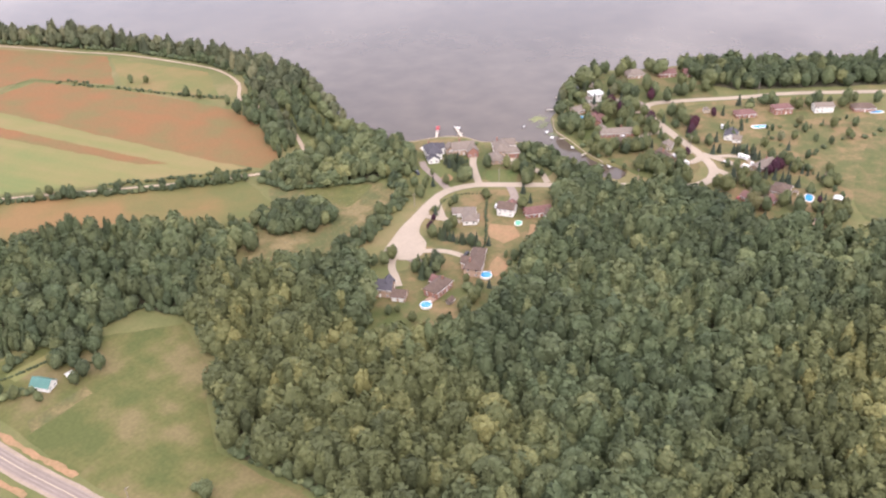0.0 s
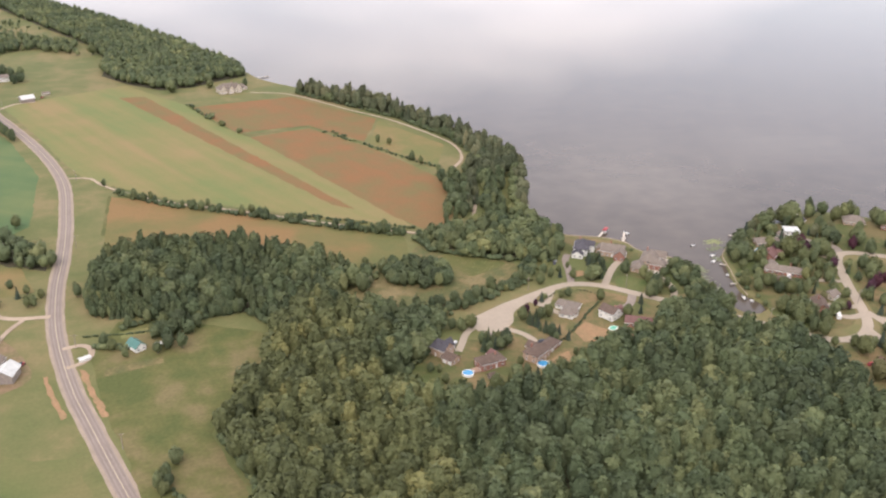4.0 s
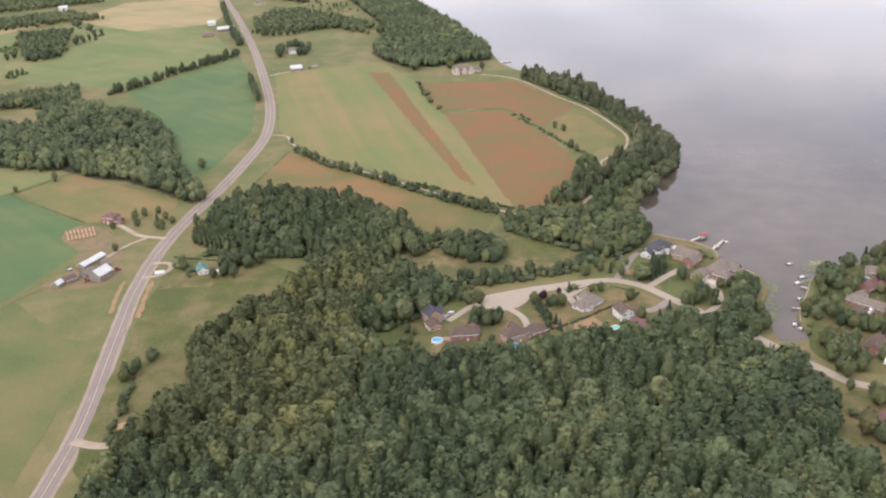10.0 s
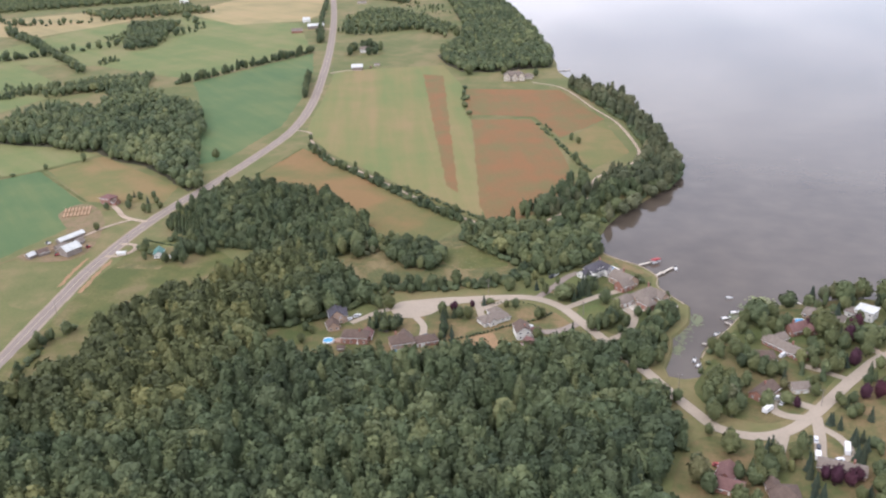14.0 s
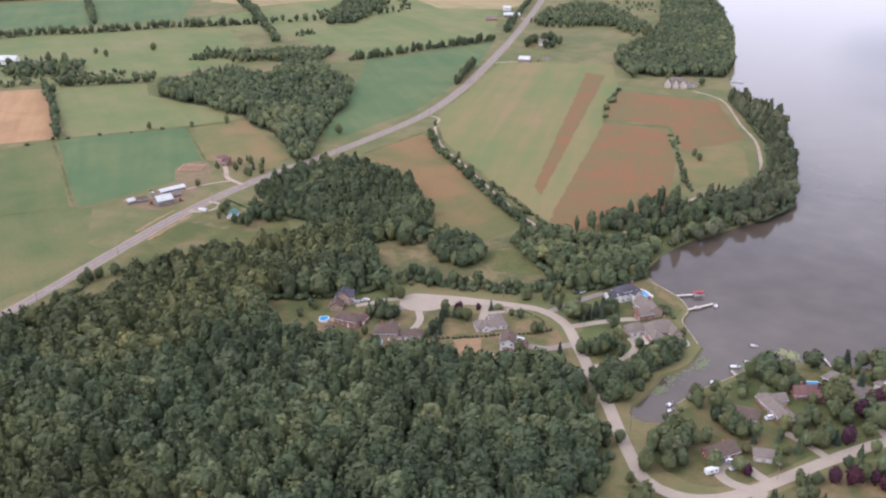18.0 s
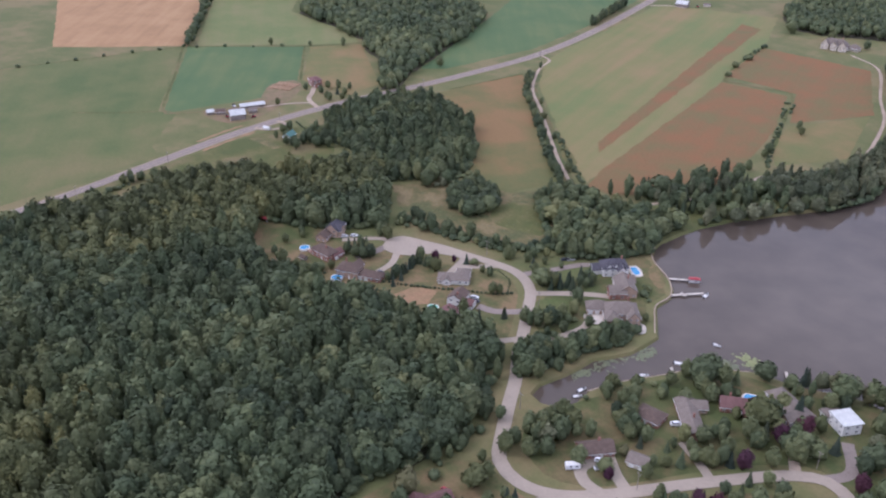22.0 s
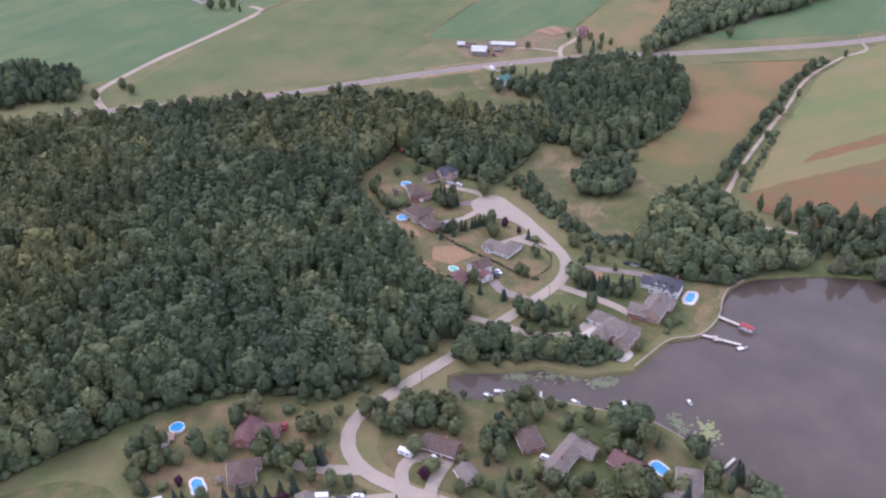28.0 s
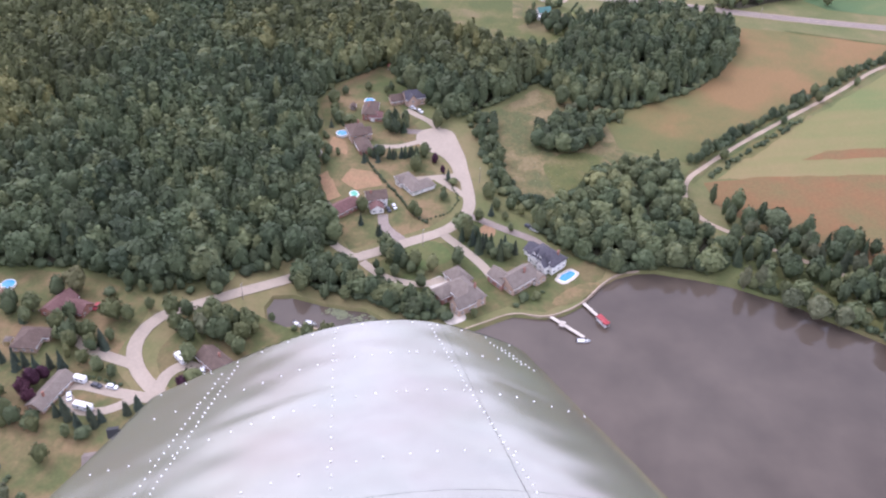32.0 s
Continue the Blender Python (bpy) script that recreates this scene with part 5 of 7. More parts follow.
house(263, 470, 38, "maroon-roofed red brick house by the inlet", [
    B(0, 0, 0, 15, 9, 3.4, 3.0, "gable", "brick", "red_roof", door=True), B(6, -4, 90, 8, 6, 3.0, 2.4, "gable", "brick", "red_roof", garage=2)], (-3, 1, 5))
house(278, 488, -20, "long brown-roofed house by the shore", [
    B(0, 0, 0, 24, 10, 3.0, 2.6, "hip", "tan_brick", "grey_roof", door=True), B(8, -6, 90, 8, 8, 3.0, 2.2, "gable", "tan_brick", "grey_roof", garage=2)])
house(300, 494, -28, "modern white house with flat white roof", [
    B(0, 0, 0, 11, 10, 6.0, 0.4, "flat", "white", "metal_roof", storeys=2, door=True), B(-8, -2, 0, 6, 8, 3.4, 0.4, "flat", "white", "grey_roof")])
house(341, 396, -40, "red brick bungalow beside a pool", [B(0, 0, 0, 16, 9, 3.2, 2.4, "hip", "brick", "red_roof", door=True)])
house(363, 379, -40, "red brick two-storey house with hipped roof", [B(0, 0, 0, 15, 9, 5.2, 2.2, "hip", "brick", "red_roof", storeys=2, door=True)])
house(384, 358, -45, "white two-storey house with tan roof", [B(0, 0, 0, 15, 8, 5.0, 2.2, "gable", "white", "grey_roof", storeys=2, door=True)])
house(404, 337, -48, "brick bungalow with brown roof and a pool", [B(0, 0, 0, 17, 9, 3.2, 2.6, "hip", "brick", "brown_roof", door=True)])
house(360, 498, -38, "tan-roofed shore house among trees", [B(0, 0, 0, 16, 11, 3.4, 3.6, "hip", "tan_brick", "grey_roof", door=True)])
house(377, 480, -42, "red brick shore house half hidden by trees", [B(0, 0, 0, 15, 9, 3.4, 2.8, "gable", "brick", "red_roof", door=True)])
house(322, 512, 20, "dark-roofed boathouse cottage on the lake shore", [B(0, 0, 0, 10, 8, 3.0, 2.4, "gable", "beige", "dark_roof", door=True)])
# along the main road and the farms
house(84, 393, 25, "small brown garden shed at the wood's edge", [B(0, 0, 0, 5, 4, 2.4, 1.2, "gable", "barnwood", "grey_roof", openings=False)], name="shed", category="shed", group="sheds")
house(-134, 490, -62, "small white cottage with green metal roof", [B(0, 0, 0, 10, 7, 3.0, 2.6, "gable", "white", "green_roof", door=True)])
house(-123, 488, 0, "tiny white garden shed beside a cottage", [B(0, 0, 0, 3, 2.6, 2.2, 0.9, "gable", "white", "metal_roof", openings=False)], name="shed", category="shed", group="sheds")
house(-160, 486, 20, "low white shed beside the road", [B(0, 0, 0, 6, 2.4, 2.2, 0.7, "gable", "white", "metal_roof", openings=False)], name="shed", category="shed", group="sheds")
house(-101, 324, 38, "brown-roofed house with white gable at the wood's edge", [B(0, 0, 0, 13, 9, 3.2, 2.8, "gable", "white", "brown_roof", door=True)])
house(-229, 574, -12, "red brick farmhouse with greyish hipped roof", [B(0, 0, 0, 11, 10, 5.4, 2.4, "hip", "brick", "red_roof", storeys=2, door=True), B(8, -1, 0, 6, 6, 3.0, 1.8, "gable", "brick", "brown_roof")])
house(-196, 481, 72, "weathered barn with white metal gable roof", [B(0, 0, 0, 13, 10, 5.0, 3.0, "gable", "barnwood", "metal_roof", openings=False)], name="barn", category="barn", group="farm buildings")
house(-212, 503, 72, "long low shed with white metal roof", [B(0, 0, 0, 22, 6, 2.8, 1.4, "gable", "barnwood", "metal_roof", openings=False)], name="shed", category="shed", group="farm buildings")
for x, y, r, w, d, roof, label in ((-207, 486, 70, 9, 6, "grey_roof", "weathered grey-roofed farm shed"), (-214, 476, 60, 8, 6, "brown_roof", "rusty brown farm shed"), (-218, 469, 75, 6, 4, "metal_roof", "small white-roofed farm shed"), (-201, 497, 72, 7, 5, "grey_roof", "grey lean-to beside the barn")):
    house(x, y, r, label, [B(0, 0, 0, w, d, 2.8, 1.6, "gable", "barnwood", roof, openings=False)], name="shed", category="shed", group="farm buildings")
house(-392, 238, 40, "long grey farmhouse with pale roof", [B(0, 0, 0, 20, 10, 3.6, 2.2, "gable", "beige", "grey_roof", door=True)])
house(-424, 268, 48, "open-ended barn with white metal roof", [B(0, 0, 0, 20, 12, 5.0, 3.0, "gable", "barnwood", "metal_roof", openings=False)], name="barn", category="barn", group="farm buildings")
house(-397, 290, 38, "white-roofed machine shed on the farm", [B(0, 0, 0, 22, 9, 3.4, 1.4, "gable", "barnwood", "metal_roof", openings=False)], name="shed", category="shed", group="farm buildings")
house(-410, 308, 38, "narrow white-roofed shed on the farm", [B(0, 0, 0, 24, 5, 2.6, 1.0, "gable", "white", "metal_roof", openings=False)], name="shed", category="shed", group="farm buildings")
house(-204, 1056, 20, "white-roofed barn beside the hay field", [B(0, 0, 0, 15, 11, 4.4, 3.0, "gable", "barnwood", "metal_roof", openings=False)], name="barn", category="barn", group="farm buildings")
house(-186, 1078, 20, "small tan farm shed beside a barn", [B(0, 0, 0, 8, 5, 2.6, 1.4, "gable", "beige", "grey_roof", openings=False)], name="shed", category="shed", group="farm buildings")
house(-232, 1160, 20, "white farmhouse between large trees", [B(0, 0, 0, 13, 9, 5.2, 3.0, "gable", "white", "grey_roof", storeys=2, door=True)])
house(-374, 1330, 25, "long white-roofed barn beside the road", [B(0, 0, 0, 28, 12, 5.0, 3.0, "gable", "barnwood", "metal_roof", openings=False)], name="barn", category="barn", group="farm buildings")
house(-388, 1290, 25, "red barn with grey roof", [B(0, 0, 0, 18, 10, 4.4, 3.0, "gable", "brick", "grey_roof", openings=False)], name="barn", category="barn", group="farm buildings")
house(-413, 1384, 20, "white two-storey farmhouse with pale roof", [B(0, 0, 0, 13, 10, 5.0, 3.0, "gable", "white", "metal_roof", storeys=2)])
house(-738, 712, 30, "large white barn with white roof", [B(0, 0, 0, 24, 15, 6.5, 4.5, "gable", "white", "metal_roof", openings=False)], name="barn", category="barn", group="farm buildings")
house(-690, 720, 30, "distant farmhouse among trees", [B(0, 0, 0, 14, 10, 5.0, 3.0, "gable", "white", "grey_roof", storeys=2)])
house(-640, 735, 60, "distant low farm shed with grey roof", [B(0, 0, 0, 16, 7, 3.0, 1.6, "gable", "barnwood", "grey_roof", openings=False)], name="shed", category="shed", group="farm buildings")
house(-1118, 1228, 45, "distant long white farm building", [B(0, 0, 0, 40, 12, 4.5, 2.5, "gable", "white", "metal_roof", openings=False)], name="barn", category="barn", group="farm buildings")
house(-740, 1566, 20, "distant white farmhouse with pale roof", [B(0, 0, 0, 16, 12, 5.5, 3.5, "gable", "white", "metal_roof", storeys=2)])
house(-391, 1584, 20, "distant bungalow beside the main road", [B(0, 0, 0, 18, 9, 3.0, 2.2, "gable", "beige", "grey_roof")])
house(-489, 1765, 20, "distant bungalow beside the main road", [B(0, 0, 0, 16, 9, 3.0, 2.2, "gable", "white", "grey_roof")])
house(-2, 1030, 12, "large grey stone mansion with many white gables", [
    B(0, 0, 0, 26, 12, 5.6, 5.0, "hip", "beige", "grey_roof", storeys=2, door=True), B(-9, -6, 90, 9, 8, 5.6, 5.0, "gable", "beige", "grey_roof", storeys=2), B(1, -7, 90, 9, 7, 5.6, 4.6, "gable", "beige", "grey_roof", storeys=2),
    B(10, -6, 90, 9, 8, 5.6, 5.0, "gable", "beige", "grey_roof", storeys=2), B(19, 4, 0, 12, 9, 3.4, 3.4, "hip", "beige", "grey_roof")], (6, 2, 9))
for x, y, r, w, d, wall, roof, label in ((225, 294, 20, 4, 3.4, "white", "red_roof", "small pool house with red-brown deck roof"), (284, 312, 10, 5, 4, "brick", "red_roof", "red-roofed garden shed among conifers"), (110, 392, 20, 7, 5, "beige", "brown_roof", "brown-roofed garden shed at the wood's edge"),
                                        (31, 398, 10, 4, 3, "barnwood", "brown_roof", "small brown shed beside the pool"), (330, 420, 30, 5, 4, "beige", "grey_roof", "small beige garden shed on a lawn")):
    house(x, y, r, label, [B(0, 0, 0, w, d, 2.3, 1.2, "gable", wall, roof, openings=False)], name="shed", category="shed", group="sheds")
house(390, 466, -42, "red brick shore house with maroon roof", [B(0, 0, 0, 13, 9, 3.4, 2.8, "gable", "brick", "red_roof", door=True)])

# ---- pools, docks, boats, vehicles ----
def round_pool(x, y, r, label, deck=None):
    ob = thing("swimming_pool", pose(x, y, 0), label, "pool", "swimming pools")
    n = 28
    bm = bmesh.new()
    rings = [[bm.verts.new((q * math.cos(a), q * math.sin(a), z)) for a in (2 * math.pi * i / n for i in range(n))] for q, z in ((r, 0), (r + 0.02, 1.25), (r - 0.02, 1.32), (r - 0.28, 1.32), (r - 0.3, 0.9))]
    for a, b in zip(rings, rings[1:]):
        for i in range(n):
            bm.faces.new((a[i], a[(i + 1) % n], b[(i + 1) % n], b[i]))
    part("pool_wall", bm, M["frame"], ob, "white pool wall and rim")
    part("pool_water", prism(disc(28, r - 0.28, r - 0.28), 0.3, 1.08), M["pool"], ob, "bright blue water")
    part("ladder", boxes((r - 0.5, r + 0.4, -0.35, -0.28, 0.0, 1.9), (r - 0.5, r + 0.4, 0.28, 0.35, 0.0, 1.9)), M["frame"], ob)
    if deck:
        dx, dy, w, d = deck
        for i in range(int(w / 0.5)):
            part("deck_board", boxes((dx - w / 2 + i * 0.5, dx - w / 2 + i * 0.5 + 0.44, dy - d / 2, dy + d / 2, 1.0, 1.12)), M["deck"], ob)
        part("deck_frame", boxes((dx - w / 2, dx + w / 2, dy - d / 2 + 0.1, dy - d / 2 + 0.3, 0, 1.0), (dx - w / 2, dx + w / 2, dy + d / 2 - 0.3, dy + d / 2 - 0.1, 0, 1.0)), M["deck"], ob)
    return ob


def inground_pool(x, y, rot, rx, ry, label, patio=1.6, wob=0.1, water="pool", seed=1, square=False):
    ob = thing("swimming_pool", pose(x, y, 0, 0, 0, rot), label, "pool", "swimming pools")
    line = disc(16, rx, ry, wob, seed)
    if rx / ry > 1.5:
        line = [(u, v * (0.78 + 0.3 * (u / rx) ** 2)) for u, v in line]
    line = smooth_line(line, 0.6, True)
    if square:
        part("patio", prism([(-rx - patio, -ry - patio), (rx + patio, -ry - patio), (rx + patio, ry + patio), (-rx - patio, ry + patio)], 0.05, 0.22), M["concrete"], ob, "pale concrete pool surround")
    else:
        part("patio", prism([(u * (1 + patio / rx), v * (1 + patio / ry)) for u, v in line], 0.05, 0.22), M["concrete"], ob, "pale concrete pool surround")
    part("coping", prism([(u * (1 + 0.3 / rx), v * (1 + 0.3 / ry)) for u, v in line], 0.2, 0.3), M["frame"], ob, "white coping")
    part("pool_water", prism(line, 0.2, 0.32), M[water], ob, "clear blue water" if water == "pool" else "green pool cover")
    return ob


round_pool(21, 405, 3.0, "round above-ground pool with blue water behind a brick house", (5.2, 1.5, 4, 4))
round_pool(61, 400, 3.2, "round above-ground pool with blue water on bare earth")
round_pool(217, 298, 3.1, "round above-ground pool with red-brown deck", (4.8, -2, 5, 3.5))
inground_pool(116, 422, 30, 2.7, 1.9, "small oval pool under a pale green cover", 0.6, water="green_pool", seed=3)
inground_pool(158, 531, -35, 4.4, 2.6, "kidney-shaped blue pool on a pale patio by the lake", 1.9, square=False, seed=5)
inground_pool(250, 310, 20, 4.4, 2.8, "turquoise kidney pool with white surround", 1.2, seed=7)
inground_pool(264, 482, 30, 4.2, 2.8, "turquoise kidney pool with white surround by the inlet", 1.0, seed=8)
inground_pool(330, 379, -40, 5.5, 2.8, "long blue garden pool behind a house", 1.0, seed=9)
inground_pool(406, 328, -45, 4.5, 2.5, "blue garden pool behind a brick house", 1.0, seed=10)


def dock(pts, w, label):
    a, b = Vector(pts[0]), Vector(pts[1])
    ang = math.degrees(math.atan2(b.y - a.y, b.x - a.x))
    ob = thing("dock", pose(a.x, a.y, -0.7, 0, 0, ang), label, "dock", "docks")
    n = (b - a).length
    plank = shared("plank", boxes((0, 0.52, -w / 2, w / 2, 0, 0.1)), M["concrete"])
    for i in range(int(n / 0.6)):
        child("plank", plank, ob, pose(i * 0.6, 0, 0.3))
    for u in (0.1, n * 0.5, n - 0.6):
        for v in (-w / 2, w / 2):
            part("post", boxes((u, u + 0.2, v - 0.1, v + 0.1, -1.4, 0.75)), M["barnwood"], ob)
    part("beam", boxes((0, n, -w / 2 + 0.1, -w / 2 + 0.25, 0.1, 0.29), (0, n, w / 2 - 0.25, w / 2 - 0.1, 0.1, 0.29)), M["barnwood"], ob)
    return ob


dock([(173, 538), (183, 547)], 1.6, "long pale dock with a covered boat lift")
dock([(186, 526), (196, 541)], 1.6, "long pale dock with a moored white boat")
dock([(188, 532), (192, 531)], 2.0, "short side platform of a dock")
dock([(268, 504), (262, 512)], 1.2, "narrow grey dock on the shore")
dock([(292, 512), (286, 521)], 1.2, "narrow grey dock by the shore houses")
dock([(338, 522), (330, 534)], 1.4, "white dock on the point")
dock([(231, 470), (226, 474)], 1.2, "short dock in the inlet")
dock([(219, 446), (214, 447)], 1.2, "short dock in the inlet")
dock([(38, 1085), (54, 1092)], 1.6, "far dock below the mansion")


def boat(x, y, rot, length, label, cover=None):
    ob = thing("motor_boat", pose(x, y, -1.3, 0, 0, rot), label, "boat", "boats")
    k, w = length, length * 0.17
    bm = bmesh.new()
    lines = []
    for z, s, bow in ((-0.15, 0.65, 0.42), (0.25, 0.95, 0.49), (0.75, 1.0, 0.5)):
        lines.append([bm.verts.new((u * k, v * w * s, z)) for u, v in ((-0.5, -1), (0.1, -1), (0.33, -0.6), (bow, 0), (0.33, 0.6), (0.1, 1), (-0.5, 1))])
    for a, b in zip(lines, lines[1:]):
        for i in range(7):
            bm.faces.new((a[i], a[(i + 1) % 7], b[(i + 1) % 7], b[i]))
    bm.faces.new(lines[0][::-1])
    part("hull", bm, M["car"], ob, "white hull")
    part("cockpit_floor", prism([(u * k * 0.96, v * w * 0.92) for u, v in ((-0.48, -1), (0.1, -1), (0.3, -0.5), (0.3, 0.5), (0.1, 1), (-0.48, 1))], 0.3, 0.5), M["white"], ob)
    part("windscreen", prism([(0.1 * k, -w * 0.8), (0.16 * k, -w * 0.8), (0.16 * k, w * 0.8), (0.1 * k, w * 0.8)], 0.7, 1.3, 0.15), M["glass"], ob)
    part("engine", prism([(-0.58 * k, -0.3), (-0.5 * k, -0.3), (-0.5 * k, 0.3), (-0.58 * k, 0.3)], 0.0, 1.2, 0.2), M["dark_car"], ob)
    if cover:
        bm = prism([(-0.55 * k, -w * 1.3), (0.5 * k, -w * 1.3), (0.5 * k, w * 1.3), (-0.55 * k, w * 1.3)], 2.2, 2.5, 0.02)
        vs = [bm.verts.new(p) for p in ((-0.5 * k, 0, 3.0), (0.45 * k, 0, 3.0))]
        part("canopy", bm, M[cover], ob, "red fabric canopy")
        part("canopy_ridge", prism([(-0.55 * k, -w * 1.28), (0.5 * k, -w * 1.28), (0.5 * k, w * 1.28), (-0.55 * k, w * 1.28)], 2.5, 3.0, 0.55), M[cover], ob)
        for u in (-0.5, 0.45):
            for v in (-1.2, 1.2):
                part("lift_post", boxes((u * k, u * k + 0.12, v * w - 0.06, v * w + 0.06, -1.0, 2.25)), M["frame"], ob)
    return ob


boat(185, 548, 40, 6.0, "boat under a red canopy on a lift", "red")
boat(197.5, 541, 100, 5.5, "white motor boat moored at the dock")
for x, y, r, k in ((211, 430, 80, 5), (213, 425, 60, 4.5), (227, 480, 30, 6), (232, 488, 20, 6), (222, 460, 50, 4.5), (283, 512, 30, 5), (229, 506, 10, 4)):
    boat(x, y, r, k, "small white boat moored in the inlet")


def wheel_mesh():
    bm = bmesh.new()
    bmesh.ops.create_cone(bm, cap_ends=True, segments=12, radius1=0.33, radius2=0.33, depth=0.22, matrix=Matrix.Rotation(math.pi / 2, 4, "X"))
    return shared("wheel", bm, M["rubber"])


WHEEL = wheel_mesh()


def car(x, y, rot, paint, label, van=False):
    ob = thing("car", pose(x, y, 0.12, 0, 0, rot), label, "car", "parked cars")
    k = 5.2 if van else 4.6
    h = 1.5 if van else 0.95
    part("body", prism([(-k / 2, -0.85), (-k / 2 + 0.2, -0.92), (k / 2 - 0.5, -0.92), (k / 2, -0.6), (k / 2, 0.6), (k / 2 - 0.5, 0.92), (-k / 2 + 0.2, 0.92), (-k / 2, 0.85)], 0.28, h, 0.02), M[paint], ob)
    part("glazing", prism([(-k * 0.38, -0.84), (k * 0.2, -0.84), (k * 0.2, 0.84), (-k * 0.38, 0.84)], h, h + 0.45, 0.14), M["glass"], ob, "dark side windows")
    part("roof", prism([(-k * 0.33, -0.73), (k * 0.15, -0.73), (k * 0.15, 0.73), (-k * 0.33, 0.73)], h + 0.45, h + 0.53, 0.05), M[paint], ob)
    for u in (-k * 0.32, k * 0.32):
        for v in (-0.84, 0.84):
            child("wheel", WHEEL, ob, pose(u, v, 0.33))
    return ob


def trailer(x, y, rot, length, label):
    ob = thing("travel_trailer", pose(x, y, 0.12, 0, 0, rot), label, "trailer", "trailers")
    part("body", prism([(-length / 2, -1.2), (length / 2 - 0.3, -1.2), (length / 2, -0.7), (length / 2, 0.7), (length / 2 - 0.3, 1.2), (-length / 2, 1.2)], 0.55, 2.6), M["car"], ob, "white box body")
    part("roof", prism([(-length / 2 + 0.1, -1.1), (length / 2 - 0.3, -1.1), (length / 2 - 0.3, 1.1), (-length / 2 + 0.1, 1.1)], 2.6, 2.85, 0.06), M["white"], ob)
    for s in (-1, 1):
        for u in (-0.25, 0.15):
            part("window", boxes((u * length, u * length + 1.0, s * 1.21 - 0.02, s * 1.21 + 0.02, 1.5, 2.1)), M["glass"], ob)
        for u in (-0.6, 0.3):
            child("wheel", WHEEL, ob, pose(u, s * 1.0, 0.33))
    part("hitch", boxes((length / 2, length / 2 + 1.1, -0.08, 0.08, 0.5, 0.62)), M["rubber"], ob)
    part("vent", boxes((-0.4, 0.4, -0.3, 0.3, 2.85, 3.05)), M["frame"], ob)
    return ob


for x, y, r, p, label, v in ((23, 431, 60, "car", "white car parked before a garage", False), (26, 436, 50, "car", "silver car parked on the drive", False), (71, 422, 20, "dark_car", "dark car parked on the drive", False), (73, 419, 20, "car", "white car parked on the drive", False),
                             (123, 444, 30, "car", "white car parked on the drive", False), (126, 442, 30, "dark_car", "dark car parked on the drive", False), (125, 510, 60, "dark_car", "dark car by the lake house", False), (127, 513, 60, "car", "silver car by the lake house", False),
                             (249, 399, 20, "car", "white van beside the house", True), (251, 396, 60, "car", "white car parked on the drive", False), (271, 356, 30, "car", "white car on the wide driveway", False), (263, 369, 85, "car", "white car on the wide driveway", False),
                             (263.5, 363, 82, "dark_car", "dark car parked by the hedge", False), (222, 341, 0, "red", "red car beside the bungalow", False), (254, 441, 50, "car", "white van by the long house", True), (290, 481, 60, "dark_car", "dark car on the gravel drive", False),
                             (-108, 317, 20, "car", "white car outside the roadside house", False), (-111, 314, 20, "car", "white pickup outside the roadside house", True), (312, 398, 30, "car", "white van parked by the deck", True)):
    car(x, y, r, p, label, v)
trailer(244, 388, 55, 6.0, "white travel trailer parked beside a house")
trailer(262.5, 356, 85, 5.0, "white camper parked by the hedge")
trailer(275, 364, 85, 7.5, "long white motorhome on the driveway")
trailer(-112, 320, 70, 5.0, "white trailer beside the roadside house")


def canopy(x, y, rot, w, d, key, label):
    ob = thing("garden_canopy", pose(x, y, 0, 0, 0, rot), label, "canopy")
    part("cover", prism([(-w / 2, -d / 2), (w / 2, -d / 2), (w / 2, d / 2), (-w / 2, d / 2)], 2.2, 3.1, 0.6), M[key], ob)
    for u in (-w / 2 + 0.1, w / 2 - 0.1):
        for v in (-d / 2 + 0.1, d / 2 - 0.1):
            part("pole", boxes((u - 0.05, u + 0.05, v - 0.05, v + 0.05, 0, 2.2)), M["frame"], ob)
    return ob


canopy(-25, 407, 20, 5, 5, "red", "bright red canopy at the wood's edge")
canopy(258, 296, 12, 6, 5, "metal_roof", "white open-sided garden canopy")
canopy(249, 318, 10, 3.2, 3.2, "grey_roof", "grey gazebo beside the house")
canopy(162, 514, 20, 4, 3, "white", "white parasol canopy on the terrace")


def pole(x, y, h, label, arm=True):
    ob = thing("utility_pole", pose(x, y, 0), label, "utility pole", "utility poles")
    part("shaft", prism(disc(8, 0.17, 0.17), -0.5, h, 0.3), M["barnwood"], ob)
    if arm:
        part("cross_arm", boxes((-1.1, 1.1, -0.06, 0.06, h - 0.9, h - 0.75)), M["barnwood"], ob)
        for u in (-1, 0, 1):
            part("insulator", prism(disc(6, 0.07, 0.07, 0), h - 0.75, h - 0.5), M["frame"], ob) .location = (u, 0, 0)
    return ob


for x, y in ((92, 481), (150, 464), (204, 398), (268, 398), (306, 462), (388, 408), (-129, 330), (-146, 400), (-164, 500), (-162, 640), (-160, 780), (-226, 1030)):
    pole(x, y, 9, "weathered wooden utility pole at the roadside")

log = new("log_stack")
log.matrix_world = pose(-241, 551, 0.1, 0, 0, 120)
tagged(log, "rows of cut orange-brown logs stacked on the farmyard", "logs")
bm = bmesh.new()
bmesh.ops.create_cone(bm, cap_ends=True, segments=10, radius1=0.42, radius2=0.36, depth=9.0, matrix=Matrix.Rotation(math.pi / 2, 4, "Y"))
LOG = shared("log", bm, M["log"])
rg = random.Random(11)
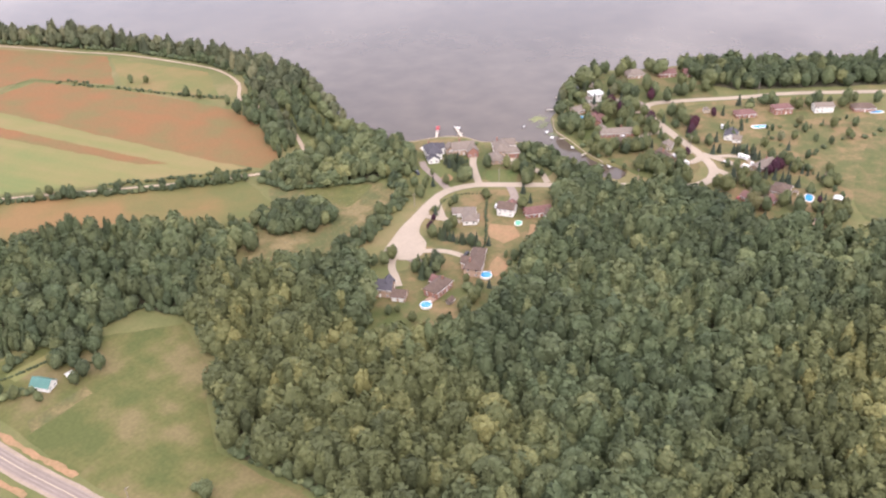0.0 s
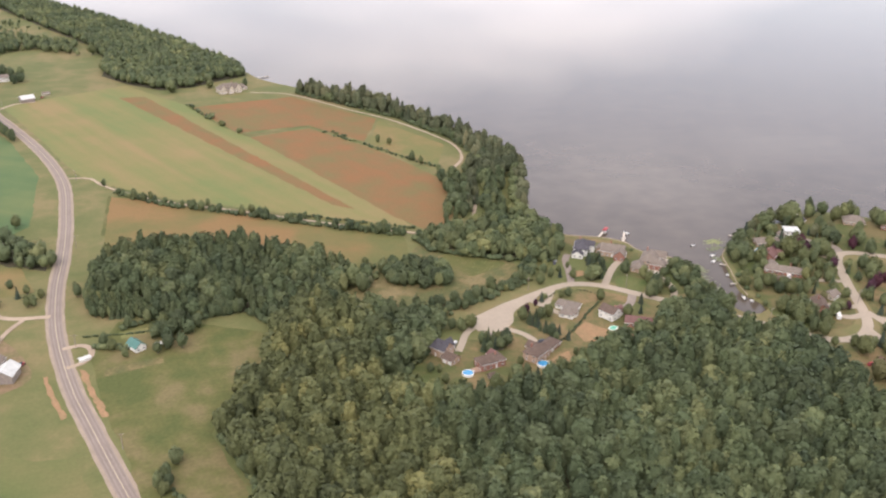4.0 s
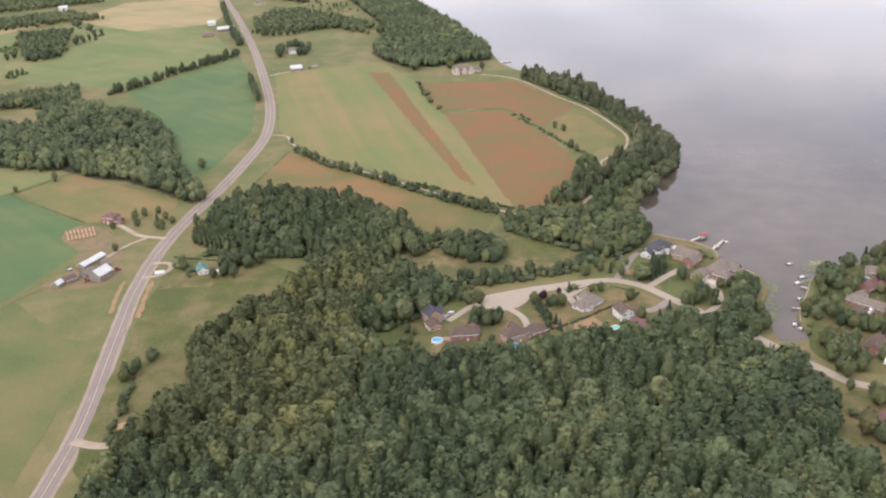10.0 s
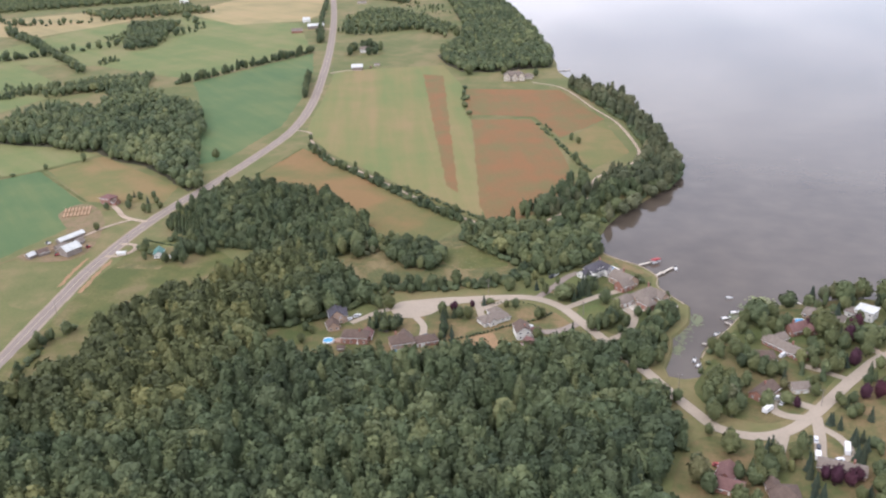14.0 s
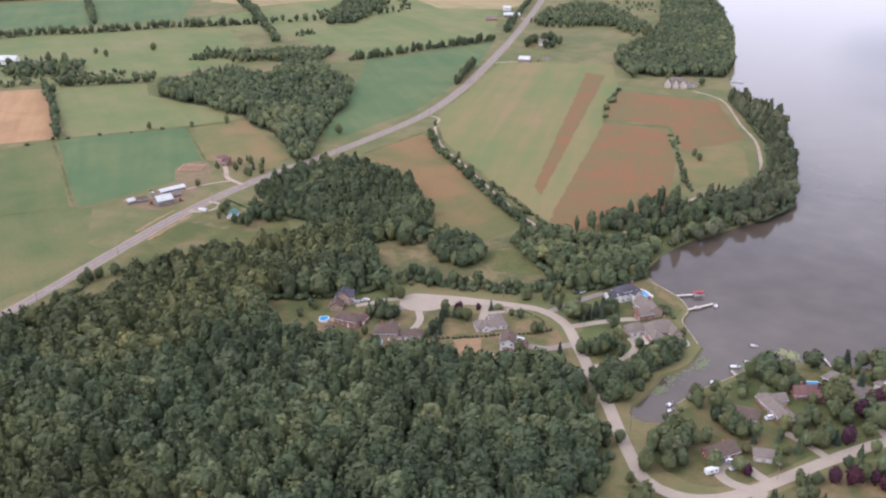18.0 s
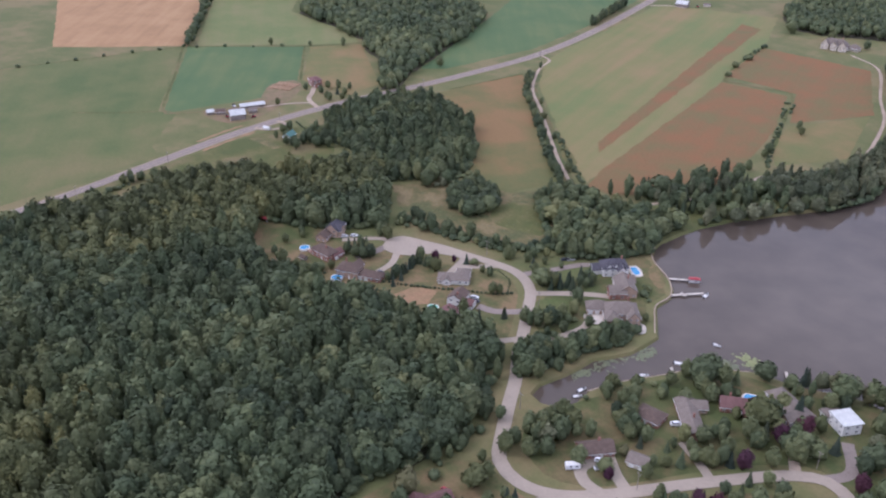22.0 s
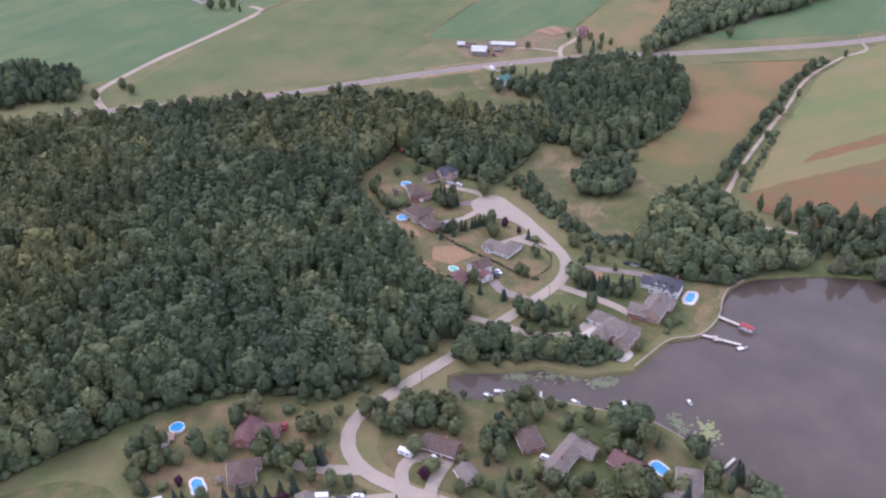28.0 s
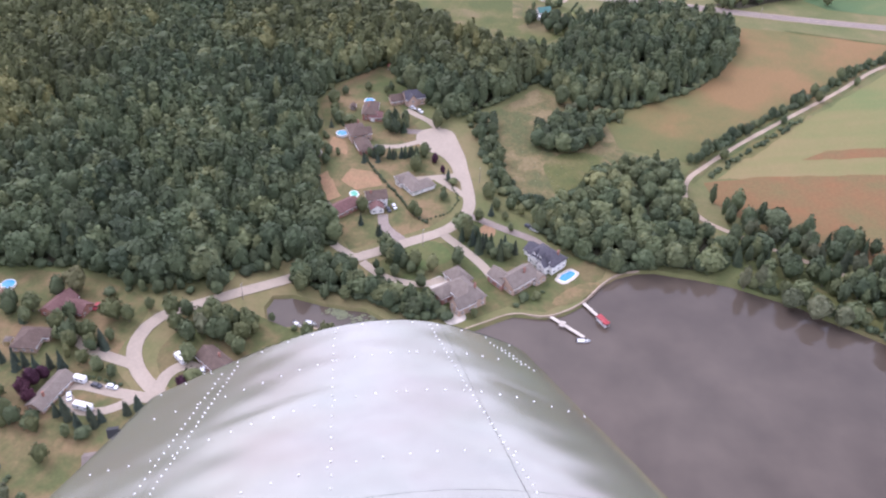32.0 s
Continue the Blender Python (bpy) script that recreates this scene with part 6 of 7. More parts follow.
for row in range(8):
    for seg in (-5.0, 5.0):
        for k in range(2):
            child("log", LOG, log, pose(seg + rg.uniform(-0.8, 0.8), row * 2.5 - 8.7 + (k % 2) * 0.78 + (k > 1) * 0.4, 0.4 + 0.6 * (k > 1), 0, 0, rg.uniform(-2, 2)))
woodpile = thing("log_stack", pose(-116, 324, 0, 0, 0, 20), "pile of brown split wood beside the drive", "logs")
for k in range(12):
    ob = child("log", LOG, woodpile, pose(rg.uniform(-1, 1), (k % 6) * 0.8 - 2, 0.35 + 0.6 * (k // 6), 0, 0, rg.uniform(-12, 12)))
    ob.scale = (0.6, 0.9, 0.9)


def wall_line(name, pts, w, z0, z1, key, label, category):
    line = [Vector(p) for p in smooth_line(pts, 3.0)]
    bm, last = bmesh.new(), None
    for i, p in enumerate(line):
        d = (line[min(i + 1, len(line) - 1)] - line[max(i - 1, 0)]).normalized()
        n = Vector((-d.y, d.x)) * w / 2
        q = [bm.verts.new((*(p + s * n), z)) for s, z in ((1, z0), (1, z1), (-1, z1), (-1, z0))]
        if last:
            for a in range(3):
                bm.faces.new((last[a], last[a + 1], q[a + 1], q[a]))
        last = q
    bmesh.ops.recalc_face_normals(bm, faces=bm.faces)
    return tagged(part(name, bm, M[key]), label, category, kind="structure")


wall_line("sea_wall", [(147, 562), (152, 553), (160, 546.5), (176, 537.5), (186.5, 525), (188, 511), (196, 500), (204, 490)], 0.6, -1.6, 0.2, "gravel", "pale concrete sea wall along the lakeside lawns", "sea wall")
wall_line("sea_wall", [(214, 430), (219, 447), (228, 466), (236, 484), (252, 498)], 0.5, -1.6, 0.15, "gravel", "low pale bank wall of the inlet", "sea wall")
sheet("patio", [(170, 476), (176, 470), (184, 478), (176, 484)], 0.16, M["concrete"], "pale paved forecourt of the lake house", "patio", wob=0, step=2)
sheet("patio", [(196, 482), (201, 486), (196, 492), (191, 488)], 0.16, M["concrete"], "pale rounded terrace of the lake house", "patio", wob=0, round_=True, step=1.5)
for x, y, rx, ry, key, label, z in ((246, 507, 9, 5.5, "algae", "pale green mat of floating algae", -1.27), (205, 456, 5, 13, "lily", "pale lily pads along the inlet bank", -1.262), (211, 474, 4.5, 8, "lily", "pale lily pads in the inlet", -1.254), (203, 438, 3, 6, "lily", "pale lily pads in the inlet", -1.246), (240, 497, 7, 4, "lily", "pale lily pads off the point", -1.238), (231, 482, 3, 4, "lily", "pale lily pads by the bank", -1.230), (190, 386, 3.6, 2.6, "algae", "bright green algae pond beside the street", 0.12)):
    bm, rl = bmesh.new(), random.Random(int(x * 3 + y))
    for k in range(46):
        a, q = rl.uniform(0, 6.28), rl.random() ** 0.6
        pad = disc(9, rl.uniform(0.5, 1.0) * (1.8 - q), rl.uniform(0.5, 1.0) * (1.8 - q), 0.25, k)
        bm.faces.new([bm.verts.new((x + rx * q * math.cos(a) + u, y + ry * q * math.sin(a) + v, z + 0.002 * k)) for u, v in pad])
    tagged(part("algae_mat", bm, M[key]), label, "algae", kind="stuff")

# ---- gardens ----
GROVES = [
    [(4, 414, 5, "R"), (43, 430, 7, "C"), (45, 424, 7, "C"), (48, 430, 6, "R"), (17, 447, 5, "C"), (72, 449, 6, "R"), (84, 447, 6, "R"), (77, 455, 4, "P"), (87, 461, 4, "P"), (80, 423, 6, "C"), (84, 426, 6, "C"), (79, 433, 6, "C"), (77, 437, 6, "C"), (75, 441, 6, "C"), (86, 419, 6, "C"), (106, 465, 4, "R"), (111, 466, 5, "R"), (128, 457, 5, "R"), (93, 465, 6, "C"), (147, 442, 6, "C"), (140, 432, 6, "C"), (130, 430, 7, "R"), (82, 404, 4, "R")],
    [(119, 491, 6, "C"), (121, 498, 4, "R"), (130, 502, 4, "R"), (138, 482, 9, "R"), (144, 486, 8, "C"), (146, 491, 8, "C"), (145, 501, 8, "C"), (147, 506, 7, "C"), (152, 500, 7, "C"), (125, 486, 6, "R"), (161, 451, 8, "R"), (166, 454, 8, "R"), (160, 482, 8, "R"), (194, 495, 4, "R"), (197, 476, 4, "C"), (176, 519, 3, "B"), (178, 514, 3, "B"), (43, 393, 4, "B"), (46, 399, 4, "B"), (50, 404, 5, "R"), (15, 389, 5, "R"), (7, 401, 5, "R")],
    [(232, 284, 8, "R"), (228, 290, 7, "R"), (238, 293, 6, "R"), (236, 299, 5, "R"), (233, 309, 8, "R"), (243, 284, 5, "R"), (239, 284, 4, "R"), (251, 289, 6, "R"), (248, 303, 4, "P"), (249, 297, 3, "B"), (236, 318, 7, "R"), (238, 333, 8, "R"), (242, 340, 8, "R"), (239, 347, 7, "R"), (244, 356, 8, "C"), (246, 343, 8, "R")],
    [(258, 326, 7, "C"), (259, 331, 7, "C"), (260, 336, 7, "C"), (258, 341, 7, "C"), (268, 340, 8, "P"), (273, 339, 7, "P"), (278, 358, 8, "C"), (281, 361, 8, "C"), (279, 317, 4, "C"), (278, 323, 5, "C"), (279, 327, 5, "C"), (280, 331, 5, "C"), (280, 335, 5, "C"), (284, 331, 4, "B"), (286, 326, 4, "B"), (288, 339, 4, "B"), (286, 343, 7, "R"), (284, 338, 7, "R"), (286, 349, 4, "B"), (291, 315, 6, "R"), (277, 304, 5, "R"), (277, 309, 5, "R"), (257, 312, 6, "R")],
    [(243, 475, 12, "S"), (250, 480, 9, "R"), (253, 466, 8, "R"), (274, 509, 8, "C"), (290, 512, 9, "R"), (302, 518, 9, "R"), (312, 520, 8, "R"), (276, 468, 12, "S"), (288, 465, 8, "P"), (284, 455, 8, "R"), (287, 440, 8, "P"), (276, 430, 8, "R"), (280, 436, 8, "R"), (294, 449, 8, "R"), (298, 466, 9, "S"), (253, 418, 6, "C"), (244, 421, 7, "R"), (231, 434, 8, "R"), (223, 432, 8, "R"), (220, 439, 7, "R"), (228, 399, 9, "R")],
    [(224, 389, 9, "R"), (221, 399, 9, "R"), (247, 424, 6, "R"), (252, 409, 5, "Y"), (257, 394, 5, "P"), (266, 406, 6, "R"), (288, 409, 7, "P"), (295, 411, 8, "P"), (282, 393, 6, "R"), (277, 399, 5, "R"), (270, 383, 6, "C"), (274, 381, 6, "C"), (282, 403, 6, "R"), (288, 390, 7, "C"), (256, 360, 7, "R"), (253, 352, 6, "R"), (264, 342, 6, "P"), (276, 343, 6, "P"), (288, 364, 5, "R"), (288, 352, 6, "R"), (258, 346, 9, "C"), (279, 369, 7, "C")],
    [(310, 428, 6, "R"), (318, 432, 5, "R"), (326, 412, 6, "P"), (332, 408, 7, "C"), (352, 398, 8, "R"), (356, 408, 8, "C"), (372, 392, 9, "R"), (376, 372, 8, "R"), (394, 366, 9, "R"), (398, 350, 7, "R"), (412, 352, 9, "R"), (350, 360, 6, "Y"), (340, 352, 6, "R"), (324, 352, 6, "R"), (306, 348, 6, "C"), (360, 340, 7, "R"), (372, 330, 6, "R"), (316, 386, 7, "C"), (304, 390, 6, "C"), (300, 362, 7, "R"), (330, 340, 5, "R"), (350, 326, 6, "R")],
    [(320, 480, 10, "S"), (334, 470, 10, "R"), (346, 480, 9, "R"), (350, 506, 10, "R"), (340, 520, 9, "R"), (366, 510, 10, "R"), (374, 484, 11, "S"), (362, 458, 10, "R"), (348, 448, 9, "R"), (378, 444, 11, "S"), (396, 478, 10, "R"), (404, 448, 11, "S"), (330, 452, 9, "R"), (312, 500, 9, "R"), (306, 476, 8, "C"), (290, 500, 7, "R"), (330, 500, 8, "R"), (324, 462, 8, "P")],
    [(-222, 560, 5, "R"), (-212, 576, 6, "R"), (-208, 584, 6, "R"), (-216, 588, 5, "C"), (-200, 590, 5, "R"), (-190, 578, 5, "R"), (-186, 560, 6, "R"), (-204, 522, 5, "R"), (-150, 500, 6, "R"), (-146, 492, 6, "R"), (-140, 482, 5, "R"), (-124, 500, 7, "R"), (-114, 500, 8, "R"), (-118, 508, 8, "R"), (-134, 368, 7, "R"), (-132, 362, 6, "R"), (-130, 374, 6, "R"), (-120, 334, 5, "R"), (-96, 316, 7, "R")],
    [(-366, 250, 9, "R"), (-360, 262, 9, "R"), (-368, 270, 9, "R"), (-352, 278, 7, "C"), (-404, 226, 7, "R"), (-200, 690, 8, "R"), (-214, 1172, 11, "R"), (-246, 1150, 11, "R"), (-250, 1168, 11, "S"), (-134, 1275, 13, "R"), (-60, 1046, 12, "S"), (-18, 1052, 9, "R"), (20, 1050, 8, "R"), (-700, 740, 11, "R"), (-680, 750, 11, "R"), (-670, 700, 10, "R"), (-720, 700, 10, "R"), (-148, 190, 8, "R"), (-168, 206, 8, "R"), (-158, 214, 7, "R")],
    [(-120, 724, 5, "R"), (-108, 714, 6, "R"), (-70, 690, 5, "R"), (-42, 664, 6, "R"), (-8, 640, 5, "R"), (40, 604, 6, "R"), (96, 800, 6, "R"), (104, 790, 6, "R"), (108, 740, 7, "R"), (112, 728, 6, "R"), (-34, 930, 5, "B"), (-28, 900, 5, "B"), (-140, 760, 5, "R"), (-16, 872, 4, "B"), (118, 700, 7, "R")],
    [(241, 480, 11, "S"), (236, 472, 8, "R"), (245, 470, 8, "R"), (250, 467, 8, "R"), (257, 472, 8, "R"), (226, 448, 6, "R"), (230, 442, 6, "R"), (219, 441, 6, "R"), (238, 453, 6, "R"), (235, 462, 6, "R"), (217, 390, 9, "R"), (224, 390, 10, "R"), (229, 396, 9, "R"), (220, 406, 8, "R"), (235, 408, 7, "R"), (239, 422, 8, "R"), (243, 420, 8, "R"), (247, 419, 7, "R"), (252, 423, 7, "R"), (239, 430, 7, "R"), (278, 474, 10, "R"), (278, 457, 9, "R"), (272, 447, 7, "R"), (283, 461, 9, "C"), (284, 454, 8, "R"), (278, 442, 7, "R"), (273, 428, 7, "R"), (279, 431, 7, "R"), (283, 437, 7, "C"), (268, 432, 6, "R")],
    [(294, 463, 9, "S"), (298, 460, 9, "S"), (304, 467, 8, "R"), (292, 476, 9, "P"), (284, 485, 11, "C"), (314, 515, 12, "S"), (322, 520, 12, "S"), (308, 510, 7, "C"), (280, 511, 8, "Y"), (285, 513, 9, "Y"), (292, 516, 9, "Y"), (299, 517, 9, "Y"), (273, 508, 9, "C"), (276, 499, 5, "R"), (316, 489, 8, "Y"), (320, 486, 8, "R"), (325, 490, 8, "R"), (329, 489, 8, "Y"), (314, 492, 6, "C"), (269, 473, 6, "P"), (269, 453, 6, "R"), (298, 418, 7, "R"), (304, 425, 9, "R"), (310, 430, 9, "R"), (307, 435, 9, "R"), (276, 402, 5, "R"), (280, 390, 6, "R"), (283, 393, 6, "R"), (257, 366, 5, "R"), (227, 358, 7, "R"), (239, 356, 5, "R"), (245, 351, 7, "R"), (285, 350, 6, "R"), (283, 338, 6, "R"), (285, 333, 6, "R"), (276, 331, 6, "R"), (287, 370, 4, "B"), (253, 397, 5, "B"), (263, 413, 5, "R"), (267, 417, 5, "R"), (207, 362, 6, "R"), (218, 363, 5, "R")],
    [(40, 421, 6, "R"), (42, 431, 6, "R"), (35, 448, 7, "R"), (41, 449, 8, "R"), (31, 452, 6, "R"), (8, 412, 4, "R"), (73, 448, 7, "R"), (88, 447, 7, "R"), (78, 455, 5, "P"), (126, 454, 6, "R"), (136, 480, 9, "S"), (141, 484, 8, "R"), (147, 443, 6, "C"), (96, 468, 3, "B"), (43, 391, 6, "R"), (38, 389, 6, "R"), (49, 394, 6, "R"), (28, 386, 8, "R"), (54, 392, 5, "C")],
    [(229, 285, 8, "R"), (224, 289, 8, "R"), (234, 293, 7, "R"), (238, 288, 8, "R"), (229, 307, 8, "R"), (230, 317, 8, "R"), (242, 284, 5, "C"), (250, 288, 6, "C"), (251, 291, 6, "C"), (239, 294, 7, "R"), (254, 302, 4, "C"), (255, 305, 4, "C"), (257, 312, 4, "B"), (275, 304, 7, "R"), (278, 310, 7, "R"), (272, 308, 6, "B"), (243, 340, 8, "R"), (239, 344, 6, "R"), (242, 354, 8, "C"), (227, 351, 9, "S"), (230, 334, 7, "R"), (259, 321, 7, "C"), (262, 329, 7, "C"), (214, 328, 11, "Y"), (218, 322, 9, "R"), (220, 374, 9, "R"), (227, 390, 9, "Y"), (255, 360, 4, "Y")],
    [(-206, 565, 6, "R"), (-189, 560, 6, "R"), (-195, 574, 7, "C"), (-182, 570, 5, "R"), (-162, 564, 8, "R"), (-361, 608, 6, "R"), (-314, 662, 7, "R"), (-649, 860, 9, "R"), (-670, 802, 8, "R"), (-695, 806, 7, "R")],
    [(232, 386, 8, "R"), (228, 379, 8, "R"), (225, 399, 8, "R"), (227, 407, 8, "R"), (220, 401, 8, "R"), (222, 408, 8, "R"), (221, 395, 9, "R"), (219, 407, 6, "B"), (219, 380, 8, "R"), (193, 420, 8, "R"), (187, 421, 8, "R"), (184, 434, 8, "R"), (195, 431, 6, "R"), (195, 440, 6, "R"), (317, 358, 6, "Y"), (306, 415, 6, "P"), (302, 417, 6, "P"), (280, 356, 6, "C"), (283, 366, 7, "C"), (282, 372, 6, "C"), (279, 373, 6, "C"), (274, 380, 6, "C"), (271, 383, 6, "C")],
]
KINDS = {"R": ("round", "leaf"), "C": ("conifer", "needle"), "P": ("round", "plum"), "B": ("bush", "leaf"), "S": ("spread", "leaf"), "Y": ("round", "olive")}
for g in GROVES:
    for i, (x, y, h, c) in enumerate(g):
        kind, leaf = KINDS[c]
        garden_tree(x, y, h, kind, leaf, i % 4, {"P": "dark purple-leaved ornamental tree", "Y": "yellowish-green rounded tree on a lawn"}.get(c, ""), "shrub" if c == "B" else "tree")


def clipped(pts, w, h, label):
    spots = along(pts, 2.1, 0.35, RG)
    return planted("hedge", spots, (h * 2.0, h * 2.5), (("bush", 1),), label, int(pts[0][0]) + 900, category="hedge", base_tone=0.25, spread_tone=0.08)


clipped([(80, 418), (92, 426), (104, 436), (116, 446), (126, 454), (132, 462)], 1.5, 1.5, "long clipped cedar hedge between the gardens")
clipped([(98, 468), (110, 473), (122, 470), (131, 460)], 1.5, 1.0, "clipped hedge curving along the street")
clipped([(260, 353), (260, 362), (261, 371)], 1.5, 1.3, "clipped hedge beside the driveway")
clipped([(24, 386), (40, 392), (52, 398)], 1.8, 1.6, "hedge between two pools")
planted("thicket", np.array([(41, 426), (45, 428), (49, 426), (44, 432), (50, 432), (53, 428), (40, 431), (47, 422), (38, 424), (52, 424)]), (7, 10), (("conifer", 2), ("round", 2)), "dark clump of trees before the court houses", 808, category="trees", base_tone=0.3)
planted("thicket", along([(136, 480), (142, 488), (144, 496), (148, 503), (153, 504), (150, 494), (142, 482)], 3, 1.5, RG), (6, 10), (("conifer", 2), ("round", 2)), "dark clump of conifers between lake house drives", 809, category="trees", base_tone=0.3)
planted("thicket", along([(156, 446), (162, 452), (168, 460), (166, 470)], 4, 2, RG), (7, 11), (("round", 3),), "trees at the street bend", 810, category="trees")
planted("thicket", along([(80, 420), (78, 430), (76, 438), (74, 444), (84, 446)], 3, 1.2, RG), (5, 8), (("conifer", 3), ("round", 1)), "spruce screen behind the bungalow", 811, category="trees", base_tone=0.35)
planted("thicket", along([(56, 386), (64, 390), (78, 396), (92, 402)], 5, 2, RG), (4, 8), (("bush", 2), ("round", 2)), "shrubs behind the court gardens", 812, category="shrubs")
planted("thicket", along([(172, 522), (178, 516), (182, 512)], 2.4, 1.2, RG), (3, 5), (("bush", 3), ("conifer", 1)), "shrubbery on the lake terrace", 813, category="shrubs")
planted("thicket", along([(232, 284), (226, 294), (236, 296), (244, 288), (234, 308), (238, 316)], 7.0, 2, RG), (6, 9), (("round", 3), ("conifer", 1)), "garden trees beside the round pool", 814, category="trees", base_tone=0.6, spread_tone=0.22)
planted("thicket", along([(236, 330), (238, 344), (246, 352), (252, 344), (244, 336)], 7.0, 2, RG), (6, 10), (("round", 3), ("conifer", 1)), "garden trees between the bungalows", 815, category="trees", base_tone=0.6, spread_tone=0.22)
planted("thicket", along([(300, 345), (330, 372), (352, 352), (378, 338)], 5, 3, RG), (3, 6), (("bush", 3), ("round", 2), ("conifer", 1)), "loose shrubs between the gardens", 801, category="shrubs")
planted("thicket", along([(214, 416), (218, 436), (226, 452), (236, 462)], 6.8, 3, RG), (4, 7), (("bush", 3), ("round", 2)), "green shrubs on the inlet bank", 802, category="shrubs", base_tone=0.6, spread_tone=0.22)
planted("thicket", along([(206, 386), (218, 392), (232, 384), (240, 392), (226, 410), (232, 424), (246, 428)], 8.5, 4, RG), (6, 10), (("round", 3), ("spread", 1)), "trees between the street and the inlet", 803, category="trees", base_tone=0.6, spread_tone=0.22)
planted("thicket", along([(268, 420), (262, 428), (270, 456), (256, 486), (268, 496), (296, 506)], 8.0, 3, RG), (5, 9), (("round", 3), ("conifer", 1)), "garden trees on the lake point", 804, category="trees", base_tone=0.6, spread_tone=0.22)
planted("thicket", along([(170, 446), (174, 458), (172, 470), (186, 470)], 5.9, 3, RG), (5, 8), (("round", 3), ("bush", 1)), "trees behind the lake house", 805, category="trees", base_tone=0.6, spread_tone=0.22)
planted("thicket", along([(26, 462), (36, 470), (44, 474), (60, 478)], 4, 3, RG), (4, 7), (("bush", 2), ("round", 2)), "shrubs behind the turning circle", 806, category="shrubs")
planted("thicket", along([(100, 486), (112, 494), (116, 506), (124, 520), (132, 532)], 5.9, 3, RG), (6, 9), (("round", 3), ("spread", 1)), "trees beside the lake house drive", 807, category="trees", base_tone=0.6, spread_tone=0.22)
planted("thicket", along([(262, 498), (280, 504), (298, 514), (322, 513), (346, 523), (370, 504), (398, 482), (428, 456)], 9.3, 3, RG), (8, 14), (("round", 3), ("spread", 2), ("tall", 1)), "tall trees along the point's shore", 816, category="trees", base_tone=0.6, spread_tone=0.22)
planted("thicket", along([(316, 470), (336, 462), (358, 446), (382, 424), (402, 404)], 11.2, 5, RG), (8, 13), (("round", 3), ("spread", 1)), "shade trees along the eastern street", 817, category="trees", base_tone=0.6, spread_tone=0.22)
planted("thicket", along([(306, 444), (296, 432), (290, 420), (282, 408), (276, 396)], 6.0, 3, RG), (4, 8), (("bush", 2), ("round", 2), ("conifer", 1)), "garden shrubs along the street", 818, category="shrubs", base_tone=0.6, spread_tone=0.22)
planted("thicket", along([(350, 396), (366, 392), (386, 372), (408, 352), (424, 336)], 9.0, 3, RG), (6, 11), (("round", 3), ("spread", 1)), "trees before the brick houses", 819, category="trees", base_tone=0.6, spread_tone=0.22)
planted("thicket", along([(300, 330), (316, 336), (336, 330), (356, 318), (376, 312)], 7, 4, RG), (4, 7), (("bush", 2), ("round", 2)), "loose shrubs on the back gardens", 820, category="shrubs")
planted("thicket", along([(300, 384), (308, 392), (322, 396), (330, 388)], 4, 2, RG), (4, 7), (("conifer", 2), ("round", 1)), "conifers round the low house", 821, category="trees")
planted("thicket", along([(262, 296), (272, 306), (280, 320), (290, 330)], 5, 2, RG), (3, 6), (("conifer", 1), ("round", 2)), "small trees along the garden edge", 822, category="trees")
planted("thicket", along([(248, 458), (238, 452), (232, 442), (240, 426), (262, 424), (268, 438)], 8.0, 2.5, RG), (6, 10), (("round", 3), ("conifer", 1)), "garden trees round the brick houses", 823, category="trees", base_tone=0.6, spread_tone=0.22)
planted("thicket", along([(290, 474), (296, 482), (286, 470), (272, 476), (292, 508)], 7.5, 2, RG), (6, 10), (("round", 2), ("spread", 1)), "willows beside the white-roofed house", 824, category="trees", base_tone=0.6, spread_tone=0.22)
planted("thicket", along([(24, 474), (40, 477), (54, 480), (68, 484), (84, 491), (98, 500), (110, 516)], 1.5, 4.0, RG), (6, 11), (("bush", 4), ("round", 1)), "dense shrub belt between meadow and court", 825, category="shrubs")
planted("thicket", along([(110, 612), (120, 634), (128, 654), (136, 676)], 4, 4, RG), (8, 12), (("conifer", 2), ("tall", 2), ("round", 2)), "loose trees along the shore lane", 826, leaf="olive", category="trees")
planted("thicket", np.array([(150, 607), (158, 626), (163, 636), (166, 646), (176, 664), (148, 614), (182, 678), (172, 668)]), (8, 12), (("spread", 2), ("tall", 1)), "single willows at the water's edge", 827, leaf="olive", category="trees", base_tone=0.55)
planted("thicket", along([(-154, 498), (-146, 494), (-138, 490)], 1.3, 1.0, RG), (6, 8.5), (("bush", 1),), "thick olive hedge beside the cottage", 828, category="shrubs", base_tone=0.55)
planted("thicket", along([(-124, 497), (-116, 499), (-108, 502), (-102, 504)], 3.5, 2, RG), (7, 10), (("round", 3),), "trees behind the cottage", 829, category="trees")
planted("thicket", along([(-140, 514), (-126, 518), (-112, 522)], 3.0, 1.0, RG), (6, 10), (("bush", 2), ("round", 1)), "clipped green edge of the wood", 830, category="shrubs")
planted("thicket", np.array([(2, 519), (5, 522), (9, 545), (12, 548), (21, 528), (24, 531), (30, 540), (-8, 546), (34, 528), (0, 526)]), (5, 8), (("round", 2), ("bush", 1)), "pale willows round the meadow's wet edge", 832, leaf="olive", category="trees", base_tone=0.8, spread_tone=0.2)
planted("thicket", along([(-130, 372), (-126, 380), (-124, 388)], 5, 1.5, RG), (6, 9), (("round", 2), ("bush", 1)), "roadside trees in the meadow", 831, category="trees")


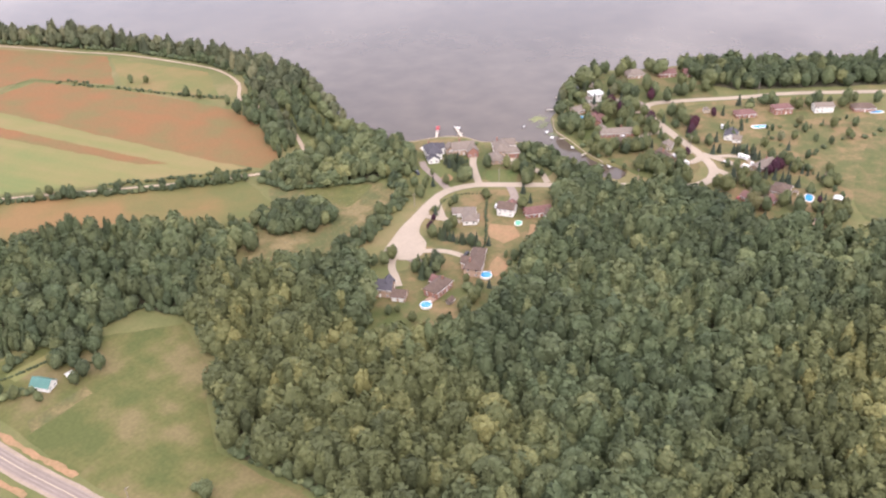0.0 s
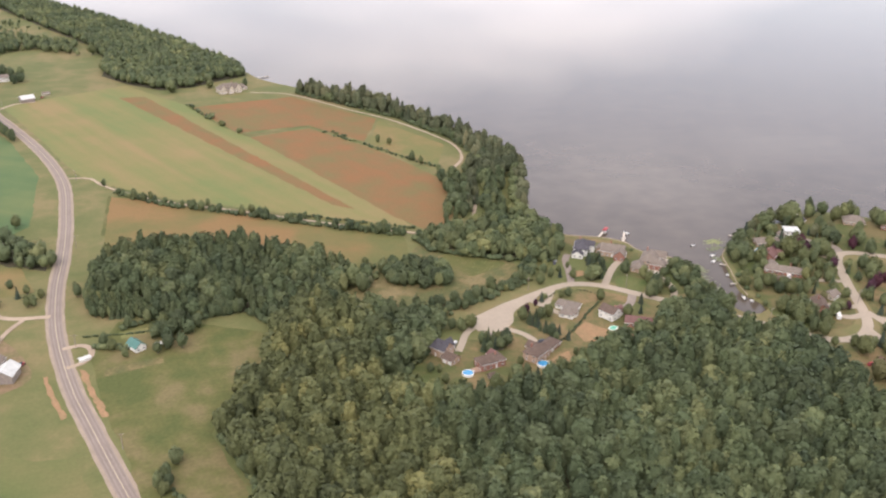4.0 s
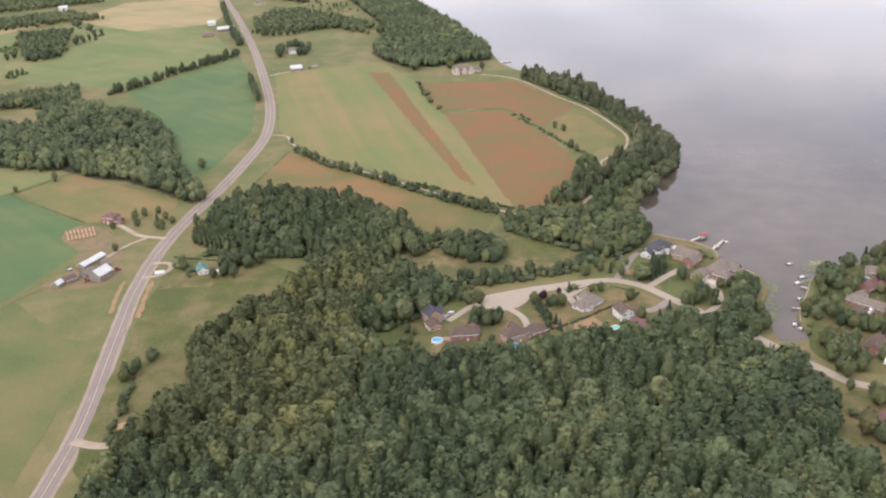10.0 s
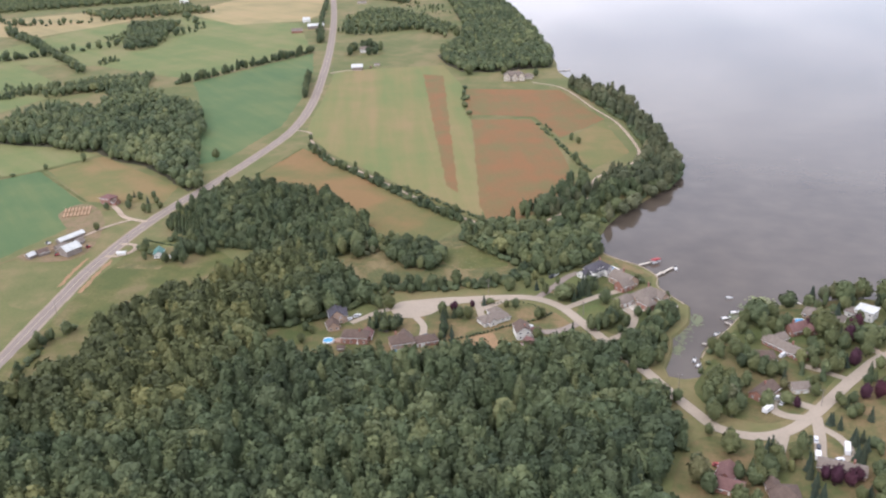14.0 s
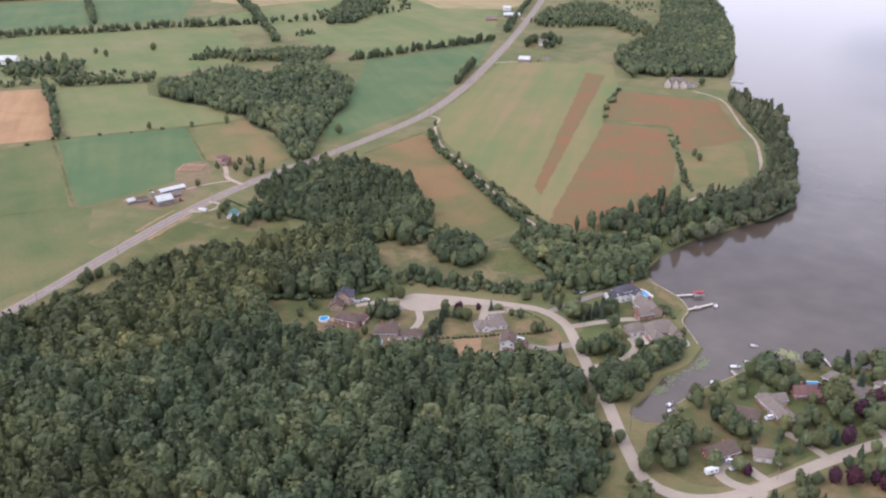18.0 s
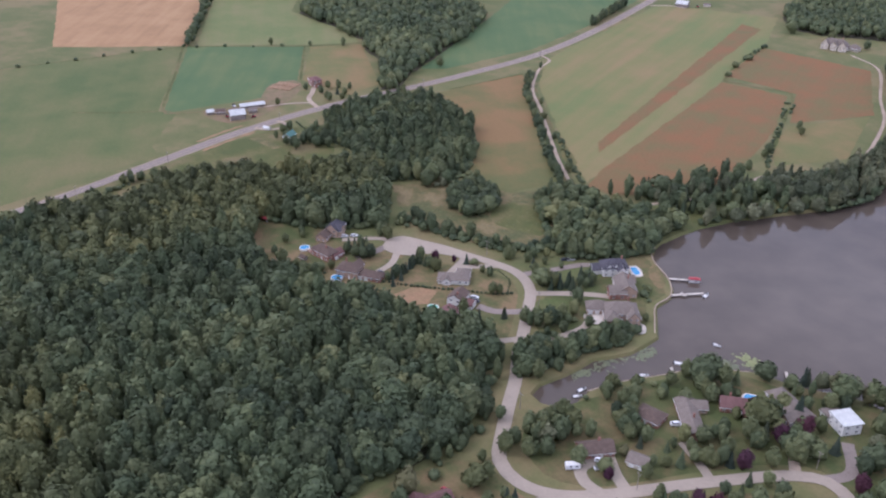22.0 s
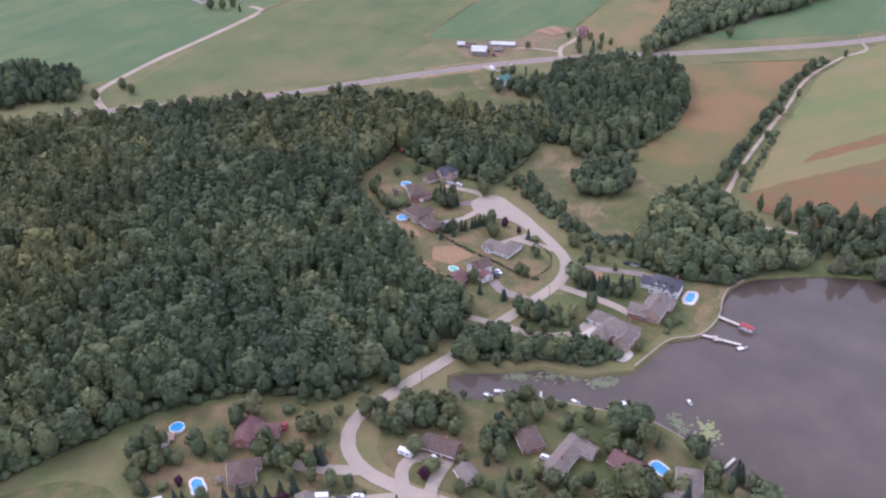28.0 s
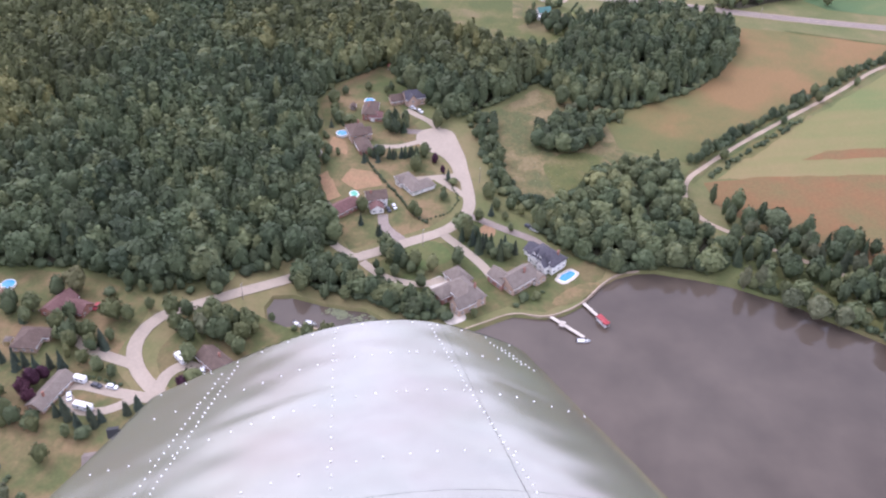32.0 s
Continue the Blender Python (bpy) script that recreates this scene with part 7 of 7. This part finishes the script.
def junk(x, y, rot, key, label):
    ob = thing("farm_machine", pose(x, y, 0, 0, 0, rot), label, "machine", "farm machines")
    part("body", prism([(-1.6, -0.8), (1.2, -0.8), (1.7, -0.4), (1.7, 0.4), (1.2, 0.8), (-1.6, 0.8)], 0.5, 1.3, 0.1), M[key], ob)
    part("cab", prism([(-1.2, -0.7), (0.1, -0.7), (0.1, 0.7), (-1.2, 0.7)], 1.3, 2.3, 0.15), M["glass"], ob)
    for u in (-0.9, 1.1):
        for v in (-0.9, 0.9):
            w = child("wheel", WHEEL, ob, pose(u, v, 0.5))
            w.scale = (1.5, 1.3, 1.5)
    return ob


for x, y, r, key, label in ((-203, 476, 30, "red", "red tractor on the farmyard"), (-200, 488, 80, "dark_car", "dark machine beside the barn"), (-222, 492, 10, "car", "pale wagon on the farmyard"), (-190, 492, 60, "red", "rusty red machine by the barn"), (-405, 262, 20, "red", "red tractor at the far farm"), (-386, 276, 70, "car", "white truck at the far farm"), (-190, 1066, 10, "red", "orange machine beside the barn")):
    junk(x, y, r, key, label)

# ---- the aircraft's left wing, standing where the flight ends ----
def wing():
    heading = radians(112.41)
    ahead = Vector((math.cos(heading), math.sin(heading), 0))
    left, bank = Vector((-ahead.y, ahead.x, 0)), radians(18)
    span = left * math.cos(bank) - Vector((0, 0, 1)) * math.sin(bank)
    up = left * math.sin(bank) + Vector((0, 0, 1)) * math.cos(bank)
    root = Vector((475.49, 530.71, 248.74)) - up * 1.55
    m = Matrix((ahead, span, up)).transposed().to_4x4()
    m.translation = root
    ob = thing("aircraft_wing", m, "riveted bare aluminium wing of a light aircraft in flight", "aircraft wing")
    TIP = 3.05

    def edge(s):
        return -0.53 - (TIP - s) * 0.42, 0.87 + (TIP - s) * 0.13

    def top(s, u):
        """Place on the upper skin; u runs from the trailing (0) to the leading edge (1)."""
        a, b = edge(s)
        k = 0.21 * (1 + 0.16 * (TIP - s))
        rise = k * (math.sin(math.pi * min(u, 1) ** 1.25) * 0.8 + 0.2 * math.sqrt(max(0.0, 4 * u * (1 - u))))
        return Vector((a + (b - a) * u, s, rise))

    def ripple(s, u):
        """Slack skin between the ribs: shallow waves, a crease along one rib and dents behind the leading edge."""
        wave = 0.0015 * math.sin(7.3 * s + 9 * u) * math.sin(4.1 * s - 13 * u) + 0.001 * math.sin(31 * s + 5 * u) * math.sin(23 * u)
        crease = 0.0045 * math.exp(-((s - 2.47 - 0.05 * u) / 0.018) ** 2) * math.exp(-((u - 0.42) / 0.13) ** 2)
        dent = -0.004 * math.exp(-((s - 2.56 + 0.9 * (u - 0.86)) / 0.03) ** 2) * math.exp(-((u - 0.88) / 0.06) ** 2)
        return wave + crease + dent

    def skin(name, s0, s1, u0, u1, label, lift=0.0):
        bm = bmesh.new()
        ns, nu = 36, max(6, int((u1 - u0) * 70))
        grid = [[bm.verts.new(top(s0 + (s1 - s0) * i / ns, u0 + (u1 - u0) * j / nu) + Vector((0, 0, lift + ripple(s0 + (s1 - s0) * i / ns, u0 + (u1 - u0) * j / nu)))) for j in range(nu + 1)] for i in range(ns + 1)]
        for i in range(ns):
            for j in range(nu):
                bm.faces.new((grid[i][j], grid[i][j + 1], grid[i + 1][j + 1], grid[i + 1][j]))
        r = bmesh.ops.extrude_face_region(bm, geom=bm.faces[:])
        for v in r["geom"]:
            if isinstance(v, bmesh.types.BMVert):
                v.co.z -= 0.02
        bmesh.ops.recalc_face_normals(bm, faces=bm.faces)
        p = part(name, bm, M["alu"], ob, label)
        for f in p.data.polygons:
            f.use_smooth = True
        p.data.set_sharp_from_angle(angle=radians(35))
        return p

    cuts = [0.0, 0.228, 0.765, 1.0]
    for u0, u1 in zip(cuts, cuts[1:]):
        skin("skin_panel", 1.9, TIP, u0 + 0.0004, u1 - 0.0004, "outer polished aluminium panel")
        skin("skin_panel", 0.4, 1.8985, u0 + 0.0004, u1 - 0.0004, "inner polished aluminium panel")
    bm = bmesh.new()
    low = [bm.verts.new((edge(s)[k], s, -0.03)) for s, k in ((0.4, 0), (0.4, 1), (TIP, 1), (TIP, 0))]
    bm.faces.new(low)
    part("lower_skin", bm, M["alu"], ob)
    bm = bmesh.new()
    n = 30
    rim = [bm.verts.new(top(TIP, i / n) + Vector((0, 0.004, 0))) for i in range(n + 1)]
    bot = [bm.verts.new((v.co.x, TIP + 0.004, -0.03)) for v in rim]
    for i in range(n):
        bm.faces.new((rim[i], bot[i], bot[i + 1], rim[i + 1]))
    part("wing_tip", bm, M["alu"], ob, "squared aluminium wing tip")
    bm = bmesh.new()
    bmesh.ops.create_icosphere(bm, subdivisions=2, radius=0.0029)
    bmesh.ops.scale(bm, vec=(1, 1, 0.45), verts=bm.verts)
    rivet = shared("rivet", bm, M["rivet"])
    rr = random.Random(5)

    def seam(s0, u0, s1, u1, gap):
        """A row of rivets across the skin from one place to another, the gap in metres."""
        n_ = max(2, int((top(s1, u1) - top(s0, u0)).length / gap))
        for i in range(n_ + 1):
            k = i / n_
            p = top(s0 + (s1 - s0) * k, u0 + (u1 - u0) * k)
            p.z += ripple(s0 + (s1 - s0) * k, u0 + (u1 - u0) * k) + 0.0012
            child("rivet", rivet, ob, Matrix.Translation(p + Vector((rr.uniform(-0.002, 0.002), rr.uniform(-0.002, 0.002), 0))))

    for row in ((3.02, 0.735, 1.75, 0.785, 0.036), (2.98, 0.245, 1.9, 0.242, 0.03), (2.96, 0.212, 1.9, 0.21, 0.034), (3.0, 0.49, 1.9, 0.522, 0.062), (2.97, 0.885, 2.83, 0.93, 0.02), (2.95, 0.91, 2.81, 0.955, 0.02),
                (2.73, 0.27, 2.75, 0.66, 0.06), (2.75, 0.68, 2.81, 0.87, 0.06), (2.43, 0.26, 2.46, 0.62, 0.062), (2.46, 0.64, 2.5, 0.985, 0.062), (2.05, 0.36, 2.1, 0.78, 0.07),
                (2.8, 0.1, 2.76, 0.205, 0.06), (2.53, 0.06, 2.42, 0.235, 0.06), (3.025, 0.04, 3.03, 0.95, 0.09)):
        seam(*row)
    a_, _ = edge(2.85)
    part("hinge", boxes((a_ - 0.035, a_ + 0.004, 2.845, 2.865, -0.02, 0.012)), M["rubber"], ob, "small dark aileron hinge")
    return ob


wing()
